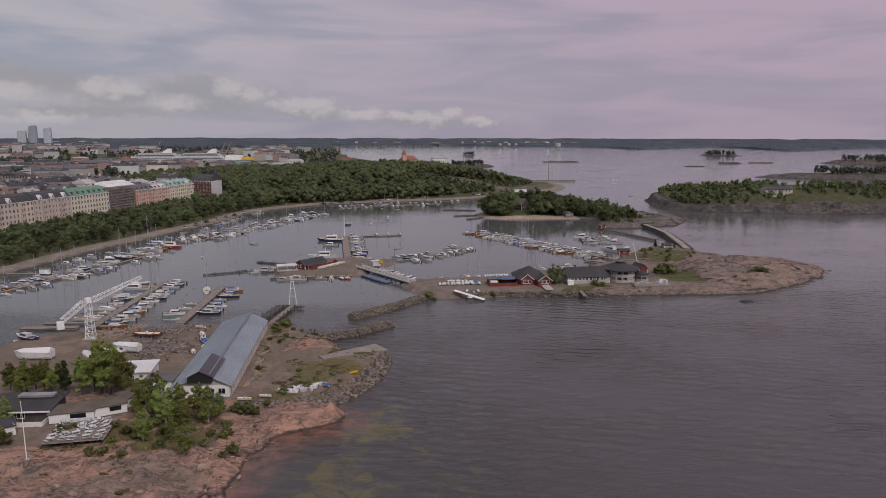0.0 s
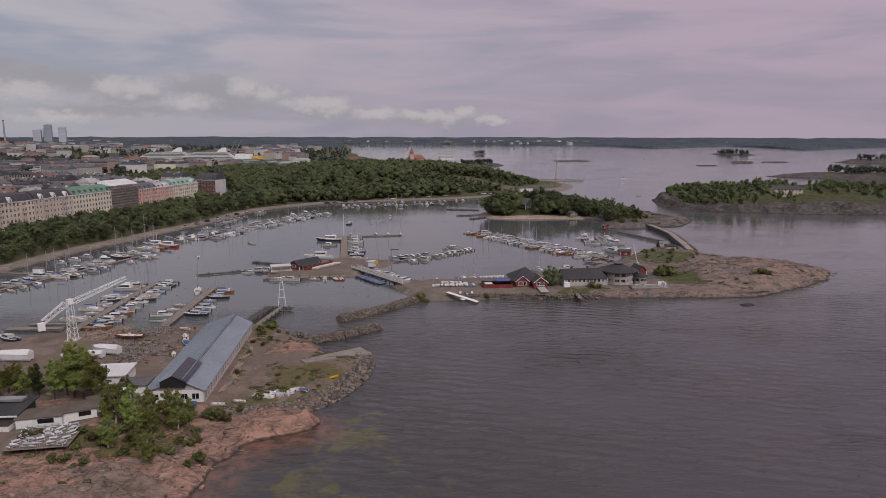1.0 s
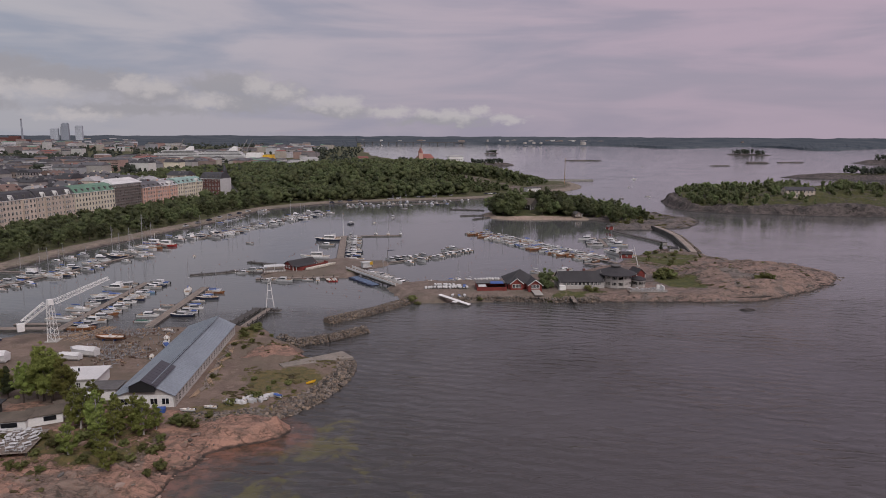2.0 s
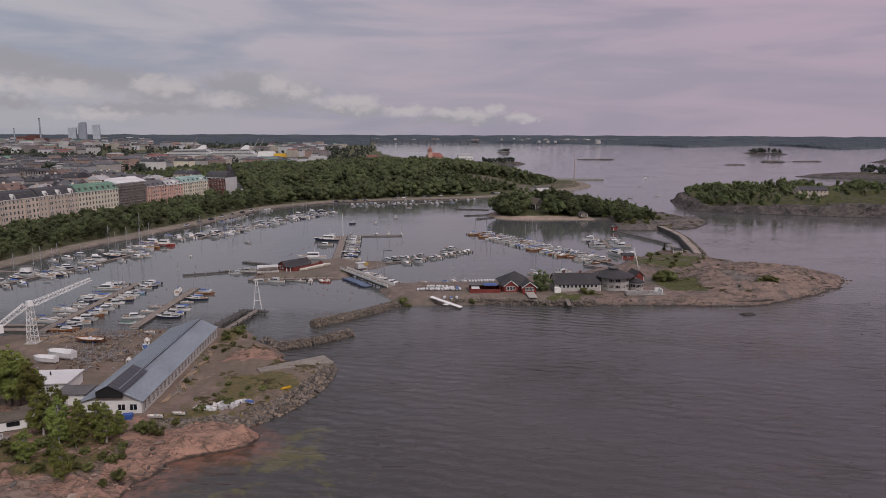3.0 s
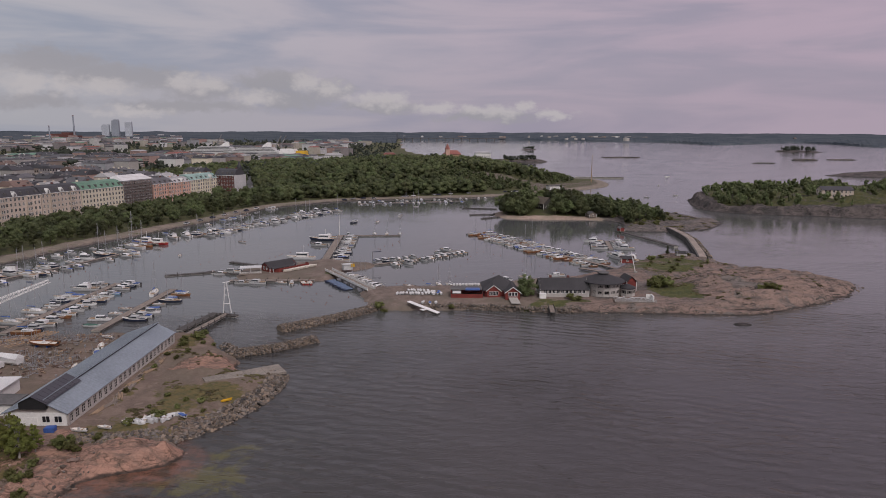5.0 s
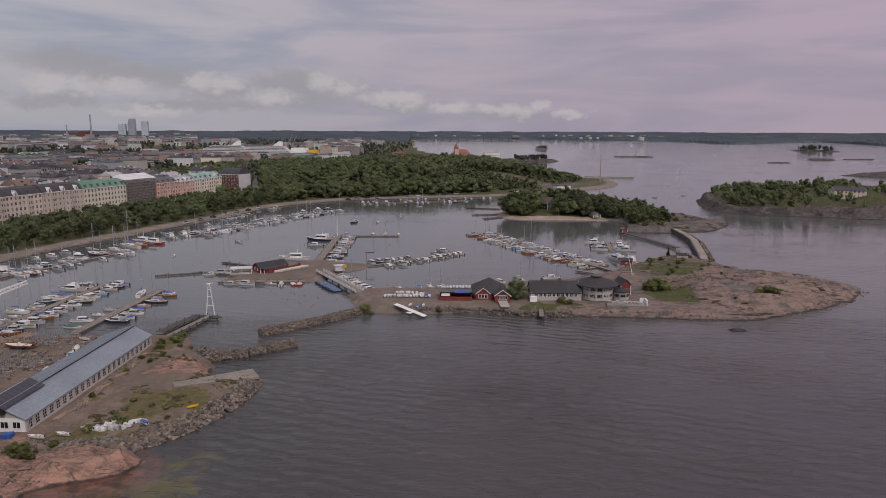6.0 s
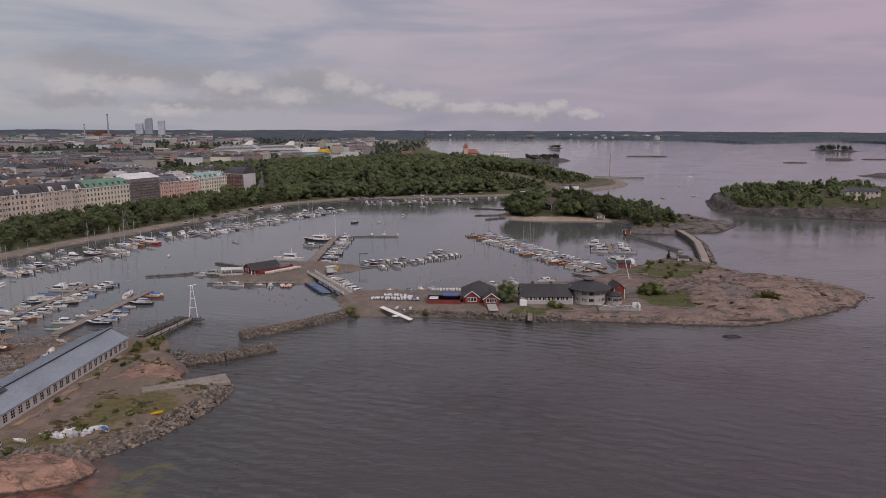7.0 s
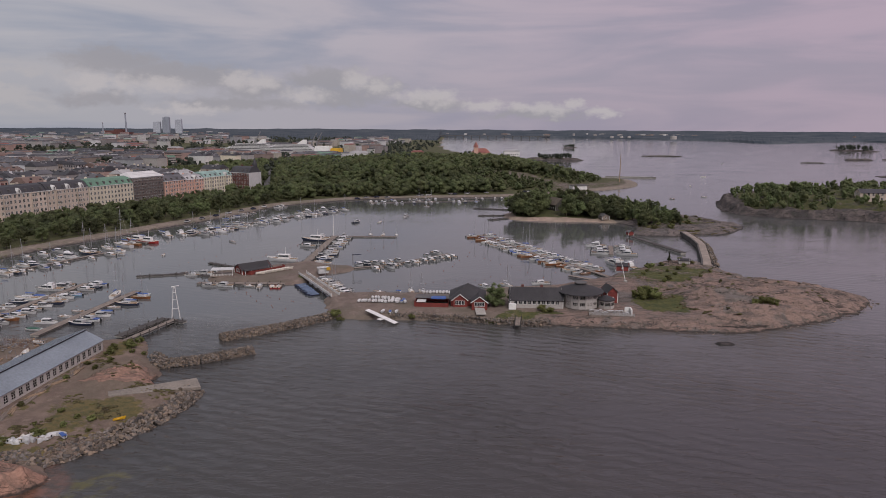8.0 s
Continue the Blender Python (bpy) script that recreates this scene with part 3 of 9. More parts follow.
M_TEAK = mat("teak_deck", (0.31, 0.215, 0.135), 0.7, scale=2, var=0.2)
M_GREEN = mat("green_tarpaulin", (0.035, 0.11, 0.075), 0.6, scale=1.2, var=0.2)
M_YELLOW = mat("yellow_plastic", (0.62, 0.36, 0.02), 0.5, scale=1, var=0.12)
M_ORANGE = mat("orange_buoy_plastic", (0.20, 0.062, 0.04), 0.5, scale=2, var=0.15)
M_ALU = mat("mast_aluminium", (0.50, 0.50, 0.51), 0.4, metal=0.6, scale=1, var=0.08, bump=0.0)
M_STEEL = mat("galvanised_steel", (0.34, 0.33, 0.33), 0.55, metal=0.5, scale=1, var=0.2, bump=0.05)
M_BLACK = mat("black_rubber", (0.02, 0.02, 0.021), 0.6, scale=1, var=0.2)
M_TARP = mat("white_shrink_wrap", (0.62, 0.60, 0.585), 0.55, scale=0.7, var=0.1, bump=0.3, bscale=2)
M_BARK = mat("bark", (0.085, 0.066, 0.052), 0.9, scale=2, var=0.3, bump=0.5)
M_BIRCH = mat("birch_bark", (0.42, 0.39, 0.36), 0.8, scale=3, var=0.35)
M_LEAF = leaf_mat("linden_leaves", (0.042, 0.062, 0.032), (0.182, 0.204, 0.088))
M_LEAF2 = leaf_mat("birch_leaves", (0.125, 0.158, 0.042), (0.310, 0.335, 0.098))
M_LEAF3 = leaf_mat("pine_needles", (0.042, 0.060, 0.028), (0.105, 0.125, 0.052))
# Far leaves: greyer, bluer green, with the haze put into the colour.
M_FARLEAF = leaf_mat("hazed_distant_woods", (0.050, 0.062, 0.050), (0.110, 0.124, 0.090), 0.1)
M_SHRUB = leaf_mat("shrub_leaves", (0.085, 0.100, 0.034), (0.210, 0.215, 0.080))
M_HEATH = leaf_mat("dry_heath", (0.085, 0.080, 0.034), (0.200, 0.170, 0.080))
M_BRICK = mat("dark_red_brick", (0.135, 0.052, 0.043), 0.85, scale=0.8, var=0.15)

# ---- land and water ----
def vnoise(x, y, seed=0):
    """Smooth value noise on arrays, -1 to 1."""
    x, y = np.asarray(x, float), np.asarray(y, float)
    xi, yi = np.floor(x).astype(np.int64), np.floor(y).astype(np.int64)
    fx, fy = x - xi, y - yi
    fx, fy = fx * fx * (3 - 2 * fx), fy * fy * (3 - 2 * fy)

    def hsh(i, j):
        h = (i * 374761393 + j * 668265263 + seed * 974711) & 0x7FFFFFFF
        h = ((h ^ (h >> 13)) * 1274126177) & 0x7FFFFFFF
        return ((h ^ (h >> 16)) & 0xFFFF) / 32767.5 - 1

    a, b = hsh(xi, yi) * (1 - fx) + hsh(xi + 1, yi) * fx, hsh(xi, yi + 1) * (1 - fx) + hsh(xi + 1, yi + 1) * fx
    return a * (1 - fy) + b * fy


def fbm(x, y, octaves=4, seed=0):
    s, a, t = 0.0, 1.0, 0.0
    for k in range(octaves):
        s, t = s + a * vnoise(x * 2 ** k + 17.3 * k, y * 2 ** k - 9.1 * k, seed + k), t + a
        a *= 0.5
    return s / t


def rounded(poly, times=2):
    """Cut the corners of an outline."""
    p = np.array(poly, float)
    for _ in range(times):
        q = np.roll(p, -1, 0)
        p = np.stack((0.75 * p + 0.25 * q, 0.25 * p + 0.75 * q), 1).reshape(-1, 2)
    return p


def inside_depth(poly, x, y):
    """Distance to the outline, positive inside it."""
    x, y = np.asarray(x, float), np.asarray(y, float)
    best, odd = np.full(x.shape, 1e9), np.zeros(x.shape, bool)
    for (ax, ay), (bx, by) in zip(poly, np.roll(poly, -1, 0)):
        ex, ey = bx - ax, by - ay
        t = np.clip(((x - ax) * ex + (y - ay) * ey) / (ex * ex + ey * ey + 1e-9), 0, 1)
        best = np.minimum(best, (x - ax - t * ex) ** 2 + (y - ay - t * ey) ** 2)
        cross = (ay > y) != (by > y)
        odd ^= cross & (x < ex * (y - ay) / (ey if ey else 1e-9) + ax)
    return np.where(odd, 1, -1) * np.sqrt(best)


def line_distance(pts, x, y):
    best = np.full(np.shape(x), 1e9)
    for (ax, ay), (bx, by) in zip(pts[:-1], pts[1:]):
        ex, ey = bx - ax, by - ay
        t = np.clip(((x - ax) * ex + (y - ay) * ey) / (ex * ex + ey * ey), 0, 1)
        best = np.minimum(best, np.hypot(x - ax - t * ex, y - ay - t * ey))
    return best


def step(v, lo, hi):
    t = np.clip((v - lo) / (hi - lo), 0, 1)
    return t * t * (3 - 2 * t)


def spot(x, y, cx, cy, rx, ry=None, turn=0.0):
    """1 at the middle of an ellipse, 0.5 on its edge, 0 well outside."""
    c, s = math.cos(radians(turn)), math.sin(radians(turn))
    u, v = (x - cx) * c + (y - cy) * s, -(x - cx) * s + (y - cy) * c
    return 1 - step(np.hypot(u / rx, v / (ry or rx)), 0.6, 1.4)


def land(name, label, poly, height, cover, material, grid, bounds=None, floor=-1.0):
    """One island or shore: a sheet with the height and ground cover that its functions give."""
    x0, y0, x1, y1 = bounds or (*(poly.min(0) - 4), *(poly.max(0) + 4))
    nx, ny = int((x1 - x0) / grid) + 2, int((y1 - y0) / grid) + 2
    X, Y = np.meshgrid(np.linspace(x0, x1, nx), np.linspace(y0, y1, ny))
    Z = height(X, Y)
    idx = np.arange(nx * ny).reshape(ny, nx)
    q = np.stack((idx[:-1, :-1], idx[:-1, 1:], idx[1:, 1:], idx[1:, :-1]), -1).reshape(-1, 4)
    q = q[(Z.ravel()[q] > floor).any(1)]
    used, inv = np.unique(q, return_inverse=True)
    gravel, grass = cover(X, Y)
    me = np_mesh(name, np.stack((X, Y, Z), -1).reshape(-1, 3)[used], inv.reshape(-1, 4), (material,), True,
                 attrs={"gravel": gravel.ravel()[used], "grass": grass.ravel()[used]})
    return tagged(new(name, me), label, "ground", kind="structure")


NEAR = rounded([(-66, 70), (-63, 90), (-62.4, 97.5), (-60.8, 104), (-58.3, 109.7), (-53.2, 115.6), (-48.6, 117.2), (-43.2, 119), (-41.8, 122),
                (-46, 127.4), (-43.5, 132.9), (-39.6, 137.9), (-35.6, 147), (-32.4, 158), (-32.6, 167.5), (-45, 168.6), (-47, 175), (-52, 183), (-58, 191.5),
                (-62.7, 202), (-66, 200), (-72, 201), (-85, 200), (-98.5, 199.7), (-110, 197.2), (-126, 198), (-138, 193), (-143.3, 182.4),
                (-160, 170), (-185, 140), (-180, 100), (-150, 70), (-110, 55), (-80, 55)])
SOUTH = rounded([(-14, 228), (-8.6, 228.8), (-0.7, 227.6), (11, 228.6), (21, 228), (31, 226.5), (40.6, 224.5), (50, 223), (60.6, 224), (70.7, 224), (80, 222.5), (90, 221.5),
                 (99, 220.5), (108, 219), (119.5, 221.3), (127, 224), (138, 229.5), (148, 234.5), (162, 243), (176, 255.6), (182, 266), (174, 276),
                 (158, 285), (148, 294), (144, 310), (140, 325), (129, 328), (118.5, 327), (110, 316), (100, 306), (92, 298), (80, 288), (65, 278),
                 (58, 274.7), (44, 272), (35, 267), (26, 264), (15, 261.7), (4, 261), (-9, 260.7), (-17, 259), (-22, 250), (-18, 240), (-15, 232)])
CLUB = rounded([(-78, 294), (-76, 276), (-61, 274), (-53.6, 278), (-40, 272), (-32, 281), (-33, 290), (-28, 294), (-19, 301), (-20, 311), (-32, 310), (-40, 319),
                (-48, 318), (-53, 310), (-75, 300)])
BEACH = rounded([(55, 474.5), (66.5, 468), (90, 466), (116, 465), (132, 458.5), (137, 440.5), (126, 412), (138, 406), (155, 406.5), (184.5, 414.5), (210, 452),
                 (204, 471), (187, 494), (180, 510), (150, 525), (110, 532), (75, 525), (54, 500)])
CLIFF = rounded([(247, 606), (239, 598), (221, 533), (228, 505), (248, 494.7), (290, 482), (330, 469), (385, 463.5), (470, 445), (600, 450), (700, 540),
                 (640, 640), (520, 690), (380, 690), (290, 660), (258, 625)])
COAST = rounded([(-330, 120), (-240, 235), (-203, 285), (-191, 306), (-187, 327), (-181.7, 347.6), (-174.7, 369), (-165.5, 388.4), (-157, 418), (-145.5, 443),
                 (-133.5, 478.5), (-127, 515), (-117, 540), (-97, 560), (-81, 577), (-59.5, 591), (-35, 597.5), (-11, 603), (14, 609), (39, 615), (65, 622), (95, 638),
                 (126, 664), (166, 698), (202, 733), (220, 780), (222, 850), (195, 857), (175, 950), (140, 1150), (80, 1350), (20, 1600), (-60, 2000),
                 (-118, 3375), (-160, 4700), (-4800, 4700), (-4800, 120)], 1)
PARK_HILL = (20, 860)


def near_height(x, y):
    d = inside_depth(NEAR, x, y) + 2.4 * fbm(x / 5, y / 5, 4, 1)
    rock = step(118 - y + 0.35 * (x + 60), -10, 4) + 0.8 * spot(x, y, -50, 121, 9, 5) + 0.7 * spot(x, y, -56, 172, 8, 7)
    rock = np.clip(rock, 0, 1)
    base = np.where(d < 0, d * 0.35, 2.05 * (1 - np.exp(-np.maximum(d, 0) / 2.6)))
    ledge = np.floor(fbm(x / 11 + y / 30, y / 7, 3, 3) * 5 + 0.6 * vnoise(x / 1.3, y / 1.3, 4)) / 5
    blocks = np.abs(vnoise(x / 2.6 + 0.3 * y, y / 2.0, 6)) + 0.6 * np.abs(vnoise(x / 1.1, y / 0.9 + 0.4 * x, 7))
    shelf = np.floor(fbm(x / 6 - y / 14, y / 4.5, 3, 9) * 4 + 0.5 * vnoise(x / 0.9, y / 0.9, 10)) / 4
    bumps = rock * (1.6 * ledge + 1.0 * shelf + 0.9 * fbm(x / 9, y / 7, 4, 5) + 0.60 * blocks - 0.2) * step(d, -0.5, 4)
    dome = (1.9 * spot(x, y, -49, 120, 9, 5) + 0.9 * spot(x, y, -52, 168, 7, 6)) * step(d, -1, 3)
    return base + bumps + dome + 0.10 * fbm(x / 3, y / 3, 3, 8) * step(d, 0, 3)


def wander(x, y, far=5.0, size=9.0):
    """Bends the edges of ground cover so that no patch is round."""
    return x + far * fbm(x / size, y / size, 3, 91), y + far * fbm(x / size + 40, y / size, 3, 92)


def near_cover(x, y):
    x, y = wander(x, y, 4.0)
    x, y = wander(x, y, 3.0, 3.5)
    gravel = np.clip(step(y + 0.2 * x, 112, 120) + spot(x, y, -108, 120, 18, 10), 0, 1) - 1.1 * spot(x, y, -53, 169, 7, 6) - 0.9 * spot(x, y, -50, 121, 9, 5)
    gravel = gravel * 1.5 - 0.45 - 1.1 * spot(x, y, -84, 95, 11, 8) - 0.9 * spot(x, y, -74, 109, 8, 5)
    grass = 0.75 * spot(x, y, -80, 118, 16, 7) + 0.46 * spot(x, y, -48, 143, 15, 11, 40) + 0.30 * spot(x, y, -40, 151, 9, 7) + 0.8 * spot(x, y, -64, 190, 3.5, 8) + 0.7 * spot(x, y, -66, 160, 1.6, 24) \
        + 0.65 * spot(x, y, -58, 131, 12, 3.5) + 0.30 * spot(x, y, -50, 150, 9, 14) + 0.5 * spot(x, y, -82, 109, 13, 4) + 0.5 * spot(x, y, -75, 106, 10, 4) + 0.4 * spot(x, y, -92, 103, 9, 3) - 0.12 - 1.0 * spot(x, y, -53, 168, 7, 6) - 1.5 * spot(x, y, -52, 117, 13, 7) - 1.2 * spot(x, y, -62, 103, 7, 9)
    return gravel, grass


def south_height(x, y):
    d = inside_depth(SOUTH, x, y) + 2.2 * fbm(x / 5, y / 4, 4, 11)
    rock = np.clip(step(x, 100, 118) + 0.8 * step(231 - y, 0, 6) * step(x, 50, 62), 0, 1) * (1 - 0.6 * spot(x, y, 118, 300, 26, 20))
    base = np.where(d < 0, d * 0.35, 2.6 * (1 - np.exp(-np.maximum(d, 0) / 3.2)))
    dome = 2.6 * spot(x, y, 138, 258, 30, 20, 20)
    ledge = np.floor(fbm(x / 38 + y / 60, y / 9, 4, 13) * 5 + 0.25 * vnoise(x / 2, y / 1.2, 12)) / 5
    bumps = rock * (3.4 * ledge + 0.6 * fbm(x / 10, y / 6, 4, 15) + 0.55 * np.abs(fbm(x / 3.4, y / 1.5, 3, 16))) * step(d, 0.5, 5)
    return base + dome * step(d, 0, 12) + bumps + 0.06 * fbm(x / 3, y / 3, 3, 17)


def south_cover(x, y):
    x, y = wander(x, y, 6.0, 12.0)
    gravel = 1.2 - step(x, 48, 66) * 1.7 + 0.8 * spot(x, y, 76, 270, 26, 12)
    grass = 0.85 * spot(x, y, 99, 245, 10, 14) + 0.7 * spot(x, y, 118, 302, 20, 16) + 0.75 * spot(x, y, 50, 229.5, 13, 3.5) + 0.55 * spot(x, y, 108, 282, 18, 13) \
        + 0.45 * spot(x, y, 136, 245, 8, 4) + 0.35 * spot(x, y, 146, 270, 14, 5) - 0.1 - 1.2 * spot(x, y, 160, 252, 24, 12, 30) - 0.9 * spot(x, y, 112, 225, 14, 6) - 0.9 * spot(x, y, -6, 231, 9, 4)
    return gravel, grass


def club_height(x, y):
    d = inside_depth(CLUB, x, y) + 0.8 * fbm(x / 5, y / 5, 3, 21)
    return np.where(d < 0, d * 0.4, 1.5 * (1 - np.exp(-np.maximum(d, 0) / 1.6))) + 0.08 * fbm(x / 3, y / 3, 3, 22)


def beach_height(x, y):
    d = inside_depth(BEACH, x, y) + 1.5 * fbm(x / 7, y / 7, 3, 31)
    rock = step(x, 124, 142)
    ledge = np.floor(fbm(x / 30 + y / 50, y / 9, 4, 35) * 5 + 0.3 * vnoise(x / 3, y / 2, 36)) / 5
    return np.where(d < 0, d * 0.3, 2.6 * (1 - np.exp(-np.maximum(d, 0) / 6))) + rock * step(d, 0, 6) * (2.4 * ledge + 0.9 * fbm(x / 12, y / 8, 4, 33) + 0.5 * fbm(x / 3, y / 2.5, 3, 34)) + 0.8 * spot(x, y, 100, 500, 40, 25)


def cliff_height(x, y):
    d = inside_depth(CLIFF, x, y) + 4.0 * fbm(x / 13, y / 13, 4, 41) + 1.6 * np.abs(vnoise(x / 3.2, y / 5, 42)) - 1
    top = 5.2 + 2.6 * vnoise(x / 22, y / 40, 44)
    up = np.where(d < 0, d * 0.5, 1.2 * step(d, -1, 2) + top * step(d, 2.5, 6.5) + 4.0 * step(d, 10, 70))
    ledge = np.floor(fbm(x / 36, y / 12, 4, 43) * 5) / 5
    return up + 2.2 * spot(x, y, 338, 534, 24, 18) + step(d, 0, 5) * (3.2 * ledge + 1.8 * fbm(x / 9, y / 6, 4, 45) + 0.9 * np.abs(fbm(x / 4, y / 4, 3, 46)))


def coast_height(x, y):
    d = inside_depth(COAST, x, y) + 1.0 * fbm(x / 9, y / 9, 3, 51)
    flat = np.where(d < 0, d * 0.35, 1.6 * (1 - np.exp(-np.maximum(d, 0) / 3.0)) + 0.014 * np.clip(d - 8, 0, 260))
    hill = 10 * step(d, 25, 120) * spot(x, y, PARK_HILL[0], PARK_HILL[1], 170, 190) + 5 * step(d, 30, 80) * spot(x, y, -70, 700, 60, 70)
    return flat + hill + 0.1 * fbm(x / 4, y / 4, 2, 52)


def park_meadow(x, y):
    """Open slope of the park hill: a strip with a path above the lower trees, widening to the bare point."""
    strip = 1 - step(line_distance([(0, 850), (25, 800), (72, 762), (110, 735), (135, 712)], x, y), 15, 22)
    point = step(x, 108, 114) * (1 - step(y - 705 - 1.15 * (x - 112), -4, 4))
    return np.maximum(strip, point)


def coast_cover(x, y):
    d = inside_depth(COAST, x, y) + 1.0 * fbm(x / 9, y / 9, 3, 51)
    strip = step(d, 1.0, 3.0) * (1 - step(d, 10, 12))
    slope = np.clip(park_meadow(x, y), 0, 1)
    return np.clip(strip + 0.5 * slope, 0, 1), np.clip(step(d, 10, 13) - 0.5 * slope + 0.35 * step(d, -1, 1) * (1 - step(d, 3, 6)), 0, 1)


land("ground_boatyard_island", "pink granite shore rising to a brown gravel boatyard", NEAR, near_height, near_cover, M_PINK, 0.52)
land("ground_south_island", "low grey-pink granite skerry with gravel and a green lawn", SOUTH, south_height, south_cover, M_SKERRY, 0.62)
land("ground_club_island", "flat sandy gravel islet of the sailing club", CLUB, club_height, lambda x, y: (np.ones_like(x), 0.7 * spot(x, y, -36, 284, 4, 4)), M_SKERRY, 0.9)
land("ground_beach_island", "wooded islet with a sandy beach and bare rock point", BEACH, beach_height,
     lambda x, y: (1 - step(x, 122, 132), 0.8 * step(inside_depth(BEACH, x, y), 4, 8) * (1 - step(x, 118, 150)) + 0.6 * spot(x, y, 163, 462, 22, 16) + 0.5 * spot(x, y, 146, 438, 10, 9)), M_BEACH, 1.15)
land("ground_cliff_island", "steep grey granite island with heath on top", CLIFF, cliff_height,
     lambda x, y: (np.zeros_like(x) - 0.6, 0.75 * step(inside_depth(CLIFF, x, y), 10, 18) - 0.1), M_CLIFF, 1.6)
land("ground_city_shore", "sandy promenade along the city shore with grass behind", COAST, coast_height, coast_cover, M_SHORE, 3.2, (-330, 230, 260, 900))
land("ground_mainland", "grassy mainland under the city and the woods", COAST, lambda x, y: coast_height(x, y) - 0.35 - 0.8 * spot(x, y, -35, 560, 260, 300), coast_cover, M_SHORE, 30, (-4400, 120, 320, 4700), -3)


def sea():
    """One sheet to the horizon, finer near the camera's way, with shallow stretches, and sheltered and far ones painted
    paler for reflected sky.
    """
    ax = np.concatenate((-np.geomspace(6000, 260, 26), np.arange(-250, 241, 2.5), np.geomspace(260, 6000, 26)))
    ay = np.concatenate((-np.geomspace(6000, 70, 20), np.arange(-60, 461, 2.5), np.geomspace(470, 6000, 34)))
    X, Y = np.meshgrid(ax, ay)
    dn = inside_depth(NEAR, X, Y)
    ds = inside_depth(SOUTH, X, Y)
    shallow = np.maximum(step(dn, -15, 1) * np.clip(spot(X, Y, -52, 100, 17, 28, -20) * 1.3, 0, 1), 0.55 * step(ds, -5, 1) * step(X, 56, 90))
    weed = np.maximum.reduce((0.85 * spot(X, Y, -36, 113, 9, 6, 25), 0.75 * spot(X, Y, -43, 92, 8, 10), 0.6 * spot(X, Y, -33, 125, 6, 5), 0.5 * spot(X, Y, -50, 78, 9, 9), 0.36 * spot(X, Y, -38, 98, 24, 34)))
    calm_sheen = step(Y, 196, 240) * (1 - step(X - 0.25 * (Y - 220), -14, 8)) + step(Y, 262, 300) * (1 - step(X, 120, 150)) * (1 - step(Y, 600, 700))
    # All farther water gets the smooth surface and the painted sky sheen too.
    calm_sheen = np.maximum(calm_sheen, 0.84 * step(Y, 145, 285))
    idx = np.arange(X.size).reshape(X.shape)
    q = np.stack((idx[:-1, :-1], idx[:-1, 1:], idx[1:, 1:], idx[1:, :-1]), -1).reshape(-1, 4)
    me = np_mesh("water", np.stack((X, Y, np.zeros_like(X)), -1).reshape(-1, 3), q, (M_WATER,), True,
                 attrs={"shallow": shallow.ravel(), "weed": weed.ravel(), "calm_sheen": np.clip(calm_sheen, 0, 1).ravel()})
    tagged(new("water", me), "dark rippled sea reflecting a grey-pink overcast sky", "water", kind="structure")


sea()


def at(fn, x, y):
    return float(fn(np.array([x], float), np.array([y], float))[0])


# far islets and the coast on the horizon
def islet(name, label, cx, cy, rx, ry, top, turn=0.0, seed=0):
    poly = rounded([(cx + rx * math.cos(k) * math.cos(radians(turn)) - ry * math.sin(k) * math.sin(radians(turn)),
                     cy + rx * math.cos(k) * math.sin(radians(turn)) + ry * math.sin(k) * math.cos(radians(turn))) for k in np.linspace(0, 2 * math.pi, 14)[:-1]], 1)

    def height(x, y):
        d = inside_depth(poly, x, y) + 0.25 * ry * fbm(x / (0.4 * rx), y / (0.6 * ry), 3, seed)
        return np.where(d < 0, d * 0.3, top * step(d, -1, 0.8 * ry)) + step(d, 0, 5) * 0.12 * top * fbm(x / 6, y / 6, 3, seed + 1)

    land(name, label, poly, height, lambda x, y: (np.zeros_like(x) - 0.6, 0.7 * step(inside_depth(poly, x, y), 0.45 * ry, 0.7 * ry)), M_CLIFF, max(1.5, min(rx, ry) / 9))
    return height


H_FORT = islet("ground_fort_island", "low fortified island with grassy ramparts", 800, 880, 240, 62, 7, -14, 61)
H_FORT2 = islet("ground_outer_fort_island", "rocky fortress island far out", 1220, 1390, 190, 60, 9, -8, 63)
islet("ground_reef", "flat bare rock reef", 811, 1416, 30, 9, 3.5, -4, 65)
islet("ground_reef", "flat bare rock reef", 905, 1440, 34, 7, 2.0, -4, 66)
islet("ground_reef", "flat bare rock reef", 657, 1287, 24, 6, 1.6, 0, 67)
islet("ground_reef", "flat bare rock reef", 450, 1540, 46, 7, 2.2, -4, 68)
islet("ground_reef", "small wave-washed rock just above the water", 107.5, 209, 3.6, 1.2, 0.6, 0, 69)
H_WOOD1 = islet("ground_wooded_islet", "small wooded islet far out", 1120, 2000, 75, 26, 4, -55, 71)
H_WOOD2 = islet("ground_wooded_islet", "small wooded islet far out", 328, 2130, 36, 12, 2.5, 40, 73)
H_WOOD3 = islet("ground_wooded_islet", "low wooded islet behind the point", 185, 1330, 60, 14, 5, -4, 74)


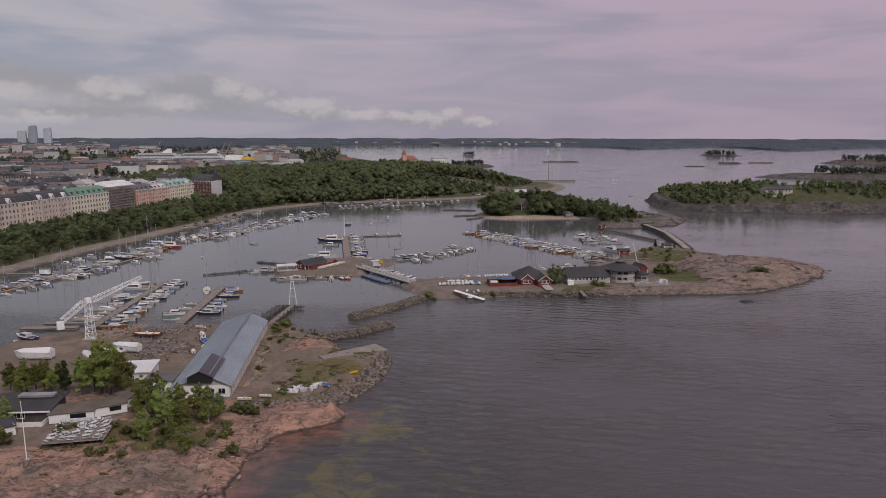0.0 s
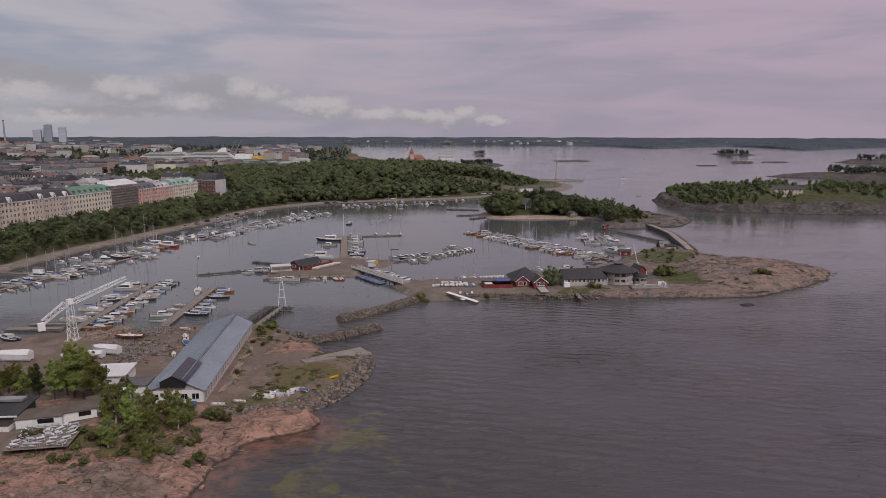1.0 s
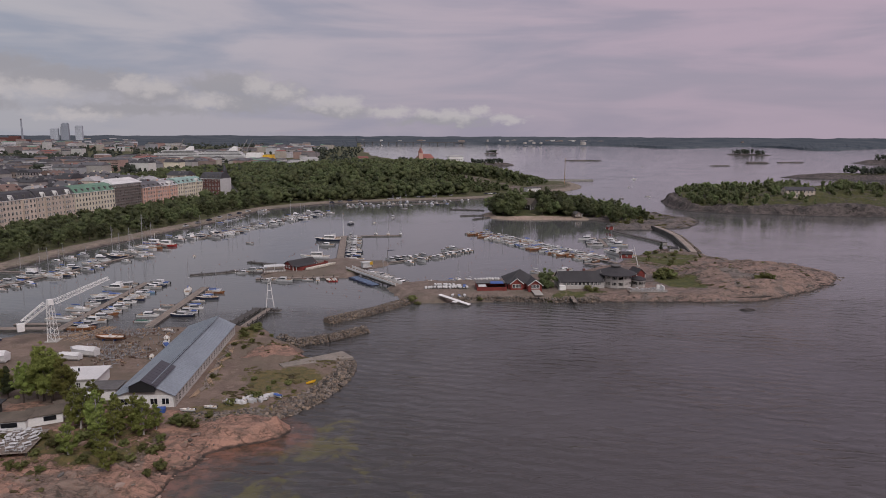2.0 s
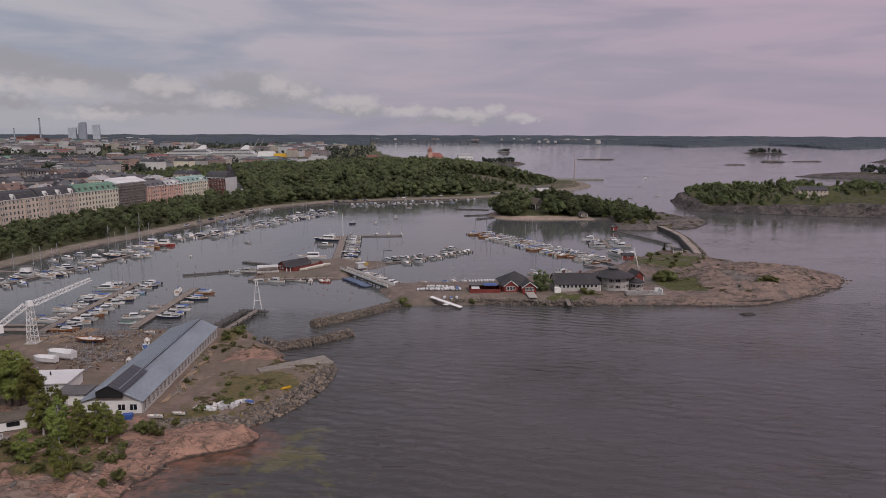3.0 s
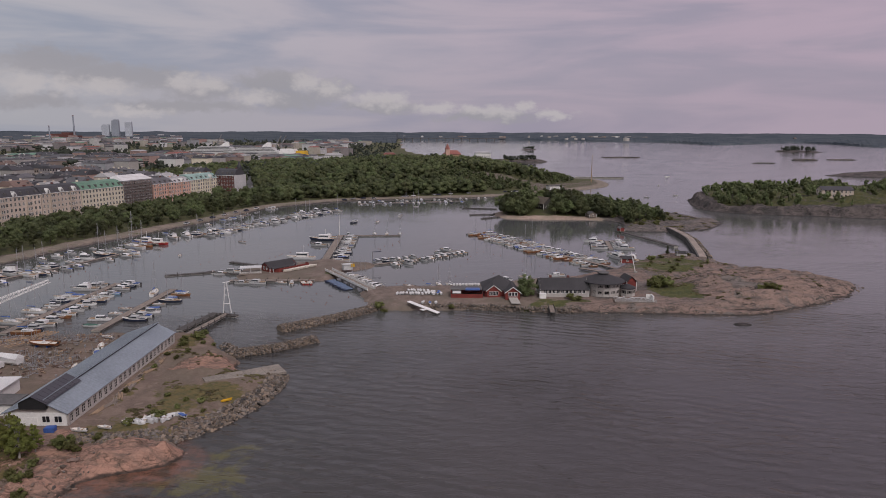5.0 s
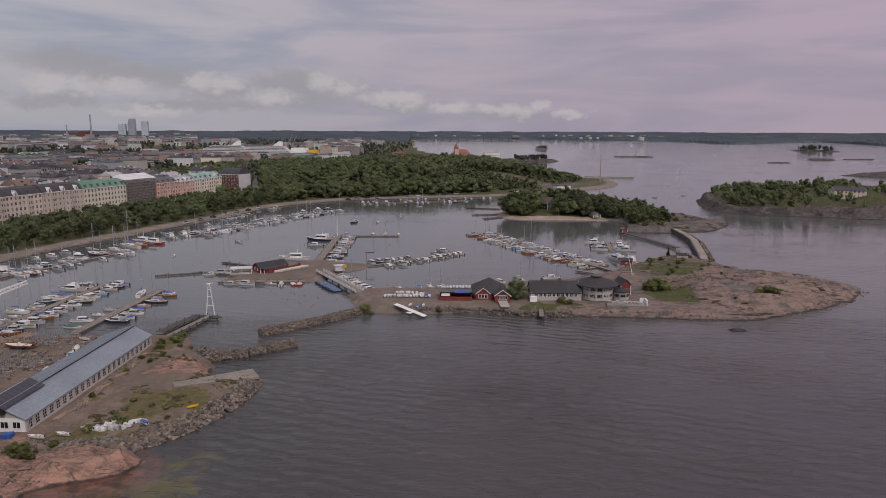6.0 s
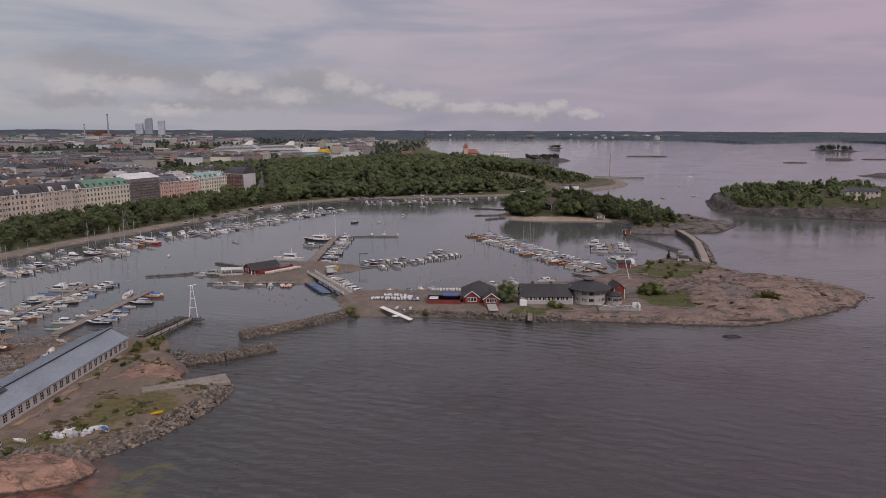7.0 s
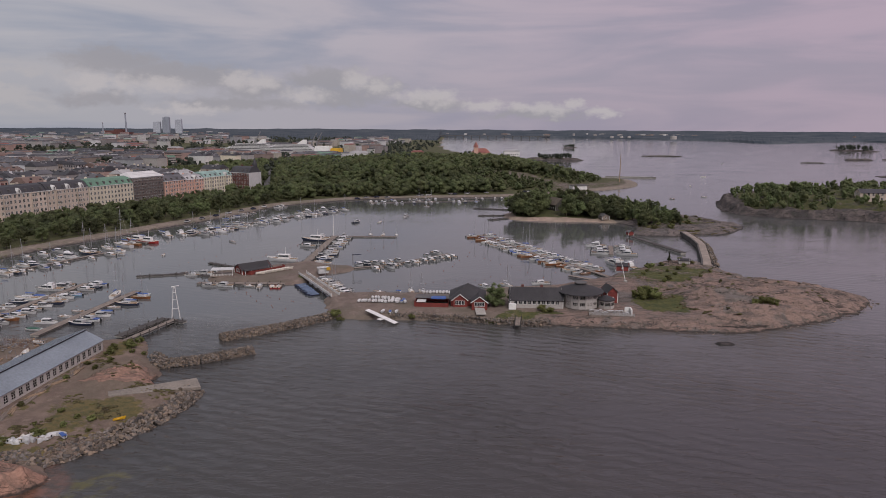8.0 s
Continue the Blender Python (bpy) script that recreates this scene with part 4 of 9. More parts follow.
def far_coast():
    """A low wooded coast round the horizon: its shore comes nearer here and there."""
    az = np.radians(np.linspace(-52, 62, 900))
    deg = np.degrees(az)
    near_r = 4350 + 250 * fbm(deg / 6, deg * 0, 3, 81) - 950 * np.exp(-((deg - 24) / 5) ** 2) - 500 * np.exp(-((deg - 15) / 4) ** 2) - 1350 * np.exp(-((deg - 34.5) / 3.6) ** 2)
    near_r = np.where(deg < -2.5, 3050 + 120 * fbm(deg / 3, deg * 0, 3, 82), near_r)
    rows, tops = [], []
    for k, (f, z) in enumerate(((0.0, -1.0), (0.02, 9.0), (0.12, 14.0), (0.35, 17.0), (0.6, 25.0), (0.8, 39.0), (1.0, 50.0), (1.02, -1.0))):
        r = near_r + (4860 - near_r) * f
        zz = np.where(z > 0, z * (0.86 + 0.10 * fbm(deg * 0.7, deg * 0 + k, 3, 83)) + (0.35 + 2.2 * (f < 0.5)) * vnoise(deg * 9, deg * 0 + k * 3.1, 85), z)
        rows.append(np.stack((np.sin(az) * r, np.cos(az) * r, zz), -1))
    V = np.array(rows)
    idx = np.arange(V.shape[0] * V.shape[1]).reshape(V.shape[:2])
    q = np.stack((idx[:-1, 1:], idx[:-1, :-1], idx[1:, :-1], idx[1:, 1:]), -1).reshape(-1, 4)
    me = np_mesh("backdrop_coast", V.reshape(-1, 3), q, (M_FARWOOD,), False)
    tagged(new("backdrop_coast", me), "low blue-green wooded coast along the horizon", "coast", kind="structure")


# The coast's blue-grey is aerial haze painted as base colour.
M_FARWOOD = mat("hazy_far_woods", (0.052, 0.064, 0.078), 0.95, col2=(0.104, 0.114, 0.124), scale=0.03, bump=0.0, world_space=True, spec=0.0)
far_coast()

# ---- stone works ----
def stone_mesh(seed):
    """A rough boulder about 1 m across."""
    rng = random.Random(seed)
    bm = bmesh.new()
    bmesh.ops.create_icosphere(bm, subdivisions=1, radius=0.5)
    for v in bm.verts:
        v.co *= rng.uniform(0.74, 1.18)
    for v in bm.verts:
        v.co.x *= 1.2
        v.co.z *= 0.8
    me = bpy.data.meshes.new("stone")
    bm.to_mesh(me)
    bm.free()
    me.materials.append(M_STONE)
    return me


STONES = [stone_mesh(k) for k in range(8)]


def joined_stones(name, parent, places, label, material=None):
    """Small stones too many to pick apart, in one mesh."""
    V, F, n = [], [], 0
    for k, m in enumerate(places):
        me = STONES[k % 8]
        co = np.array([v.co for v in me.vertices])
        V.append(co @ np.array(m.to_3x3()).T + np.array(m.translation))
        F.append(np.array([p.vertices[:] for p in me.polygons]) + n)
        n += len(co)
    if V:
        ob = part(name, np_mesh(name, np.concatenate(V), np.concatenate(F), (material or M_STONE,)), (), parent)
        tagged(ob, label, kind="stuff")


def stone_places(pts, width, height, count, size, seed, ground=None, one_side=False):
    """Stones heaped along a line."""
    rng = random.Random(seed)
    seg = [math.dist(a, b) for a, b in zip(pts[:-1], pts[1:])]
    out = []
    for _ in range(count):
        s = rng.uniform(0, sum(seg))
        for (a, b), l in zip(zip(pts[:-1], pts[1:]), seg):
            if s <= l:
                break
            s -= l
        t = min(1, s / l)
        nx, ny = (b[1] - a[1]) / l, -(b[0] - a[0]) / l
        off = rng.uniform(-0.5, 0.5)
        w = width * off
        k = rng.uniform(*size) if rng.random() < 0.75 else size[1] * rng.uniform(0.9, 1.25)
        x, y = a[0] + (b[0] - a[0]) * t + nx * w, a[1] + (b[1] - a[1]) * t + ny * w
        z = (height * (0.5 - off) if one_side else height * (1 - (2 * off) ** 2)) + rng.uniform(-0.15, 0.2)
        if ground:
            z = max(z * 0.8, at(ground, x, y)) - 0.1
        out.append(Matrix.LocRotScale((x, y, z), Euler((rng.uniform(0, 6), rng.uniform(-0.5, 0.5), rng.uniform(0, 6))), (k, k * rng.uniform(0.7, 1.1), k * rng.uniform(0.7, 1.0))))
    return out


def stone_bank(name, label, pts, width, height, count, size, seed, parts=300, ground=None, core=True, one_side=False):
    t = thing(name, label, "breakwater")
    if core:
        g = Geo()
        for (ax, ay), (bx, by) in zip(pts[:-1], pts[1:]):
            l = math.dist((ax, ay), (bx, by))
            nx, ny = (by - ay) / l, -(bx - ax) / l
            w0, w1, z1 = width * 0.5, width * 0.2, height * 0.8
            vs = [(px + nx * w, py + ny * w, z) for px, py in ((ax, ay), (bx, by)) for w, z in ((-w0, -0.5), (-w1, z1), (w1, z1), (w0, -0.5))]
            g.add(vs, [(0, 1, 5, 4), (1, 2, 6, 5), (2, 3, 7, 6), (3, 2, 1, 0), (4, 5, 6, 7)])
        part("core", g, M_STONE, t, "packed gravel core")
    places = stone_places(pts, width, height, count, size, seed, ground, one_side)
    for k, m in enumerate(places[:parts]):
        ob = part("stone", STONES[k % 8], (), t)
        ob.matrix_basis = m
    joined_stones("rubble", t, places[parts:], "heap of smaller rubble stones")
    return t


# ---- pontoons, piers, posts ----
def pontoon(name, label, a, b, width=2.4, z=0.55, thick=0.45, mat_deck=None, piles=0, group="pontoons"):
    a, b = Vector((*a, 0)), Vector((*b, 0))
    l = (b - a).length
    t = thing(name, label, "pontoon", Matrix.Translation(a) @ Matrix.Rotation(math.atan2((b - a).y, (b - a).x), 4, "Z"), group)
    n = max(1, round(l / 12))
    for k in range(n):
        part("float", Geo().box((l * (k + 0.5) / n, 0, z - thick / 2 - 0.06), (l / n - 0.25, width * 0.92, thick)), M_CONC, t)
    g = Geo()
    nb = int(l / 0.6)
    for k in range(nb):
        g.box((l * (k + 0.5) / nb, 0, z), (l / nb - 0.05, width, 0.1))
    for s in (-1, 1):
        g.box((l / 2, s * (width / 2 + 0.06), z - 0.05), (l, 0.12, 0.22), 1)
    part("deck", g, (mat_deck or M_PLANK, M_DARKWOOD), t, "grey weathered plank deck")
    for k in range(piles):
        x = l * (k + 0.5) / piles
        for s in (-1, 1):
            part("post", Geo().tube((x, s * (width / 2 + 0.2), -1.2), (x, s * (width / 2 + 0.2), z + 0.7), 0.16, n=7), M_DARKWOOD, t)
    return t


def flagpole(x, y, z, h, label, mat_=None, r=0.11):
    t = thing("flagpole", label, "flagpole", pose(x, y, z))
    part("base", Geo().box((0, 0, 0.1), (0.9, 0.9, 0.4)), M_CONC, t, "concrete foot")
    part("pole", Geo().tube((0, 0, 0), (0, 0, h), r, r * 0.45, 8), mat_ or M_WHITE, t)
    part("finial", Geo().tube((0, 0, h), (0, 0, h + 0.3), 0.16, 0.05, 8), M_YELLOW, t, "gilded finial")
    return t


# ---- boats: bow towards +y, waterline at z = 0 ----
def hull_geo(length, beam, free, depth=0.45, transom=0.8, sheer=0.35, n=9):
    g, rings = Geo(), []
    for k in range(n + 1):
        s = k / n
        w = beam / 2 * min(1, transom + (1 - transom) * s * 3) * (1 if s < 0.5 else max(0.03, 1 - ((s - 0.5) / 0.5) ** 2.1))
        zt = free + sheer * max(0, s - 0.35) ** 2 * 1.8
        y = (s - 0.5) * length * (1.0)
        rake = 0.04 * length * (s > 0.99)
        rings.append([(-w, y + rake, zt), (-w * 0.94, y, zt * 0.4), (-w * 0.7, y - rake, -depth * 0.5), (0, y - 2 * rake, -depth), (w * 0.7, y - rake, -depth * 0.5), (w * 0.94, y, zt * 0.4), (w, y + rake, zt)])
    vs = [p for r in rings for p in r]
    fs = [(7 * k + j, 7 * k + j + 1, 7 * k + 8 + j, 7 * k + 7 + j) for k in range(n) for j in range(6)]
    g.add(vs, fs + [(6, 5, 4, 3, 2, 1, 0)])
    return g, rings


def deck_geo(rings, drop=0.05, inset=0.97):
    g = Geo()
    vs = []
    for r in rings:
        vs += [(r[0][0] * inset, r[0][1], r[0][2] - drop), (r[6][0] * inset, r[6][1], r[6][2] - drop)]
    return g.add(vs, [(2 * k, 2 * k + 1, 2 * k + 3, 2 * k + 2) for k in range(len(rings) - 1)])


def rubbing_strake(rings, r=0.05):
    """One swept strip along each gunwale."""
    g = Geo()
    for side in (0, 6):
        vs = []
        for q in rings:
            x, y, z = q[side]
            vs += [(x - r, y, z), (x, y, z - r), (x + r, y, z), (x, y, z + r)]
        n = len(rings)
        g.add(vs, [(4 * k + m, 4 * k + (m + 1) % 4, 4 * k + 4 + (m + 1) % 4, 4 * k + 4 + m) for k in range(n - 1) for m in range(4)])
    return g


def cabin_geo(w, l, h, y, z, rake=0.5, mi=0):
    """A cabin with raked ends."""
    vs = [(-w / 2, y - l / 2, z), (w / 2, y - l / 2, z), (w / 2 * 0.7, y + l / 2, z), (-w / 2 * 0.7, y + l / 2, z),
          (-w / 2 * 0.84, y - l / 2 + 0.1, z + h), (w / 2 * 0.84, y - l / 2 + 0.1, z + h), (w / 2 * 0.55, y + l / 2 - rake, z + h), (-w / 2 * 0.55, y + l / 2 - rake, z + h)]
    return Geo().add(vs, [(4, 5, 6, 7), (0, 1, 5, 4), (1, 2, 6, 5), (2, 3, 7, 6), (3, 0, 4, 7)], mi)


def motor_cruiser(label, hull_m, length=8.0, cover=None, fly=False):
    t = thing("motor_boat", label, "motor boat", group="moored boats")
    beam, free = length * 0.34, length * 0.105
    g, rings = hull_geo(length, beam, free)
    st = rubbing_strake(rings, 0.06)
    g.add(st.v, st.f, 1)
    for k in range(5, 9):
        for sd in (0, 6):
            p, q = rings[k][sd], rings[k + 1][sd]
            g.tube((p[0] * 0.92, p[1], p[2] + 0.5), (q[0] * 0.92, q[1], q[2] + 0.5), 0.025, n=3, mi=2, cap=False).tube((p[0] * 0.92, p[1], p[2]), (p[0] * 0.92, p[1], p[2] + 0.5), 0.02, n=3, mi=2, cap=False)
    part("hull", g, (hull_m, M_BLACK if hull_m is M_GEL else M_WHITE, M_ALU), t, "hull with rubbing strake and bow rail")
    part("deck", deck_geo(rings), M_CREAMGEL, t)
    h = length * 0.11
    cg = cabin_geo(beam * 0.78, length * 0.46, h, length * 0.06, free, 0.9)
    rf = cabin_geo(beam * 0.74, length * 0.36, 0.12, length * 0.01, free + h, 0.15)
    cg.add(rf.v, rf.f)
    cab = part("cabin", cg, M_GEL, t)
    part("windscreen", cabin_geo(beam * 0.80, length * 0.40, h * 0.5, length * 0.075, free + h * 0.36, 0.62), M_GLASS, cab, "dark tinted windows")
    part("cockpit", Geo().box((0, -length * 0.32, free - 0.05), (beam * 0.68, length * 0.24, 0.22)).box((0, -length / 2 - 0.25, free * 0.75), (0.45, 0.5, 0.75), 1, taper=0.7).box((0, -length / 2 - 0.2, 0), (0.15, 0.25, 1.0), 1),
         (cover or M_TEAK, M_BLACK), t, "covered cockpit with outboard motor" if cover else "teak cockpit with outboard motor")
    if fly:
        part("flybridge", cabin_geo(beam * 0.55, length * 0.22, h * 0.6, -length * 0.03, free + h + 0.12, 0.4), M_GEL, t)
        part("radar_arch", Geo().tube((-beam * 0.3, -length * 0.15, free + h), (-beam * 0.25, -length * 0.18, free + h * 2.1), 0.06, n=5).tube((beam * 0.3, -length * 0.15, free + h), (beam * 0.25, -length * 0.18, free + h * 2.1), 0.06, n=5).tube((-beam * 0.25, -length * 0.18, free + h * 2.1), (beam * 0.25, -length * 0.18, free + h * 2.1), 0.06, n=5), M_GEL, t)
    return t


def sailing_yacht(label, hull_m, length=9.5, mast=12.0, cover=None, deck_m=None):
    t = thing("sailing_boat", label, "sailing boat", group="moored boats")
    beam, free = length * 0.3, length * 0.1
    g, rings = hull_geo(length, beam, free, 0.5, 0.6, 0.3)
    st = rubbing_strake(rings, 0.045)
    g.add(st.v, st.f, 1)
    part("hull", g, (hull_m, M_TEAK), t)
    part("deck", deck_geo(rings), deck_m or M_CREAMGEL, t)
    coach = part("coachroof", cabin_geo(beam * 0.6, length * 0.4, 0.55, length * 0.06, free, 0.6), M_GEL, t)
    part("porthole", cabin_geo(beam * 0.615, length * 0.3, 0.2, length * 0.04, free + 0.18, 0.3), M_GLASS, coach, "row of dark cabin windows")
    part("cockpit", Geo().box((0, -length * 0.3, free - 0.02), (beam * 0.5, length * 0.24, 0.14)), M_TEAK, t)
    sp = Geo().tube((0, length * 0.08, free), (0, length * 0.08, mast), 0.09, 0.06, 6)
    for z, w in ((mast * 0.45, 0.9), (mast * 0.72, 0.7)):
        sp.tube((-w, length * 0.08, z), (w, length * 0.08, z), 0.035, n=4)
    part("mast", sp, M_ALU, t, "aluminium mast with spreaders")
    part("boom", Geo().tube((0, length * 0.07, free + 1.3), (0, -length * 0.3, free + 1.35), 0.07, n=6), M_ALU, t)
    part("sail_cover", Geo().tube((0, length * 0.06, free + 1.45), (0, -length * 0.29, free + 1.5), 0.2, 0.12, 7), cover or M_BLUE, t, "furled sail under its cover")
    st = Geo()
    for p in ((0, length * 0.49, free + 0.3), (0, -length * 0.49, free), (-beam * 0.45, length * 0.05, free), (beam * 0.45, length * 0.05, free)):
        st.tube(p, (0, length * 0.08, mast * 0.97), 0.018, n=3, cap=False)
    part("rigging", st, M_STEEL, t)
    return t


def open_boat(label, hull_m, length=5.2, cover=None):
    t = thing("open_boat", label, "boat", group="small boats")
    beam, free = length * 0.36, 0.5
    g, rings = hull_geo(length, beam, free, 0.3, 0.8, 0.3, 7)
    st = rubbing_strake(rings, 0.05)
    g.add(st.v, st.f, 1)
    part("hull", g, (hull_m, M_VARNISH if cover is None else hull_m), t)
    part("floor", deck_geo(rings, 0.22, 0.9).box((0, -length / 2 - 0.2, 0.55), (0.32, 0.36, 0.55), 1, taper=0.75), (M_CREAMGEL, M_BLACK), t, "pale floor with black outboard motor")
    if cover:
        part("cover", cabin_geo(beam * 0.9, length * 0.8, 0.28, -length * 0.03, free - 0.03, 1.0), cover, t)
    else:
        part("thwart", Geo().box((0, -0.25 * length, free - 0.08), (beam * 0.86, 0.3, 0.06)), M_TEAK, t)
        part("console", cabin_geo(beam * 0.35, 0.9, 0.65, 0.0, free - 0.2, 0.4), M_GEL, t)
    return t


def work_boat(label, hull_m, house_m, length=13.0):
    t = thing("work_boat", label, "boat", group="moored boats")
    beam, free = length * 0.3, 1.3
    g, rings = hull_geo(length, beam, free, 0.6, 0.75, 0.8)
    hull = part("hull", g, hull_m, t)
    part("bulwark", rubbing_strake(rings, 0.09), M_WHITE, hull)
    part("deck", deck_geo(rings), M_TEAK, t)
    wheel = part("wheelhouse", cabin_geo(beam * 0.66, length * 0.4, 1.9, -length * 0.05, free, 0.4), house_m, t)
    part("window_band", cabin_geo(beam * 0.68, length * 0.38, 0.6, -length * 0.05, free + 0.95, 0.3), M_GLASS, wheel, "dark window band")
    part("roof", cabin_geo(beam * 0.7, length * 0.42, 0.14, -length * 0.05, free + 1.9, 0.1), M_WHITE, wheel)
    part("mast", Geo().tube((0, -length * 0.1, free + 2), (0, -length * 0.12, free + 5.5), 0.08, 0.05, 6), M_WHITE, t)
    return t


HIDE = pose(0, 0, 0)
M_NAVY_COVER = mat("slate_blue_cover", (0.10, 0.14, 0.22), 0.6, var=0.2)
FLEET = {}


def boat(kind, x, y, heading, z=0.0, scale=1.0):
    """Puts a boat of that kind on the water; heading in degrees, 0 is +y, anticlockwise."""
    m = pose(x, y, z, 0, random.uniform(-2, 2), heading)
    if kind not in FLEET:
        FLEET[kind] = KINDS[kind]()
        FLEET[kind].matrix_basis = m
        return FLEET[kind]
    ob = copy_thing(FLEET[kind], m)
    s = random.uniform(0.86, 1.1) * scale
    ob.scale = (s, s, s)
    return ob


KINDS = {
    "mw": lambda: motor_cruiser("white motor cruiser with dark windows moored afloat", M_GEL, 8.0),
    "mb": lambda: motor_cruiser("white motor cruiser with blue cockpit cover", M_GEL, 7.4, M_BLUE),
    "mn": lambda: motor_cruiser("navy-hulled motor cruiser with white cabin", M_NAVY, 8.2, M_NAVY),
    "mf": lambda: motor_cruiser("large white flybridge motor cruiser", M_GEL, 11.0, None, True),
    "ms": lambda: motor_cruiser("small white day cruiser with pale deck", M_GEL, 6.0),
    "ml": lambda: motor_cruiser("pale blue motor boat with white cabin", M_LTBLUE, 6.8, M_BLUE),
    "sw": lambda: sailing_yacht("white sailing yacht with furled blue-covered sail", M_GEL, 9.5, 12.5),
    "ss": lambda: sailing_yacht("small white sailing boat with bare mast", M_GEL, 7.2, 9.5, M_GEL),
    "sn": lambda: sailing_yacht("dark blue sailing yacht with bare mast", M_NAVY, 9.0, 12.0, M_TARP),
    "sv": lambda: sailing_yacht("varnished wooden sailing boat with brown hull", M_VARNISH, 8.6, 11.0, M_BLUE, M_TEAK),
    "ow": lambda: open_boat("small open white outboard boat", M_GEL, 5.0),
    "ob": lambda: open_boat("small boat under a blue tarpaulin", M_GEL, 5.4, M_BLUE),
    "og": lambda: open_boat("small boat under a green tarpaulin", M_GEL, 5.6, M_GREEN),
    "or": lambda: open_boat("open boat with bright red hull", M_REDHULL, 6.6),
    "ov": lambda: open_boat("open varnished wooden boat with brown hull", M_VARNISH, 6.0),
    "cb": lambda: open_boat("dark blue club boat under its cover", M_NAVY, 5.0, M_NAVY_COVER),
    "wr": lambda: work_boat("old red-hulled harbour boat with white wheelhouse", M_REDHULL, M_WHITE, 13),
    "wn": lambda: work_boat("dark-hulled passenger launch with white wheelhouse", M_NAVY, M_WHITE, 15),
    "ww": lambda: work_boat("white harbour ferry with yellow-topped wheelhouse", M_GEL, M_WHITE, 14),
}
MIXED = ["mw"] * 3 + ["mb"] * 3 + ["ms"] * 3 + ["mn"] * 3 + ["ml"] * 1 + ["ow"] * 2 + ["ob"] * 2 + ["og"] + ["ss"] * 4 + ["sw"] * 4 + ["sn"] * 2 + ["sv"] * 2 + ["ov"] * 2 + ["mf"]
MOTOR = ["mw"] * 4 + ["mb"] * 3 + ["ms"] * 3 + ["mn"] * 2 + ["ow"] * 2 + ["mf"] + ["ov"] + ["sw"] + ["ss"]
SMALL = ["ms"] * 3 + ["ow"] * 4 + ["ob"] * 2 + ["mb"] * 2


def boat_row(a, b, side, kinds, spacing=3.5, gap=1.4, skip=0.08, seed=0):
    """Boats side by side along one side of a pontoon, bows to it."""
    rng = random.Random(seed)
    a, b = Vector(a), Vector(b)
    d = (b - a).normalized()
    nrm = Vector((d.y, -d.x)) * side
    face = math.degrees(math.atan2(-nrm.y, -nrm.x)) - 90
    s, l = spacing * 0.5, (b - a).length
    while s < l:
        if rng.random() > skip:
            k = rng.choice(kinds)
            half = {"m": 3.9, "s": 4.3, "o": 2.6, "w": 6.5}[k[0]] + (1.4 if k == "mf" else 0)
            p = a + d * s + nrm * (gap + half + rng.uniform(0, 0.8))
            boat(k, p.x, p.y, face + rng.uniform(-7, 7) + (180 if rng.random() < 0.25 else 0))
        s += spacing * rng.uniform(0.92, 1.15)


# ---- buildings ----
def window_mesh(w, h, frame=None, bars=(1, 1), depth=0.08, rim=None):
    """A window facing -y, one connected sheet: frame and bars in front, panes set back; origin in the middle of its sill line."""
    f = rim or min(0.10, w * 0.09)

    def cuts(lo, hi, n):
        out = [lo, lo + f]
        for k in range(n):
            c = lo + (hi - lo) * (k + 1) / (n + 1)
            out += [c - 0.03, c + 0.03]
        return out + [hi - f, hi]

    xs, zs = cuts(-w / 2, w / 2, bars[0]), cuts(0.0, h, bars[1])
    g, index = Geo(), {}

    def v(i, k, back):
        if (i, k, back) not in index:
            index[i, k, back] = len(g.v)
            g.v.append((xs[i], 0.02 if back else -depth * 0.6, zs[k]))
        return index[i, k, back]

    def quad(mi, *ids):
        g.f.append(ids)
        g.m.append(mi)

    for i in range(len(xs) - 1):
        for k in range(len(zs) - 1):
            c = ((i, k), (i + 1, k), (i + 1, k + 1), (i, k + 1))
            if i % 2 and k % 2:
                quad(1, *(v(*p, True) for p in c))
                for p, q in zip(c, c[1:] + c[:1]):
                    quad(0, v(*p, False), v(*q, False), v(*q, True), v(*p, True))
            else:
                quad(0, *(v(*p, False) for p in c))
    return g.mesh("window", frame or M_WHITE, M_GLASS)


def gable_roof(w, l, eave, ridge, over=0.4, t=0.18, axis="y"):
    """Two sheets of roof over a w (x) by l (y) plan centred on the origin, ridge along y."""
    out = []
    for s in (-1, 1):
        sl = (ridge - eave) / (w / 2)
        q = [(s * (w / 2 + over), -l / 2 - over, eave - over * sl), (s * (w / 2 + over), l / 2 + over, eave - over * sl), (0, l / 2 + over, ridge), (0, -l / 2 - over, ridge)]
        if s < 0:
            q = q[::-1]
        out.append(Geo().slab(q, t))
    return out


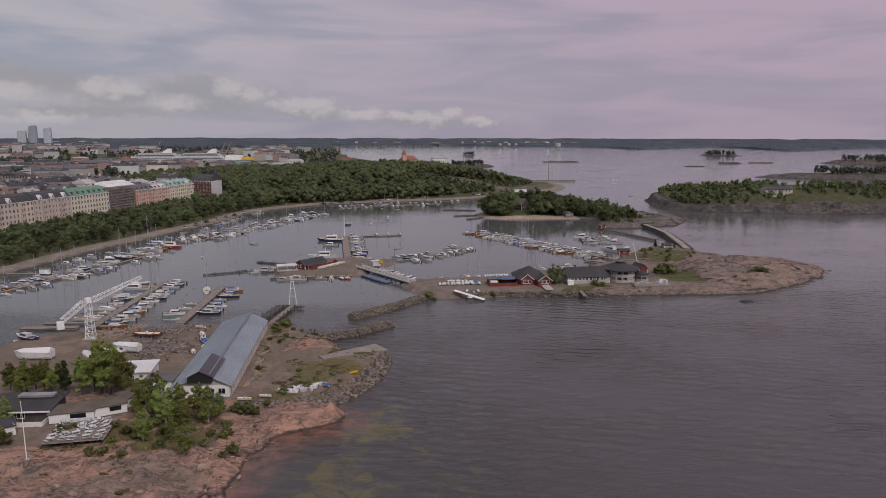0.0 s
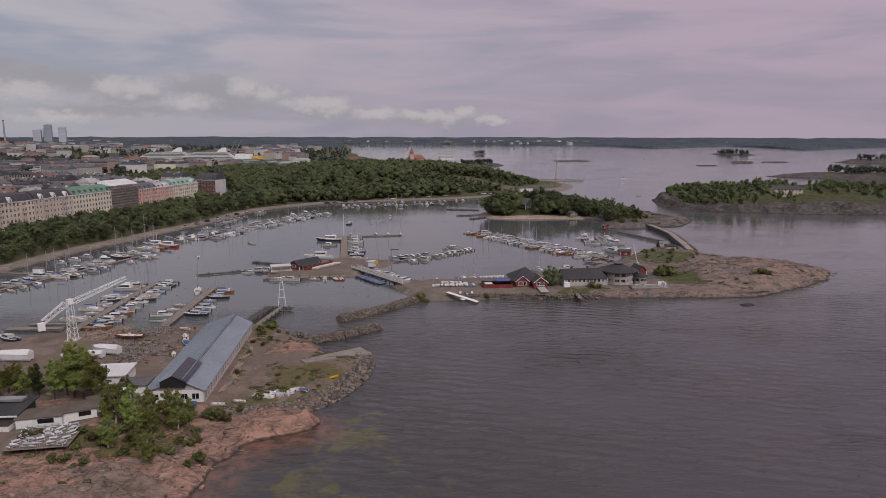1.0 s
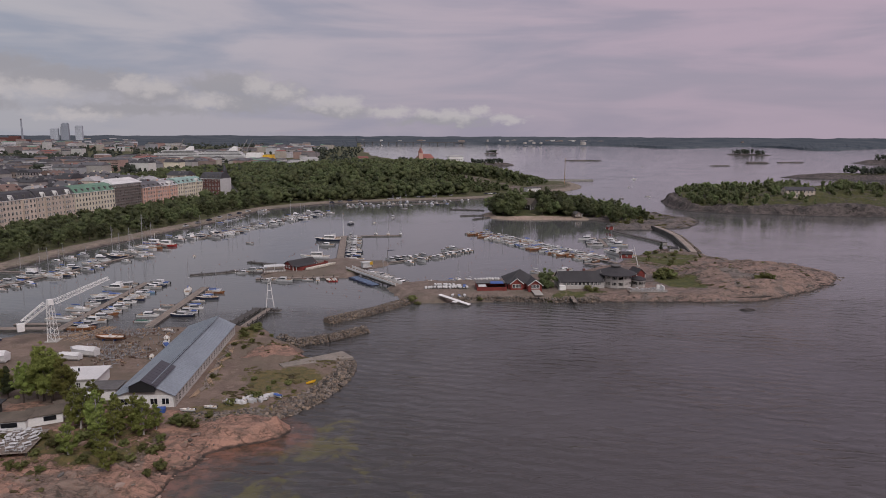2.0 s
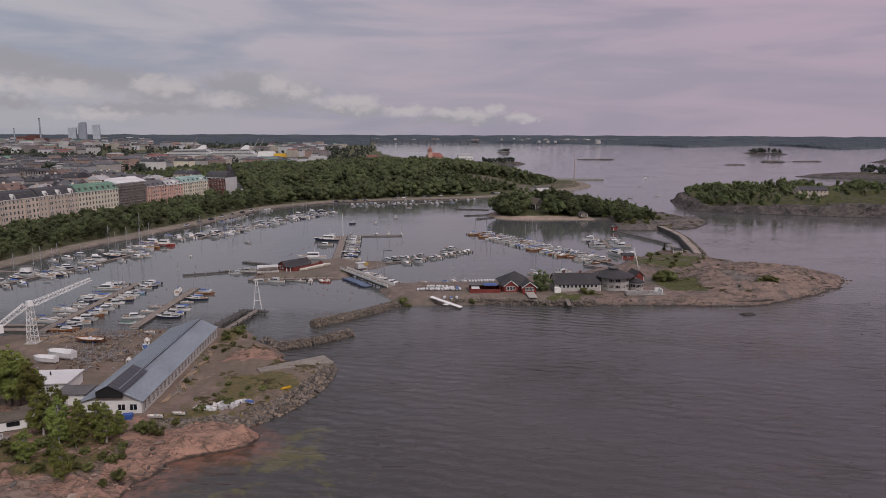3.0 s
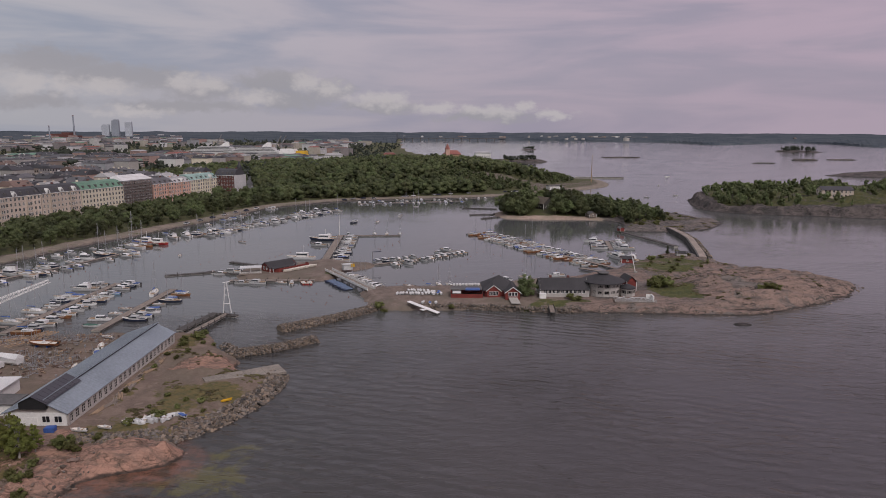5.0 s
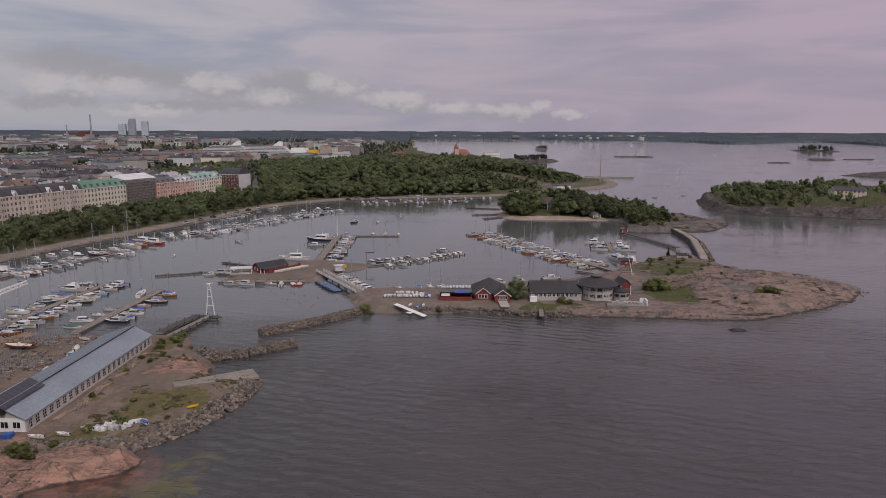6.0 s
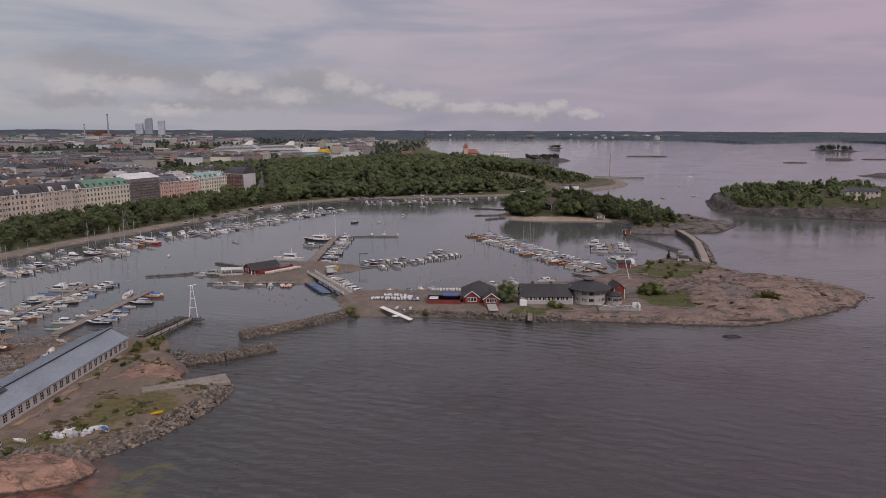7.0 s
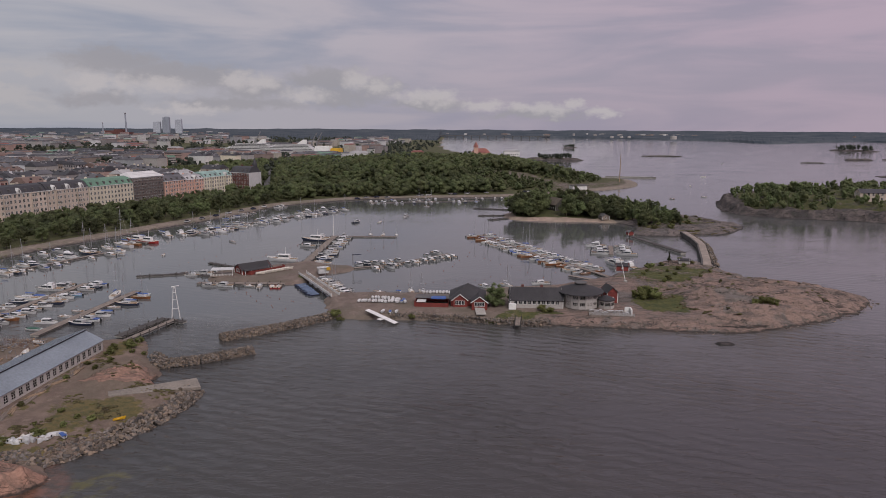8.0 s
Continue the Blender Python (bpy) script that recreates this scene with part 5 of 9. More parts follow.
def gable_house(name, label, m, w, l, eave, ridge, wall_m, roof_m, win=None, rows=1, z0=1.0, spacing=2.4, sides="lrfb", category="house", trim=True, base=0.0):
    """A house with its ridge along local y: walls, two roof sheets, windows, corner boards, chimney."""
    t = thing(name, label, category, m)
    g = Geo().box((0, 0, (eave + base) / 2), (w, l, eave - base))
    part("wall", g, wall_m, t)
    for s in (-1, 1):
        tri_ = Geo().add([(-w / 2, s * l / 2, eave), (w / 2, s * l / 2, eave), (0, s * l / 2, ridge), (-w / 2, s * (l / 2 - 0.2), eave), (w / 2, s * (l / 2 - 0.2), eave), (0, s * (l / 2 - 0.2), ridge)],
                         [(0, 1, 2) if s < 0 else (2, 1, 0), (5, 4, 3) if s < 0 else (3, 4, 5), (0, 2, 5, 3), (2, 1, 4, 5)])
        part("gable", tri_, wall_m, t)
    for g in gable_roof(w, l, eave, ridge):
        part("roof", g, roof_m, t, "dark roof slope")
    if trim:
        for x in (-1, 1):
            for y in (-1, 1):
                part("corner_board", Geo().box((x * (w / 2 + 0.03), y * (l / 2 + 0.03), (eave + base) / 2), (0.22, 0.22, eave - base)), M_WHITE, t)
    if win is not None:
        ph = (eave - base) / rows
        for r in range(rows):
            for side, length, ang, ox, oy in (("r", l, 90, w / 2, 0), ("l", l, -90, -w / 2, 0), ("f", w, 0, 0, -l / 2), ("b", w, 180, 0, l / 2)):
                if side not in sides:
                    continue
                n = max(1, int((length - 1.2) / spacing))
                for k in range(n):
                    u = (k + 0.5 - n / 2) * spacing
                    dx, dy = (u, 0) if side in "fb" else (0, u)
                    ob = part("window", win, (), t)
                    sgn = {"f": (0, -0.03), "b": (0, 0.03), "r": (0.03, 0), "l": (-0.03, 0)}[side]
                    ob.matrix_basis = pose(ox + dx + sgn[0], oy + dy + sgn[1], base + r * ph + z0, 0, 0, ang)
    return t

# ---- the boatyard island ----
W_SHED = window_mesh(1.42, 1.9, M_OFFWHITE, (1, 2))
W_BIG = window_mesh(1.7, 1.5, M_WHITE, (1, 0))
W_SMALL = window_mesh(1.0, 1.2, M_WHITE, (1, 1))


def boat_shed():
    """The long boat shed: a row of windows between piers, sheet roof in two levels, black dormer at the near gable."""
    L, W, H = 54.5, 12.9, 3.15
    t = thing("boat_shed", "long cream boat shed with blue-grey sheet metal roof", "shed", pose(-69.0, 132.3, 1.75, 0, 0, -1.45))
    # local: x from 0 (seaward wall) to -W, y along the shed
    n, pitch = 23, L / 23
    for side, x in ((0, 0.0), (1, -W)):
        part("plinth", Geo().box((x, L / 2, 0.35), (0.3, L, 0.7)), M_OFFWHITE, t)
        part("wall", Geo().box((x, L / 2, 2.85), (0.26, L, 0.55)), M_OFFWHITE, t)
        for k in range(n + 1):
            part("pier", Geo().box((x, min(L - 0.25, max(0.25, k * pitch)), 1.65), (0.30, pitch - 1.45, 1.92)), M_OFFWHITE, t)
        for k in range(n):
            ob = part("window", W_SHED, (), t)
            ob.matrix_basis = pose(x + (0.02 if side == 0 else -0.02), (k + 0.5) * pitch, 0.7, 0, 0, 90 if side == 0 else -90)
    for y in (0.0, L):
        part("end_wall", Geo().box((-W / 2, y, H / 2), (W - 0.32, 0.28, H)), M_WHITE, t, "white rendered gable wall")
    # roof: seaward slope, step, landward slope
    rx, rz, sz = -4.7, 5.6, 6.15
    part("roof", Geo().slab([(0.4, -0.6, 3.12), (0.4, L + 0.6, 3.12), (rx, L + 0.6, rz), (rx, -0.6, rz)], 0.14), M_ROOFBLUE, t, "seaward roof slope of blue-grey sheets")
    part("roof_step", Geo().box((rx, L / 2, (rz + sz) / 2 - 0.1), (0.12, L + 1.0, sz - rz)), M_ROOFDARK, t, "dark raised ridge edge")
    part("roof", Geo().slab([(rx + 0.35, -0.6, sz), (rx + 0.35, L + 0.6, sz), (-W - 0.7, L + 0.6, 2.95), (-W - 0.7, -0.6, 2.95)], 0.14), M_ROOFBLUE, t, "landward roof slope of blue-grey sheets")
    seam = Geo()
    for k in range(60):
        y = L * (k + 0.5) / 60
        seam.tube((0.4, y, 3.15), (rx, y, rz + 0.04), 0.03, n=4, cap=False)
        seam.tube((rx + 0.3, y, sz + 0.03), (-W - 0.7, y, 2.98), 0.03, n=4, cap=False)
    part("roof_seam", seam, M_ROOFBLUE, t)
    for y, s in ((-0.02, 1), (L + 0.02, -1)):
        g = Geo().add([(0, y, 3.0), (rx, y, rz), (-W, y, 3.0), (0, y + 0.2 * s, 3.0), (rx, y + 0.2 * s, rz), (-W, y + 0.2 * s, 3.0)], [(0, 1, 2) if s < 0 else (2, 1, 0), (3, 4, 5) if s > 0 else (5, 4, 3), (0, 3, 4, 1), (1, 4, 5, 2)])
        part("gable", g, M_OFFWHITE, t)
    # dormer
    dx0, dx1, dl, de, dr = -3.9, -9.4, 12.0, 5.6, 7.0
    dm = (dx0 + dx1) / 2
    dorm = part("dormer", Geo().add([(dx0, -0.75, 4.1), (dx1, -0.75, 4.1), (dx1, -0.75, de), (dm, -0.75, dr), (dx0, -0.75, de), (dx0, dl, 4.1), (dx1, dl, 4.1), (dx1, dl, de), (dm, dl, dr), (dx0, dl, de)],
                                    [(0, 4, 3, 2, 1), (5, 6, 7, 8, 9), (0, 5, 9, 4), (1, 2, 7, 6)]), M_BLACK, t, "black boarded dormer gable")
    part("dormer_roof", Geo().slab([(dx0 + 0.5, -1.1, de - 0.2), (dx0 + 0.5, dl + 0.2, de - 0.2), (dm, dl + 0.2, dr + 0.05), (dm, -1.1, dr + 0.05)], 0.1), M_SOLAR, dorm, "dark panelled roof")
    part("dormer_roof", Geo().slab([(dm, -1.1, dr + 0.05), (dm, dl + 0.2, dr + 0.05), (dx1 - 0.5, dl + 0.2, de - 0.2), (dx1 - 0.5, -1.1, de - 0.2)], 0.1), M_ROOFBLUE, dorm)
    for k in range(8):
        pan = Geo()
        a = dl * k / 8 - 0.7
        pan.slab([(dx0 + 0.3, a, de + 0.0), (dx0 + 0.3, a + dl / 8 - 0.15, de + 0.0), (dm - 0.2 + 0.35, a + dl / 8 - 0.15, dr + 0.0), (dm + 0.15, a, dr + 0.0)], 0.05)
        part("roof_panel", pan, M_SOLAR, dorm)
    for x in (-1.9, -4.4, -10.8):
        ob = part("window", W_BIG, (), t)
        ob.matrix_basis = pose(x, -0.17, 1.0, 0, 0, 0)
    part("door", Geo().box((-7.4, -0.2, 1.1), (2.4, 0.12, 2.2)), M_WHITE, t, "white double door")
    part("downpipe", Geo().tube((0.2, 0.3, 0.1), (0.2, 0.3, 3.0), 0.06, n=6), M_STEEL, t)
    return t


boat_shed()

# rubble banks of the spit and the two breakwaters
stone_bank("stone_bank", "bank of grey and brown boulders round the spit", [(-66, 126), (-57, 126.6), (-48, 129.4), (-43, 134), (-39, 139.5), (-35.2, 147.5), (-32.6, 157), (-32.8, 165)],
           5.0, 1.9, 2000, (0.35, 1.0), 1, 220, near_height, False, True)
stone_bank("breakwater", "low rubble breakwater ending in open water", [(-51, 180.5), (-40, 185), (-28.5, 194)], 4.8, 1.5, 1500, (0.3, 0.75), 2, 180)
stone_bank("breakwater", "long rubble breakwater of the south island", [(-13.5, 229), (-26, 216), (-41.5, 204)], 5.2, 1.7, 2200, (0.3, 0.78), 3, 180)
stone_bank("stone_bank", "rubble revetment below the red boathouse", [(6, 229.5), (12, 230), (21, 229.5), (31, 228), (41, 226), (50, 224.5), (58, 225)], 3.6, 1.8, 1200, (0.35, 0.8), 4, 140, south_height, False, False)
stone_bank("stone_bank", "loose boulders on the harbour corner", [(-50, 185), (-55, 190)], 3.5, 1.0, 60, (0.4, 0.9), 5, 60, near_height, False)

# concrete slip on the spit
slip = thing("slipway", "pale concrete slipway on the gravel spit", "slipway")
ux, uy = 0.86, 0.51
for k in range(4):
    a0, a1 = 4.9 * k, 4.9 * k + 4.85
    z0, z1 = 2.35 - 0.2 * k, 2.35 - 0.2 * (k + 1)
    w0, w1 = 1.5 + 0.45 * k, 1.95 + 0.45 * k
    quad = [(-49.5 + ux * a + uy * w, 157.0 + uy * a - ux * w, z) for a, w, z in ((a0, w0, z0), (a1, w1, z1), (a1, -w1, z1), (a0, -w0, z0))]
    part("slab", Geo().slab(quad, 0.6), M_SLIP, slip)

# twin pier with the white A-frame mast
pontoon("pier", "narrow timber pier on piles beside the shed", (-67.7, 197.7), (-62.6, 220.5), 1.8, 1.1, 0.5, M_PLANK, 6, "piers")
pontoon("pier", "low dark timber pier beside the shed", (-72.1, 203), (-66.8, 222.5), 2.6, 0.8, 0.5, M_DARKWOOD, 5, "piers")
pontoon("pier", "dark head of the timber pier", (-66, 220.8), (-58.6, 218.4), 2.0, 0.9, 0.5, M_DARKWOOD, 2, "piers")
mast_crane = thing("mast_crane", "white A-frame mast crane on the pier head", "crane", pose(-62.7, 221.2, 1.1))
for s in (-1, 1):
    part("leg", Geo().tube((s * 1.35, 0, 0), (s * 0.25, 0, 10.4), 0.16, 0.12, 8), M_WHITE, mast_crane)
for z in (3.2, 6.2, 8.6):
    w = 1.35 - 1.1 * z / 10.4
    part("crossbar", Geo().tube((-w, 0, z), (w, 0, z), 0.09, n=6), M_WHITE, mast_crane)
part("head", Geo().tube((-1.0, 0, 10.4), (1.4, 0.3, 10.8), 0.16, n=6), M_WHITE, mast_crane)
part("back_stay", Geo().tube((0, 2.4, -0.2), (0, 0, 10.2), 0.05, n=5), M_STEEL, mast_crane)


def truss(a, b, w0, w1, n, r=0.1, up=Vector((0, 0, 1))):
    """A lattice beam of four chords with braces."""
    a, b = Vector(a), Vector(b)
    d = (b - a).normalized()
    s = d.cross(up).normalized()
    u = s.cross(d)
    g = Geo()
    rings = []
    for k in range(n + 1):
        t = k / n
        c, w = a.lerp(b, t), (w0 + (w1 - w0) * t) / 2
        rings.append([c + s * w + u * w, c - s * w + u * w, c - s * w - u * w, c + s * w - u * w])
    for p, q in zip(rings[:-1], rings[1:]):
        for j in range(4):
            g.tube(p[j], q[j], r, n=5, cap=False)
            g.tube(p[j], q[(j + 1) % 4], r * 0.6, n=4, cap=False)
            g.tube(p[j], p[(j + 1) % 4], r * 0.6, n=4, cap=False)
    return g


harbour_crane = thing("harbour_crane", "tall white lattice harbour crane with slanting jib", "crane", pose(-118.6, 184.0, 1.6))
part("foundation", Geo().box((0, 0, 0.2), (3.6, 3.6, 0.9)), M_CONC, harbour_crane)
part("tower", truss((0, 0, 0.5), (0, 0, 11.2), 2.3, 1.3, 6, 0.09, Vector((0, 1, 0))), M_WHITE, harbour_crane, "white lattice tower")
part("jib", truss((1.0, 0.6, 12.0), (11.6, 13.0, 16.2), 1.3, 0.8, 12, 0.07), M_WHITE, harbour_crane, "white lattice jib")
part("counter_jib", truss((-1.0, -0.4, 11.6), (-6.0, -4.0, 7.2), 1.5, 1.2, 5, 0.09), M_WHITE, harbour_crane)
part("counterweight", Geo().box((-6.4, -4.3, 5.9), (1.8, 1.5, 2.2), rz=0.6), M_WHITE, harbour_crane)
part("cab", Geo().box((0, 0, 12.1), (1.6, 1.6, 1.5), rz=0.85, taper=0.85), M_WHITE, harbour_crane)

# yard buildings
yard = thing("yard_building", "white single-storey yard building with flat white roof", "building", pose(-96.5, 147.5, 1.9, 0, 0, 2))
part("wall", Geo().box((0, 0, 1.5), (12.5, 8.5, 3.0)), M_WHITE, yard)
part("roof", Geo().box((0, 0, 3.12), (13.4, 9.4, 0.24)), M_TARP, yard, "pale felt roof")
for k in range(4):
    ob = part("window", W_SMALL, (), yard)
    ob.matrix_basis = pose(-1.2 + 1.15 * k, -4.28, 1.1)
for x in (-3, 0.5):
    part("vent", Geo().tube((x, 1, 3.2), (x, 1, 4.1), 0.18, n=7), M_BLACK, yard, "dark roof vent")
annex = thing("annex", "flat-roofed white annex beside the boat shed", "building", pose(-86.4, 139.8, 1.9, 0, 0, -1.5))
part("wall", Geo().box((0, 0, 1.35), (6.3, 5.0, 2.7)), M_WHITE, annex)
part("roof", Geo().box((0, 0, 2.82), (7.2, 5.8, 0.22)), M_ROOFGREY, annex)
cont = thing("container", "white shipping container by the shed", "container", pose(-87.6, 134.0, 1.95, 0, 0, 12))
part("body", Geo().box((0, 0, 1.25), (2.5, 6.0, 2.5)), M_WHITE, cont)
for k in range(14):
    part("rib", Geo().box((1.27, -2.8 + 0.43 * k, 1.25), (0.05, 0.16, 2.3)), M_WHITE, cont)

M_BROWNFELT = mat("brown_felt_roof", (0.115, 0.092, 0.07), 0.85, var=0.2)
M_TABLE = mat("weathered_white_paint", (0.50, 0.49, 0.48), 0.7, scale=1.0, var=0.15, rnd=0.25)
# shelters and pavilion by the near shore
pav = thing("pavilion", "dark-roofed timber pavilion on the rocks", "building", pose(-111.0, 127.2, 2.0, 0, 0, -3))
part("wall", Geo().box((0, 0, 1.3), (13, 7.5, 2.6)), M_DARKWOOD, pav)
part("roof", Geo().slab([(7.2, -4.6, 2.7), (7.2, 4.6, 3.5), (-7.2, 4.6, 3.5), (-7.2, -4.6, 2.7)], 0.25), M_ROOFDARK, pav)
part("roof_light", Geo().box((1.5, 2.2, 3.7), (7.5, 2.0, 0.5)), M_STEEL, pav, "pale corrugated roof light")
for k in range(3):
    ob = part("window", W_BIG, (), pav)
    ob.matrix_basis = pose(-4 + 2.4 * k, -3.78, 0.8)
part("fascia", Geo().box((0, -4.62, 2.55), (14.4, 0.12, 0.32)), M_WHITE, pav, "white eaves board")
part("terrace_wall", Geo().box((2.6, -6.4, 0.5), (7.6, 0.14, 1.1)).box((6.3, -5.1, 0.5), (0.14, 2.5, 1.1)), M_WHITE, pav, "white boarded terrace wall")
for k in range(5):
    part("roof_bracket", Geo().box((4.9 + 0.5 * k, 4.2 - 0.5 * k, 3.55), (0.16, 0.16, 0.7)), M_DARKWOOD, pav)
for k, (x, y, w, rz) in enumerate(((-99.9, 123.2, 8.6, 8), (-93.4, 126.0, 6.6, 22), (-89.8, 130.6, 5.4, 40))):
    pv = thing("terrace_shelter", "white boarded terrace shelter with brown felt roof", "shelter", pose(x, y, 2.2, 0, 0, rz), "terrace shelters")
    pv.scale = (1, 1, 1.1)
    part("wall", Geo().box((0, 0, 0.95), (w, 2.9, 1.9)).box((0, 2.2, 0.95), (w, 1.6, 1.9)), M_WHITE, pv)
    part("roof", Geo().slab([(w / 2 + 0.3, -1.7, 1.95), (w / 2 + 0.3, 3.4, 2.15), (-w / 2 - 0.3, 3.4, 2.15), (-w / 2 - 0.3, -1.7, 1.95)], 0.16), M_BROWNFELT, pv)
    part("opening", Geo().box((w * 0.15, -1.46, 1.15), (w * 0.35, 0.08, 0.9)), M_GLASS, pv, "dark serving opening")
small_house = gable_house("hut", "white hut with black felt roof", pose(-112.6, 117.6, 2.0, 0, 0, -62), 4.5, 6.4, 2.3, 3.2, M_WHITE, M_ROOFDARK, W_SMALL, 1, 0.9, 2.2)

deck = thing("terrace_deck", "raised grey timber terrace deck on the rocks", "terrace", pose(-95.5, 115.4, 2.9, 0, 0, 4))
nb = 40
for k in range(nb):
    part("plank", Geo().box((0, -5.2 + 10.4 * (k + 0.5) / nb, 0), (11.5, 0.24, 0.08)), M_PLANK, deck)
for x in (-5.4, 0, 5.4):
    part("joist", Geo().box((x, 0, -0.16), (0.2, 10.4, 0.22)), M_DARKWOOD, deck)
    for y in (-4.8, 0, 4.8):
        part("post", Geo().box((x, y, -0.9), (0.2, 0.2, 1.5)), M_DARKWOOD, deck)
rail = Geo()
for k in range(9):
    rail.box((-5.6 + 1.4 * k, -5.15, 0.5), (0.08, 0.08, 1.0))
rail.box((0, -5.15, 1.0), (11.4, 0.1, 0.08))
part("railing", rail, M_PLANK, deck)


def picnic_table(x, y, z, rz):
    if "table" not in FLEET:
        t = thing("picnic_table", "white painted picnic table with two benches", "table", group="terrace tables")
        part("tabletop", Geo().box((0, 0, 0.74), (1.4, 0.75, 0.05)), M_TABLE, t)
        for s in (-1, 1):
            part("bench", Geo().box((0, s * 0.72, 0.44), (1.4, 0.3, 0.05)), M_TABLE, t)
            part("trestle", Geo().box((s * 0.6, 0, 0.4), (0.08, 1.4, 0.08)).box((s * 0.6, 0.3, 0.37), (0.08, 0.08, 0.74)).box((s * 0.6, -0.3, 0.37), (0.08, 0.08, 0.74)), M_TABLE, t)
        FLEET["table"] = t
        t.matrix_basis = pose(x, y, z, 0, 0, rz)
        return t
    return copy_thing(FLEET["table"], pose(x, y, z, 0, 0, rz))


rng_t = random.Random(5)
for j in range(5):
    for k in range(5):
        lx, ly = -4.4 + 2.2 * k, -4.2 + 2.1 * j
        if (j, k) in ((2, 1), (3, 1)):
            continue
        p = deck.matrix_basis @ Vector((lx, ly, 0.04))
        picnic_table(p.x + rng_t.uniform(-0.3, 0.3), p.y + rng_t.uniform(-0.3, 0.3), p.z, rng_t.uniform(0, 180))
flagpole(-101.5, 105.9, at(near_height, -101.5, 105.9), 11.6, "tall white flagpole standing on the rock")

# boats and gear ashore
for x, y, rz, s in ((-126.5, 166.2, 85, 1.15), (-111.5, 163.5, 40, 0.9), (-104.0, 169.8, 70, 1.0), (-106.5, 166.6, 75, 0.8)):
    wb = thing("wrapped_boat", "boat wrapped in white plastic on its cradle", "boat", pose(x, y, at(near_height, x, y), 0, 0, rz), "wrapped boats")
    wb.scale = (s, s, s)
    g, rings = hull_geo(8.5, 2.9, 1.9, -0.5)
    part("hull", g, M_TARP, wb)
    cg = Geo().add([(-1.4, -4.2, 1.9), (1.4, -4.2, 1.9), (1.2, 2.5, 2.0), (-1.2, 2.5, 2.0), (0, -4.0, 2.9), (0, 2.2, 2.7), (0, 4.2, 2.2)], [(0, 1, 4), (1, 2, 5, 4), (0, 4, 5, 3), (2, 6, 5), (5, 6, 3)])
    part("cover", cg, M_TARP, wb, "peaked plastic cover")
    for yy in (-2.5, 1.5):
        part("cradle", Geo().box((0, yy, 0.3), (2.4, 0.2, 0.6)), M_STEEL, wb)
wood = open_boat("varnished wooden boat shored up in the yard", M_VARNISH, 8.5, None)
wood.matrix_basis = pose(-102.4, 183.0, at(near_height, -102.4, 183) + 0.9, 0, 0, 82)
tagged(wood, category="boat", group="boats ashore")
part("prop", Geo().box((0, -1.5, -0.5), (1.6, 0.2, 0.8)).box((0, 1.8, -0.5), (1.4, 0.2, 0.8)), M_BLUE, wood, "blue cradle blocks")
for k, (x, y, rz) in enumerate(((-86.0, 182, 20), (-84.2, 176, 30), (-88.5, 191, 75), (-83.0, 170, 10), (-85, 166, 15), (-141, 189, 70), (-138, 187, 60))):
    boat(["ow", "ob", "ow", "ow", "ow", "ob", "mn"][k], x, y, rz, at(near_height, x, y) + 0.35, 0.8)


def trestle(x, y, z, rz, s):
    if "trestle" not in FLEET:
        t = thing("boat_cradle", "bare steel boat cradle standing in the yard", "cradle", group="boat cradles")
        part("keel_beam", Geo().tube((0, -1.8, 0.2), (0, 1.8, 0.2), 0.08, n=5), M_STEEL, t)
        for yy in (-1.4, 1.4):
            part("crossbar", Geo().tube((-1.1, yy, 0.15), (1.1, yy, 0.15), 0.07, n=5), M_STEEL, t)
            for xx in (-1, 1):
                part("post", Geo().tube((xx, yy, 0.1), (xx * 1.15, yy, 1.5), 0.06, n=5), M_STEEL, t)
        FLEET["trestle"] = t
        t.matrix_basis = pose(x, y, z, 0, 0, rz)
        return
    ob = copy_thing(FLEET["trestle"], pose(x, y, z, 0, 0, rz))
    ob.scale = (s, s, s)


rng_y = random.Random(9)
for _ in range(78):
    x, y = (rng_y.gauss(-102, 7), rng_y.gauss(190, 3.5)) if rng_y.random() < 0.55 else (rng_y.gauss(-96, 5.5), rng_y.gauss(170, 4.5))
    if x > -85.5 or math.dist((x, y), (-102.4, 183)) < 4 or y > 197:
        continue
    trestle(x, y, at(near_height, x, y), rng_y.uniform(0, 180), rng_y.uniform(0.6, 1.15))
for x, y, l, rz in ((-112, 191, 16, 68), (-109.5, 190, 16, 68), (-116, 189, 9, 30)):
    sl = thing("slip_rail", "pair of worn timber slip rails on the gravel", "rail", pose(x, y, at(near_height, x, y), 0, 0, rz), "slip rails")
    for s in (-0.7, 0.7):
        part("rail", Geo().box((0, s, 0.12), (l, 0.28, 0.3)), M_TIMBER, sl)
rng_p = random.Random(4)
for k in range(16):
    y = 140 + 2.6 * k + rng_p.uniform(-0.8, 0.8)
    pl = thing("timber_pile", "stack of old planks and spars by the shed", "timber", pose(-66.0 + rng_p.uniform(-0.5, 0.9), y, 2.05, 0, 0, rng_p.uniform(60, 120)), "timber piles")
    for j in range(4):
        part("plank", Geo().box((0, -0.4 + 0.28 * j, 0.1 + 0.07 * (j % 2)), (rng_p.uniform(3, 6), 0.2, 0.12)), M_PLANK if k % 3 else M_TIMBER, pl)
for x, y, rz, k in ((-57.5, 133.2, 80, "ow"), (-54.2, 134.6, 30, "ow"), (-52.8, 136.0, 60, "ow"), (-50.8, 135.4, 100, "ow"), (-47.5, 136.6, 50, "ob"), (-65.5, 129.5, 85, "ow"), (-61.0, 130.8, 80, "ow")):
    boat(k, x, y, rz, at(near_height, x, y) + 0.3, 0.62)
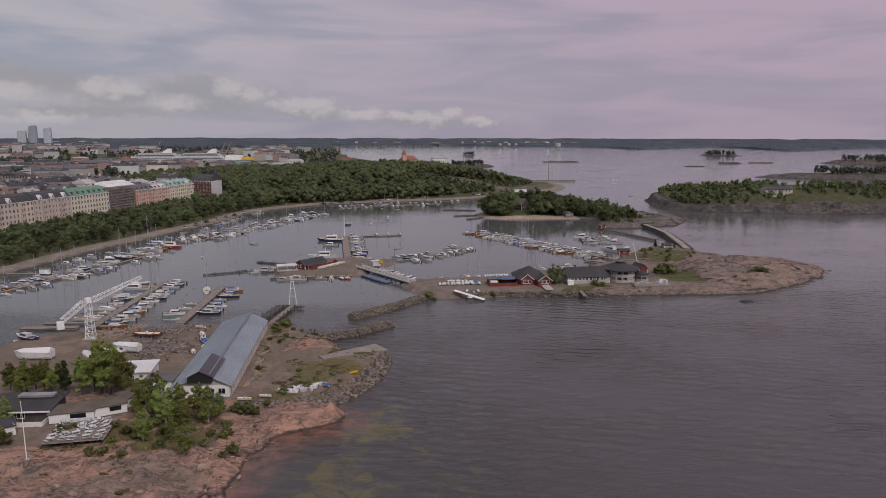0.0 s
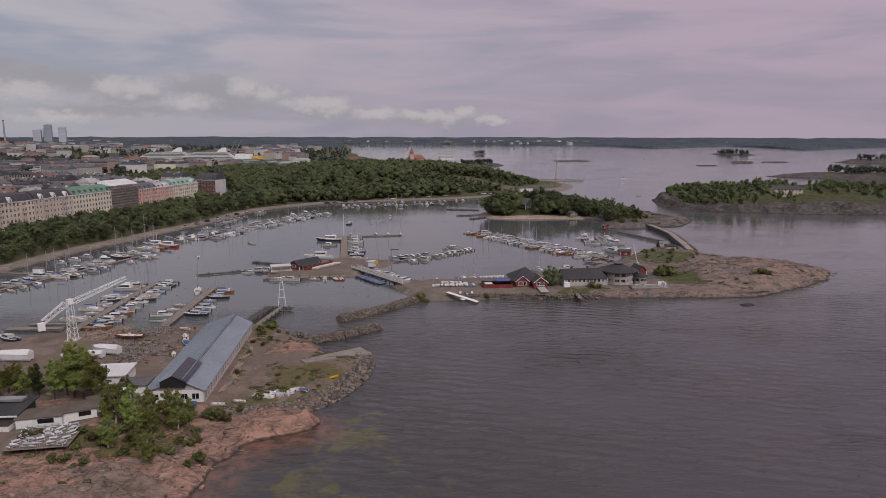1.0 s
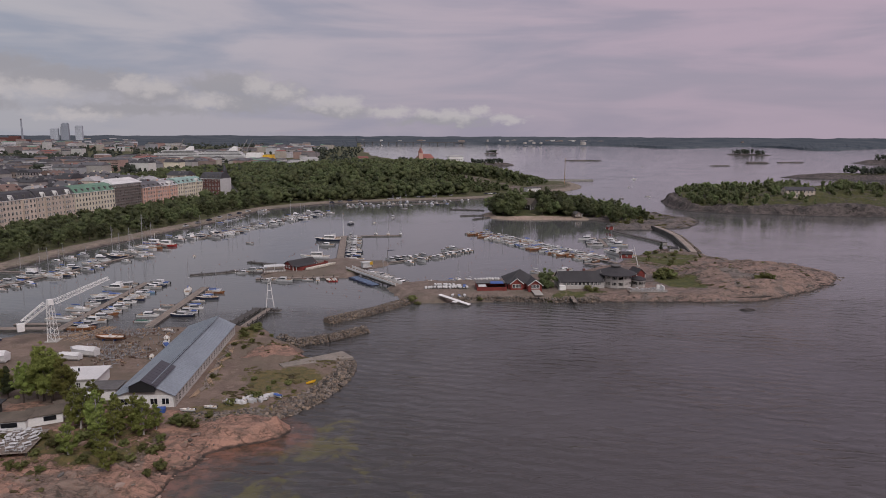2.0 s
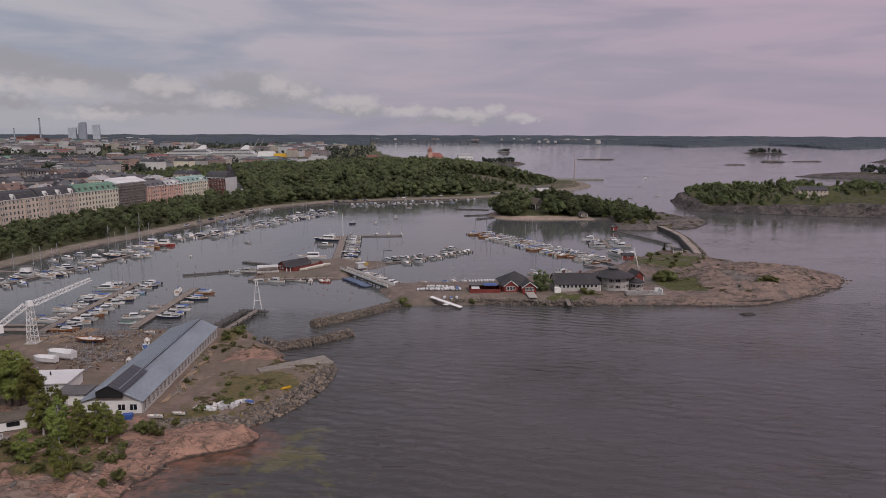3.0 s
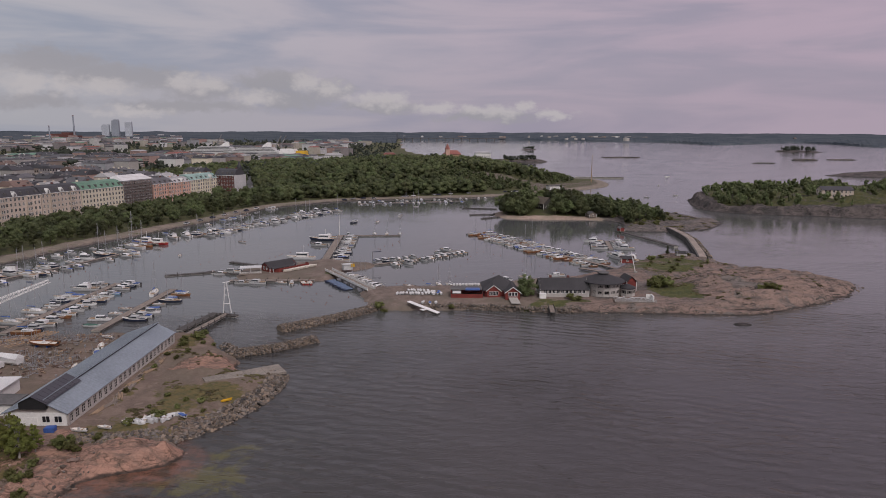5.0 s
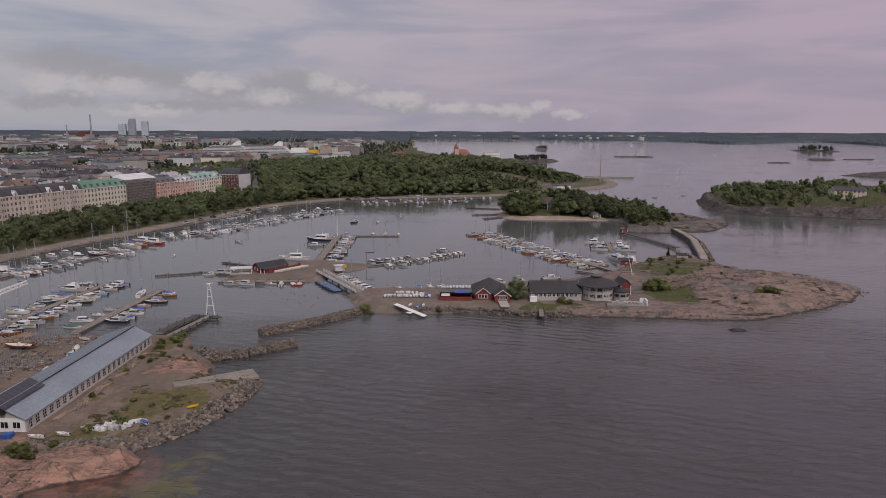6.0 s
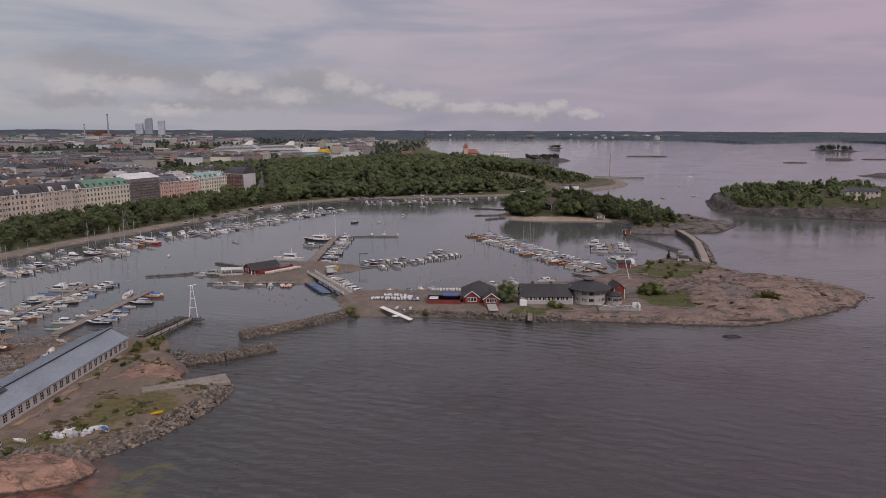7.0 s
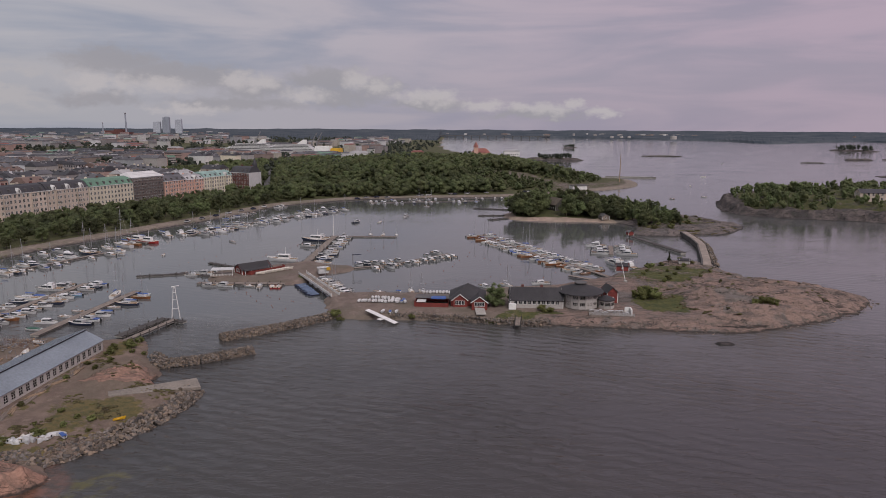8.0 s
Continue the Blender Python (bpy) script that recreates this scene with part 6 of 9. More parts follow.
for k in range(11):
    x, y = -57.5 + 0.9 * k + rng_p.uniform(-0.5, 0.5), 132.6 + 0.42 * k + rng_p.uniform(-0.7, 0.9)
    ob = solo("upturned_dinghy", hull_geo(2.6, 1.2, 0.45, 0.2, 0.6)[0], M_TABLE, "small white dinghy lying keel up on the bank", "dinghy", group="upturned dinghies",
              m=pose(x, y, at(near_height, x, y) + 0.5, 180, 0, rng_p.uniform(0, 180)))
# loose gear of the winter yard: props, blocks, spars
gear_rng = random.Random(66)
M_OLDWOOD = mat("rusty_brown_gear", (0.15, 0.098, 0.075), 0.9, scale=1.5, var=0.3)
for mk, (gm, n_) in enumerate(((M_PLANK, 150), (M_OLDWOOD, 170), (M_STEEL, 70), (M_TIMBER, 60))):
    gg = Geo()
    for _ in range(n_):
        x, y = (gear_rng.gauss(-101, 8), gear_rng.gauss(190, 4.0)) if gear_rng.random() < 0.5 else (gear_rng.gauss(-96, 6), gear_rng.gauss(171, 5.0))
        if x > -85.5 or y > 197.5 or math.dist((x, y), (-102.4, 183)) < 3.5 or math.dist((x, y), (-105, 168)) < 5:
            continue
        z = at(near_height, x, y)
        if gear_rng.random() < 0.55:
            gg.box((x, y, z + 0.2), (gear_rng.uniform(0.8, 3.4), 0.22, gear_rng.uniform(0.15, 0.35)), rz=gear_rng.uniform(0, 3.1))
        else:
            gg.box((x, y, z + 0.35), (gear_rng.uniform(0.25, 0.8), gear_rng.uniform(0.2, 0.6), gear_rng.uniform(0.2, 0.55)), rz=gear_rng.uniform(0, 3.1))
    solo("yard_gear", gg, gm, "scattered props, blocks and spars in the boatyard", "yard gear", "stuff")
kayak = solo("kayak", hull_geo(2.5, 0.75, 0.3, 0.1, 0.15)[0], M_YELLOW, "yellow plastic kayak lying on the bank", "kayak", m=pose(-40.6, 145.2, at(near_height, -40.6, 145.2) + 0.3, 0, 0, -60))
bin_ = thing("skip", "blue tarpaulin-covered skip by the shed corner", "skip", pose(-71.2, 129.6, 2.0, 0, 0, 5))
part("body", Geo().box((0, 0, 0.5), (1.9, 1.4, 1.0), taper=1.06), M_BLUE, bin_)
part("cover", Geo().box((0, 0, 1.05), (1.8, 1.3, 0.12)), M_BLUE, bin_)

rng_r = random.Random(77)
shore = thing("shore_boulders", "loose granite boulders along the near waterline", "boulders")
pl_ = []
while len(pl_) < 430:
    x, y = rng_r.uniform(-112, -38), rng_r.uniform(76, 126)
    d = float(inside_depth(NEAR, np.array([x]), np.array([y]))[0])
    if d < -1.5 or math.dist((x, y), (-49, 119.5)) < 8 or (d > 9 and rng_r.random() < 0.72) or (x > -106 and x < -84 and y > 108):
        continue
    k = rng_r.uniform(0.3, 0.8) if rng_r.random() < 0.82 else rng_r.uniform(0.9, 1.9)
    pl_.append(Matrix.LocRotScale((x, y, at(near_height, x, y) + 0.05), Euler((rng_r.uniform(0, 6), rng_r.uniform(-0.4, 0.4), rng_r.uniform(0, 6))), (k, k * 0.8, k * 0.7)))
for k, m_ in enumerate(pl_[:100]):
    ob = part("stone", STONES[k % 8], (), shore)
    ob.matrix_basis = m_
joined_stones("rubble", shore, pl_[100:], "smaller loose stones of pink granite", M_PINKSTONE)

skerry_rng = random.Random(78)
skerry = thing("skerry_boulders", "dark loose rocks along the skerry waterline", "boulders")
ps_ = []
while len(ps_) < 330:
    x, y = skerry_rng.uniform(60, 182), skerry_rng.uniform(212, 272)
    d = float(inside_depth(SOUTH, np.array([x]), np.array([y]))[0])
    if d < -2.2 or d > 1.8:
        continue
    k = skerry_rng.uniform(0.3, 0.7) if skerry_rng.random() < 0.85 else skerry_rng.uniform(0.8, 1.3)
    ps_.append(Matrix.LocRotScale((x, y, max(-0.1, at(south_height, x, y))), Euler((skerry_rng.uniform(0, 6), skerry_rng.uniform(-0.4, 0.4), skerry_rng.uniform(0, 6))), (k * 1.3, k * 0.8, k * 0.6)))
joined_stones("rubble", skerry, ps_, "scattered dark waterline stones")

# ---- the south island: boathouse, long house, round restaurant ----
W_TALL = window_mesh(1.85, 1.3, M_OFFWHITE, (2, 0))
W_LONG = window_mesh(1.15, 1.5, M_WHITE, (1, 0))


def ring_house(name, label, m, r, n, h, rows, wall_m, roof_m, over=1.3, rise=2.2, cap=True):
    """A many-sided house with bands of windows and a low conical roof."""
    t = thing(name, label, "restaurant", m)
    w = 2 * r * math.tan(math.pi / n)
    for k in range(n):
        a = 2 * math.pi * k / n
        g = Geo().box((0, 0, h / 2), (w, 0.3, h))
        wall = part("wall", g, wall_m, t, m=Matrix.Rotation(a, 4, "Z") @ Matrix.Translation((0, -r, 0)))
        for z in range(rows):
            ob = part("window", W_TALL, (), wall)
            ob.matrix_basis = pose(0, -0.17, 1.0 + z * (h - 0.6) / rows)
    g = Geo()
    R = r + over
    vs = [(R * math.cos(2 * math.pi * k / 32), R * math.sin(2 * math.pi * k / 32), h) for k in range(32)] + [(r * 0.32 * math.cos(2 * math.pi * k / 32), r * 0.32 * math.sin(2 * math.pi * k / 32), h + rise) for k in range(32)]
    vs += [(x, y, z - 0.3) for x, y, z in vs[:32]]
    g.add(vs, [(k, (k + 1) % 32, 32 + (k + 1) % 32, 32 + k) for k in range(32)] + [(64 + k, 64 + (k + 1) % 32, (k + 1) % 32, k) for k in range(32)] + [tuple(range(32, 64)), tuple(range(95, 63, -1))])
    roof = part("roof", g, roof_m, t, "dark low conical roof")
    if cap:
        part("lantern", Geo().tube((0, 0, h + rise - 0.15), (0, 0, h + rise + 0.55), r * 0.3, n=20), roof_m, roof, "flat round roof lantern")
        part("lantern_rim", Geo().tube((0, 0, h + rise + 0.55), (0, 0, h + rise + 0.8), r * 0.36, n=20), M_ROOFGREY, roof)
    return t


ring_house("round_restaurant", "round pale two-storey restaurant with dark conical roof", pose(69.8, 241.2, 2.6), 6.0, 16, 5.2, 2, M_OFFWHITE, M_ROOFDARK, 1.9, 2.1)
ring_house("turret", "small round turret wing with dark roof", pose(78.2, 238.4, 2.6), 2.4, 8, 3.1, 1, M_OFFWHITE, M_ROOFDARK, 0.6, 1.0, False)
lh = gable_house("long_house", "long pale clubhouse with dark felt roof", pose(54.6, 240.3, 2.5, 0, 0, 90), 8.8, 17.6, 3.0, 6.3, M_OFFWHITE, M_ROOFDARK, W_LONG, 1, 1.35, 1.55, "lrb")
for x in (-2.0, 4.5):
    part("chimney", Geo().box((0.4, x, 6.4), (0.7, 0.9, 1.3)), M_BRICK, lh, "brick chimney")
part("porch", Geo().box((-5.6, 8.2, 0.9), (1.6, 2.4, 1.8)), M_WHITE, lh, "white porch")
gable_house("red_house", "small red timber house with white trim", pose(80.9, 247.0, 2.6, 0, 0, 10), 3.8, 6.0, 4.0, 5.8, M_RED, M_ROOFDARK, W_SMALL, 1, 1.1, 2.0)

bh = thing("boathouse", "red timber boathouse with steep black roof", "boathouse", pose(31.4, 242.6, 2.3))
part("wall", Geo().box((0, 0.5, 1.5), (11.5, 12.0, 3.0)), M_RED, bh)
ap = (0.0, 0.6, 6.9)
c = [(-6.4, -6.0, 2.7), (6.4, -6.0, 2.7), (6.4, 7.0, 2.7), (-6.4, 7.0, 2.7)]
for k in range(4):
    a, b = c[k], c[(k + 1) % 4]
    part("roof", Geo().add([a, b, ap, (a[0], a[1], a[2] - 0.25), (b[0], b[1], b[2] - 0.25)], [(0, 1, 2), (3, 4, 1, 0)]), M_ROOFDARK, bh, "black felt roof slope")
for gx, gw, gd in ((-2.6, 4.8, 1.0), (4.0, 5.2, 4.0)):
    gb = part("front_gable", Geo().add([(gx - gw / 2, -5.5 - gd, 0), (gx + gw / 2, -5.5 - gd, 0), (gx + gw / 2, -5.5 - gd, 2.8), (gx, -5.5 - gd, 4.6), (gx - gw / 2, -5.5 - gd, 2.8),
                                         (gx - gw / 2, -2, 0), (gx + gw / 2, -2, 0), (gx + gw / 2, -2, 2.8), (gx, -1, 4.6), (gx - gw / 2, -2, 2.8)],
                                        [(0, 1, 2, 3, 4), (1, 6, 7, 2), (5, 0, 4, 9)]), M_RED, bh, "red boarded front gable")
    for s in (-1, 1):
        q = [(gx + s * (gw / 2 + 0.4), -5.9 - gd, 2.5), (gx + s * (gw / 2 + 0.4), -1, 2.5), (gx, 0, 4.75), (gx, -5.9 - gd, 4.75)]
        part("gable_roof", Geo().slab(q if s > 0 else q[::-1], 0.15), M_ROOFDARK, gb)
        part("barge_board", Geo().tube((gx + s * (gw / 2 + 0.4), -5.95 - gd, 2.45), (gx, -5.95 - gd, 4.65), 0.12, n=4), M_WHITE, gb, "white barge board")
    for k in range(3):
        ob = part("window", W_LONG, (), gb)
        ob.matrix_basis = pose(gx - 1.1 + 1.1 * k, -5.53 - gd, 1.3 if gx > 0 else 0.9)
part("ramp", Geo().slab([(2.4, -9.6, 0.9), (5.6, -9.6, 0.9), (6.2, -14.2, -0.1), (3.0, -14.2, -0.1)][::-1], 0.25), M_CONC, bh, "grey boat ramp")

rs = thing("boat_rack", "red boarded boat enclosure with blue tarpaulins", "shed", pose(19.2, 239.5, 2.2, 0, 0, -2))
part("front_wall", Geo().box((0, -3.4, 0.75), (11.5, 0.2, 1.5)), M_RED, rs)
part("back_wall", Geo().box((0, 3.0, 1.3), (11.5, 0.2, 2.6)), M_RED, rs)
for x in (-5.7, 5.7):
    part("side_wall", Geo().box((x, -0.2, 0.95), (0.2, 6.4, 1.9)), M_RED, rs)
part("shelf_roof", Geo().slab([(5.9, -0.4, 2.45), (5.9, 3.3, 2.8), (-5.9, 3.3, 2.8), (-5.9, -0.4, 2.45)], 0.12), M_ROOFGREY, rs)
part("tarpaulin", Geo().box((2.2, -0.6, 2.75), (5.2, 3.0, 0.35), taper=0.92), M_BLUE, rs)
part("tarpaulin", Geo().box((-3.6, -1.0, 1.75), (3.2, 3.6, 0.3), taper=0.9), M_TARP, rs)

td = thing("restaurant_terrace", "white-railed timber terrace in front of the restaurant", "terrace", pose(78.3, 230.0, 2.75, 0, 0, -5))
TL = 14.2
for k in range(20):
    part("plank", Geo().box((TL * ((k + 0.5) / 20 - 0.5), 0, 0), (TL / 20 - 0.03, 5.2, 0.1)), M_PLANK, td)
rl = Geo()
for k in range(13):
    rl.box((TL * (k / 12 - 0.5), -2.6, 0.45), (0.1, 0.1, 0.9))
for z in (0.35, 0.65, 0.95):
    rl.box((0, -2.6, z), (TL, 0.07, 0.12))
part("railing", rl, M_TABLE, td, "white rail fence")
part("skirt", Geo().box((0, -2.55, -0.55), (TL, 0.15, 1.0)), M_PLANK, td)
part("windbreak", Geo().box((6.4, 0.6, 0.9), (0.4, 3.6, 1.9)).box((5.4, 2.3, 0.9), (1.7, 0.3, 1.9)), M_WHITE, td, "white windbreak")
for k in range(9):
    p = td.matrix_basis @ Vector((-6.0 + 1.35 * k, rng_t.uniform(-1.7, 1.7), 0.06))
    picnic_table(p.x, p.y, p.z, rng_t.uniform(0, 180))
lr = thing("boat_ramp", "white timber launching ramp down to the sea", "ramp", pose(-1.8, 229.6, 0, 0, 0, -34.5))
for k in range(9):
    part("plank", Geo().slab([(1.42 * k, -0.95, 2.85 - 0.25 * k), (1.42 * k + 1.39, -0.95, 2.85 - 0.25 * (k + 0.97)), (1.42 * k + 1.39, 0.95, 2.85 - 0.25 * (k + 0.97)), (1.42 * k, 0.95, 2.85 - 0.25 * k)], 0.18), M_WHITE, lr)
for y in (-0.9, 0.9):
    part("beam", Geo().tube((0, y, 2.55), (12.7, y, 0.3), 0.12, n=5), M_DARKWOOD, lr)
part("landing", Geo().box((7.4, -1.7, 1.25), (1.8, 1.6, 0.14)), M_WHITE, lr, "small side landing")
pontoon("jetty", "short white bathing jetty", (48.2, 229.0), (47.2, 219.0), 1.5, 1.7, 0.2, M_PLANK, 3, "ramps")
pc = thing("pole_crane", "white leaning mast crane pole", "crane", pose(93.3, 277.0, at(south_height, 93.3, 277)))
part("pole", Geo().tube((0, 0, 0), (-2.2, 1.0, 9.5), 0.14, 0.1, 8), M_WHITE, pc)
part("base", Geo().box((0, 0, 0.3), (1.2, 1.2, 0.8)), M_CONC, pc)
gable_house("red_hut", "small red hut beside the jetty", pose(97.9, 305.0, 1.5, 0, 0, 84), 4.0, 5.4, 2.3, 3.2, M_RED, M_ROOFDARK, W_SMALL, 1, 0.8, 2.2)
pontoon("gangway", "grey gangway from the rocks to the pontoon", (86.5, 303), (93.3, 288), 2.0, 0.7, 0.3, None, 0)
pontoon("gangway", "long grey gangway along the shore", (74, 296), (98, 276), 2.2, 0.7, 0.3, None, 0)

# dinghies drawn up on the gravel
rng_d = random.Random(3)


def dinghy(x, y, rz, kind):
    key = "dinghy" + kind
    z = at(south_height, x, y) + 0.45
    if key not in FLEET:
        t = thing("sailing_dinghy", "small white sailing dinghy under its cover" if kind == "w" else "small sailing dinghy under a blue cover", "dinghy", group="sailing dinghies")
        g, rings = hull_geo(2.5, 1.1, 0.34, 0.2, 0.75, 0.1, 6)
        part("hull", g, M_GEL, t)
        part("cover", cabin_geo(0.95, 2.1, 0.2, 0, 0.32, 0.4), M_TARP if kind == "w" else M_BLUE, t)
        part("trolley", Geo().box((0, -0.4, -0.25), (1.5, 0.1, 0.1)).tube((-0.75, -0.4, -0.3), (-0.85, -0.4, -0.3), 0.2, n=8).tube((0.75, -0.4, -0.3), (0.85, -0.4, -0.3), 0.2, n=8), M_STEEL, t)
        FLEET[key] = t
        t.matrix_basis = pose(x, y, z, 0, 0, rz)
        return
    copy_thing(FLEET[key], pose(x, y, z, 0, 0, rz))


for j, (y, x0, x1, n) in enumerate(((240.2, -6.6, 10.4, 15), (244.6, -3.0, 5.4, 7), (242.4, 4.5, 9.5, 4), (231.0, 2.6, 9.4, 3))):
    for k in range(n):
        x = x0 + (x1 - x0) * (k + rng_d.uniform(0.3, 0.7)) / n
        dinghy(x, y + rng_d.uniform(-0.4, 0.4), rng_d.uniform(-14, 14), "b" if x > 5.5 and rng_d.random() < 0.55 else "w")
for k in range(9):
    dinghy(15.2 + 1.2 * k, 254.6 + rng_d.uniform(-0.2, 0.2), rng_d.uniform(-10, 10), "w")
dinghy(5.2, 258.2, 60, "b")

# ---- the club islet ----
ch = gable_house("sailing_clubhouse", "low red sailing clubhouse with black roof", pose(-60.5, 290.9, 1.3, 0, 0, -45), 7.0, 13.4, 2.3, 4.3, M_RED, M_ROOFDARK, W_LONG, 1, 0.9, 2.0)
part("lean_to", Geo().slab([(5.4, -6.2, 2.0), (5.4, 5.0, 2.0), (3.6, 5.0, 2.5), (3.6, -6.2, 2.5)], 0.14), M_ROOFDARK, ch, "black lean-to roof over the veranda")
for k in range(5):
    part("veranda_post", Geo().box((5.2, -6.0 + 2.7 * k, 1.0), (0.16, 0.16, 2.1)), M_WHITE, ch)
fence = thing("club_fence", "red boarded fence round the clubhouse deck", "fence")
run = [Vector(p) for p in ((-66.0, 287.0), (-62.6, 285.2), (-59.0, 283.9), (-55.6, 287.9), (-52.0, 292.2), (-48.4, 296.8), (-50.4, 299.6))]
for p, q in zip(run[:-1], run[1:]):
    d = q - p
    n_ = max(2, int(d.length / 1.1))
    for k in range(n_):
        c_ = p + d * (k + 0.5) / n_
        part("board_panel", Geo().box((c_.x, c_.y, 1.3 + 0.9), (d.length / n_ - 0.06, 0.12, 1.9), rz=math.atan2(d.y, d.x)), M_RED, fence)
deck_ = Geo().prism([(p.x, p.y) for p in run] + [(-66, 291)], 1.45, 1.75)
solo("club_deck", deck_, M_PLANK, "grey timber deck between fence and clubhouse", "deck")
for k in range(6):
    picnic_table(-59.6 + 1.55 * k, 286.0 + 1.75 * k, 1.76, 15 + 9 * k)
cp = thing("club_terrace", "white-railed terrace on the west side of the clubhouse", "terrace", pose(-70.8, 283.2, 1.4, 0, 0, 12))
part("deck", Geo().box((0, 0, 0.2), (9, 7, 0.4)), M_PLANK, cp)
part("canopy", Geo().slab([(4.5, -1.5, 2.5), (4.5, 2.5, 2.8), (-4.5, 2.5, 2.8), (-4.5, -1.5, 2.5)], 0.1), M_TABLE, cp, "pale canopy")
for x in (-4.2, 0, 4.2):
    part("post", Geo().tube((x, -1.3, 0.4), (x, -1.3, 2.5), 0.07, n=6), M_WHITE, cp)
rl = Geo()
for z in (0.8, 1.2):
    rl.box((0, -3.4, z), (9, 0.08, 0.1))
for k in range(8):
    rl.box((-4.4 + 1.25 * k, -3.4, 0.8), (0.1, 0.1, 0.9))
part("railing", rl, M_WHITE, cp)
for k in range(10):
    x, y = -55.6 + 1.0 * k, 285.2 + 1.2 * k
    ob = open_boat("small grey dinghy drawn up by the clubhouse", M_CREAMGEL, 3.8, M_CREAMGEL) if k == 0 else copy_thing(FLEET["grey_dinghy"], HIDE)
    if k == 0:
        FLEET["grey_dinghy"] = ob
        tagged(ob, group="drawn-up dinghies")
    ob.matrix_basis = pose(x, y, at(club_height, x, y) + 0.35, 0, 0, -62)
pontoon("dock", "low timber dock in front of the clubhouse", (-77, 272.5), (-42, 273.5), 3.0, 0.6, 0.5, M_PLANK, 8, "docks")
pontoon("jetty", "dark narrow jetty with lamp posts", (-88, 312), (-66, 300), 1.8, 0.6, 0.4, M_DARKWOOD, 4, "docks")
pontoon("jetty", "dark floating jetty in the bay", (-107.5, 283), (-88, 290), 1.8, 0.5, 0.4, M_DARKWOOD, 2, "docks")
pontoon("jetty", "dark floating jetty in the bay", (-92, 291), (-76, 285), 1.8, 0.5, 0.4, M_DARKWOOD, 2, "docks")
for x, y, rz, k in ((-71, 269.2, 95, "ms"), (-65, 269.4, 80, "mw"), (-55, 269.6, 75, "ow"), (-50.5, 268.6, 5, "ms"), (-46, 269.8, 20, "or"), (-43.5, 270, 10, "or"), (-33, 270.5, 15, "ow"),
                    (-85, 287, 105, "ms"), (-81.5, 290.5, 100, "mw"), (-89, 289.5, 20, "ow"), (-78, 293, 90, "ms")):
    boat(k, x, y, rz)

br = thing("footbridge", "long footbridge with white panelled sides", "bridge", Matrix.Translation((-38.0, 286.3, 0)) @ Matrix.Rotation(math.atan2(250 - 286.3, -16.6 + 38.0), 4, "Z"))
BL = math.dist((-38, 286.3), (-16.6, 250))
part("deck", Geo().box((BL / 2, 0, 1.75), (BL, 3.2, 0.3)), M_PLANK, br)
for s in (-1, 1):
    for k in range(14):
        part("side_panel", Geo().box((BL * (k + 0.5) / 14, s * 1.62, 2.35), (BL / 14 - 0.25, 0.08, 0.9)), M_WHITE, br)
    for k in range(15):
        part("post", Geo().box((BL * k / 14, s * 1.62, 2.45), (0.16, 0.16, 1.3)), M_WHITE, br)
for k in range(6):
    for s in (-1.2, 1.2):
        part("post", Geo().tube((BL * (k + 0.5) / 6, s, -1.2), (BL * (k + 0.5) / 6, s, 1.6), 0.18, n=7), M_DARKWOOD, br)
bd = (Vector((-16.6, 250)) - Vector((-38, 286.3))).normalized()
bn = Vector((bd.y, -bd.x))
for k in range(11):                                   # blue club boats on the west side
    p = Vector((-38, 286.3)) + bd * (13 + 1.75 * k) + bn * (4.6 + 0.3 * (k % 2))
    boat("cb", p.x, p.y, math.degrees(math.atan2(bn.y, bn.x)) - 90 + random.uniform(-8, 8))
for k in range(9):                                    # white boats and sails on the east side
    p = Vector((-38, 286.3)) + bd * (10 + 3.0 * k) - bn * (6.0 + 0.4 * (k % 3))
    boat(("ss", "ow", "mw", "ss", "ss", "ms", "ow", "mw", "ms")[k], p.x, p.y, math.degrees(math.atan2(bn.y, bn.x)) + 90 + random.uniform(-8, 8))
pontoon("pontoon", "floating pontoon along the footbridge", tuple(Vector((-38, 286.3)) + bd * 8 - bn * 3.0), tuple(Vector((-38, 286.3)) + bd * 36 - bn * 3.0), 1.6)
fuel = thing("fuel_kiosk", "white harbour kiosk with a yellow sign", "kiosk", pose(-30.5, 291.0, 1.3, 0, 0, 25))
part("wall", Geo().box((0, 0, 1.15), (4.2, 2.6, 2.3)), M_TABLE, fuel)
part("roof", Geo().box((0, 0, 2.4), (4.8, 3.2, 0.2)), M_TABLE, fuel)
part("sign", Geo().box((2.0, -1.7, 2.0), (1.6, 0.15, 1.4)), M_YELLOW, fuel)
jc = thing("jib_crane", "dark jib crane on the quay corner", "crane", pose(-20.5, 306.5, 1.2))
part("post", Geo().tube((0, 0, 0), (0, 0, 5.2), 0.18, n=8), M_STEEL, jc)
part("jib", Geo().box((1.6, 0.3, 5.1), (4.2, 0.25, 0.3), rz=0.2), M_NAVY, jc)

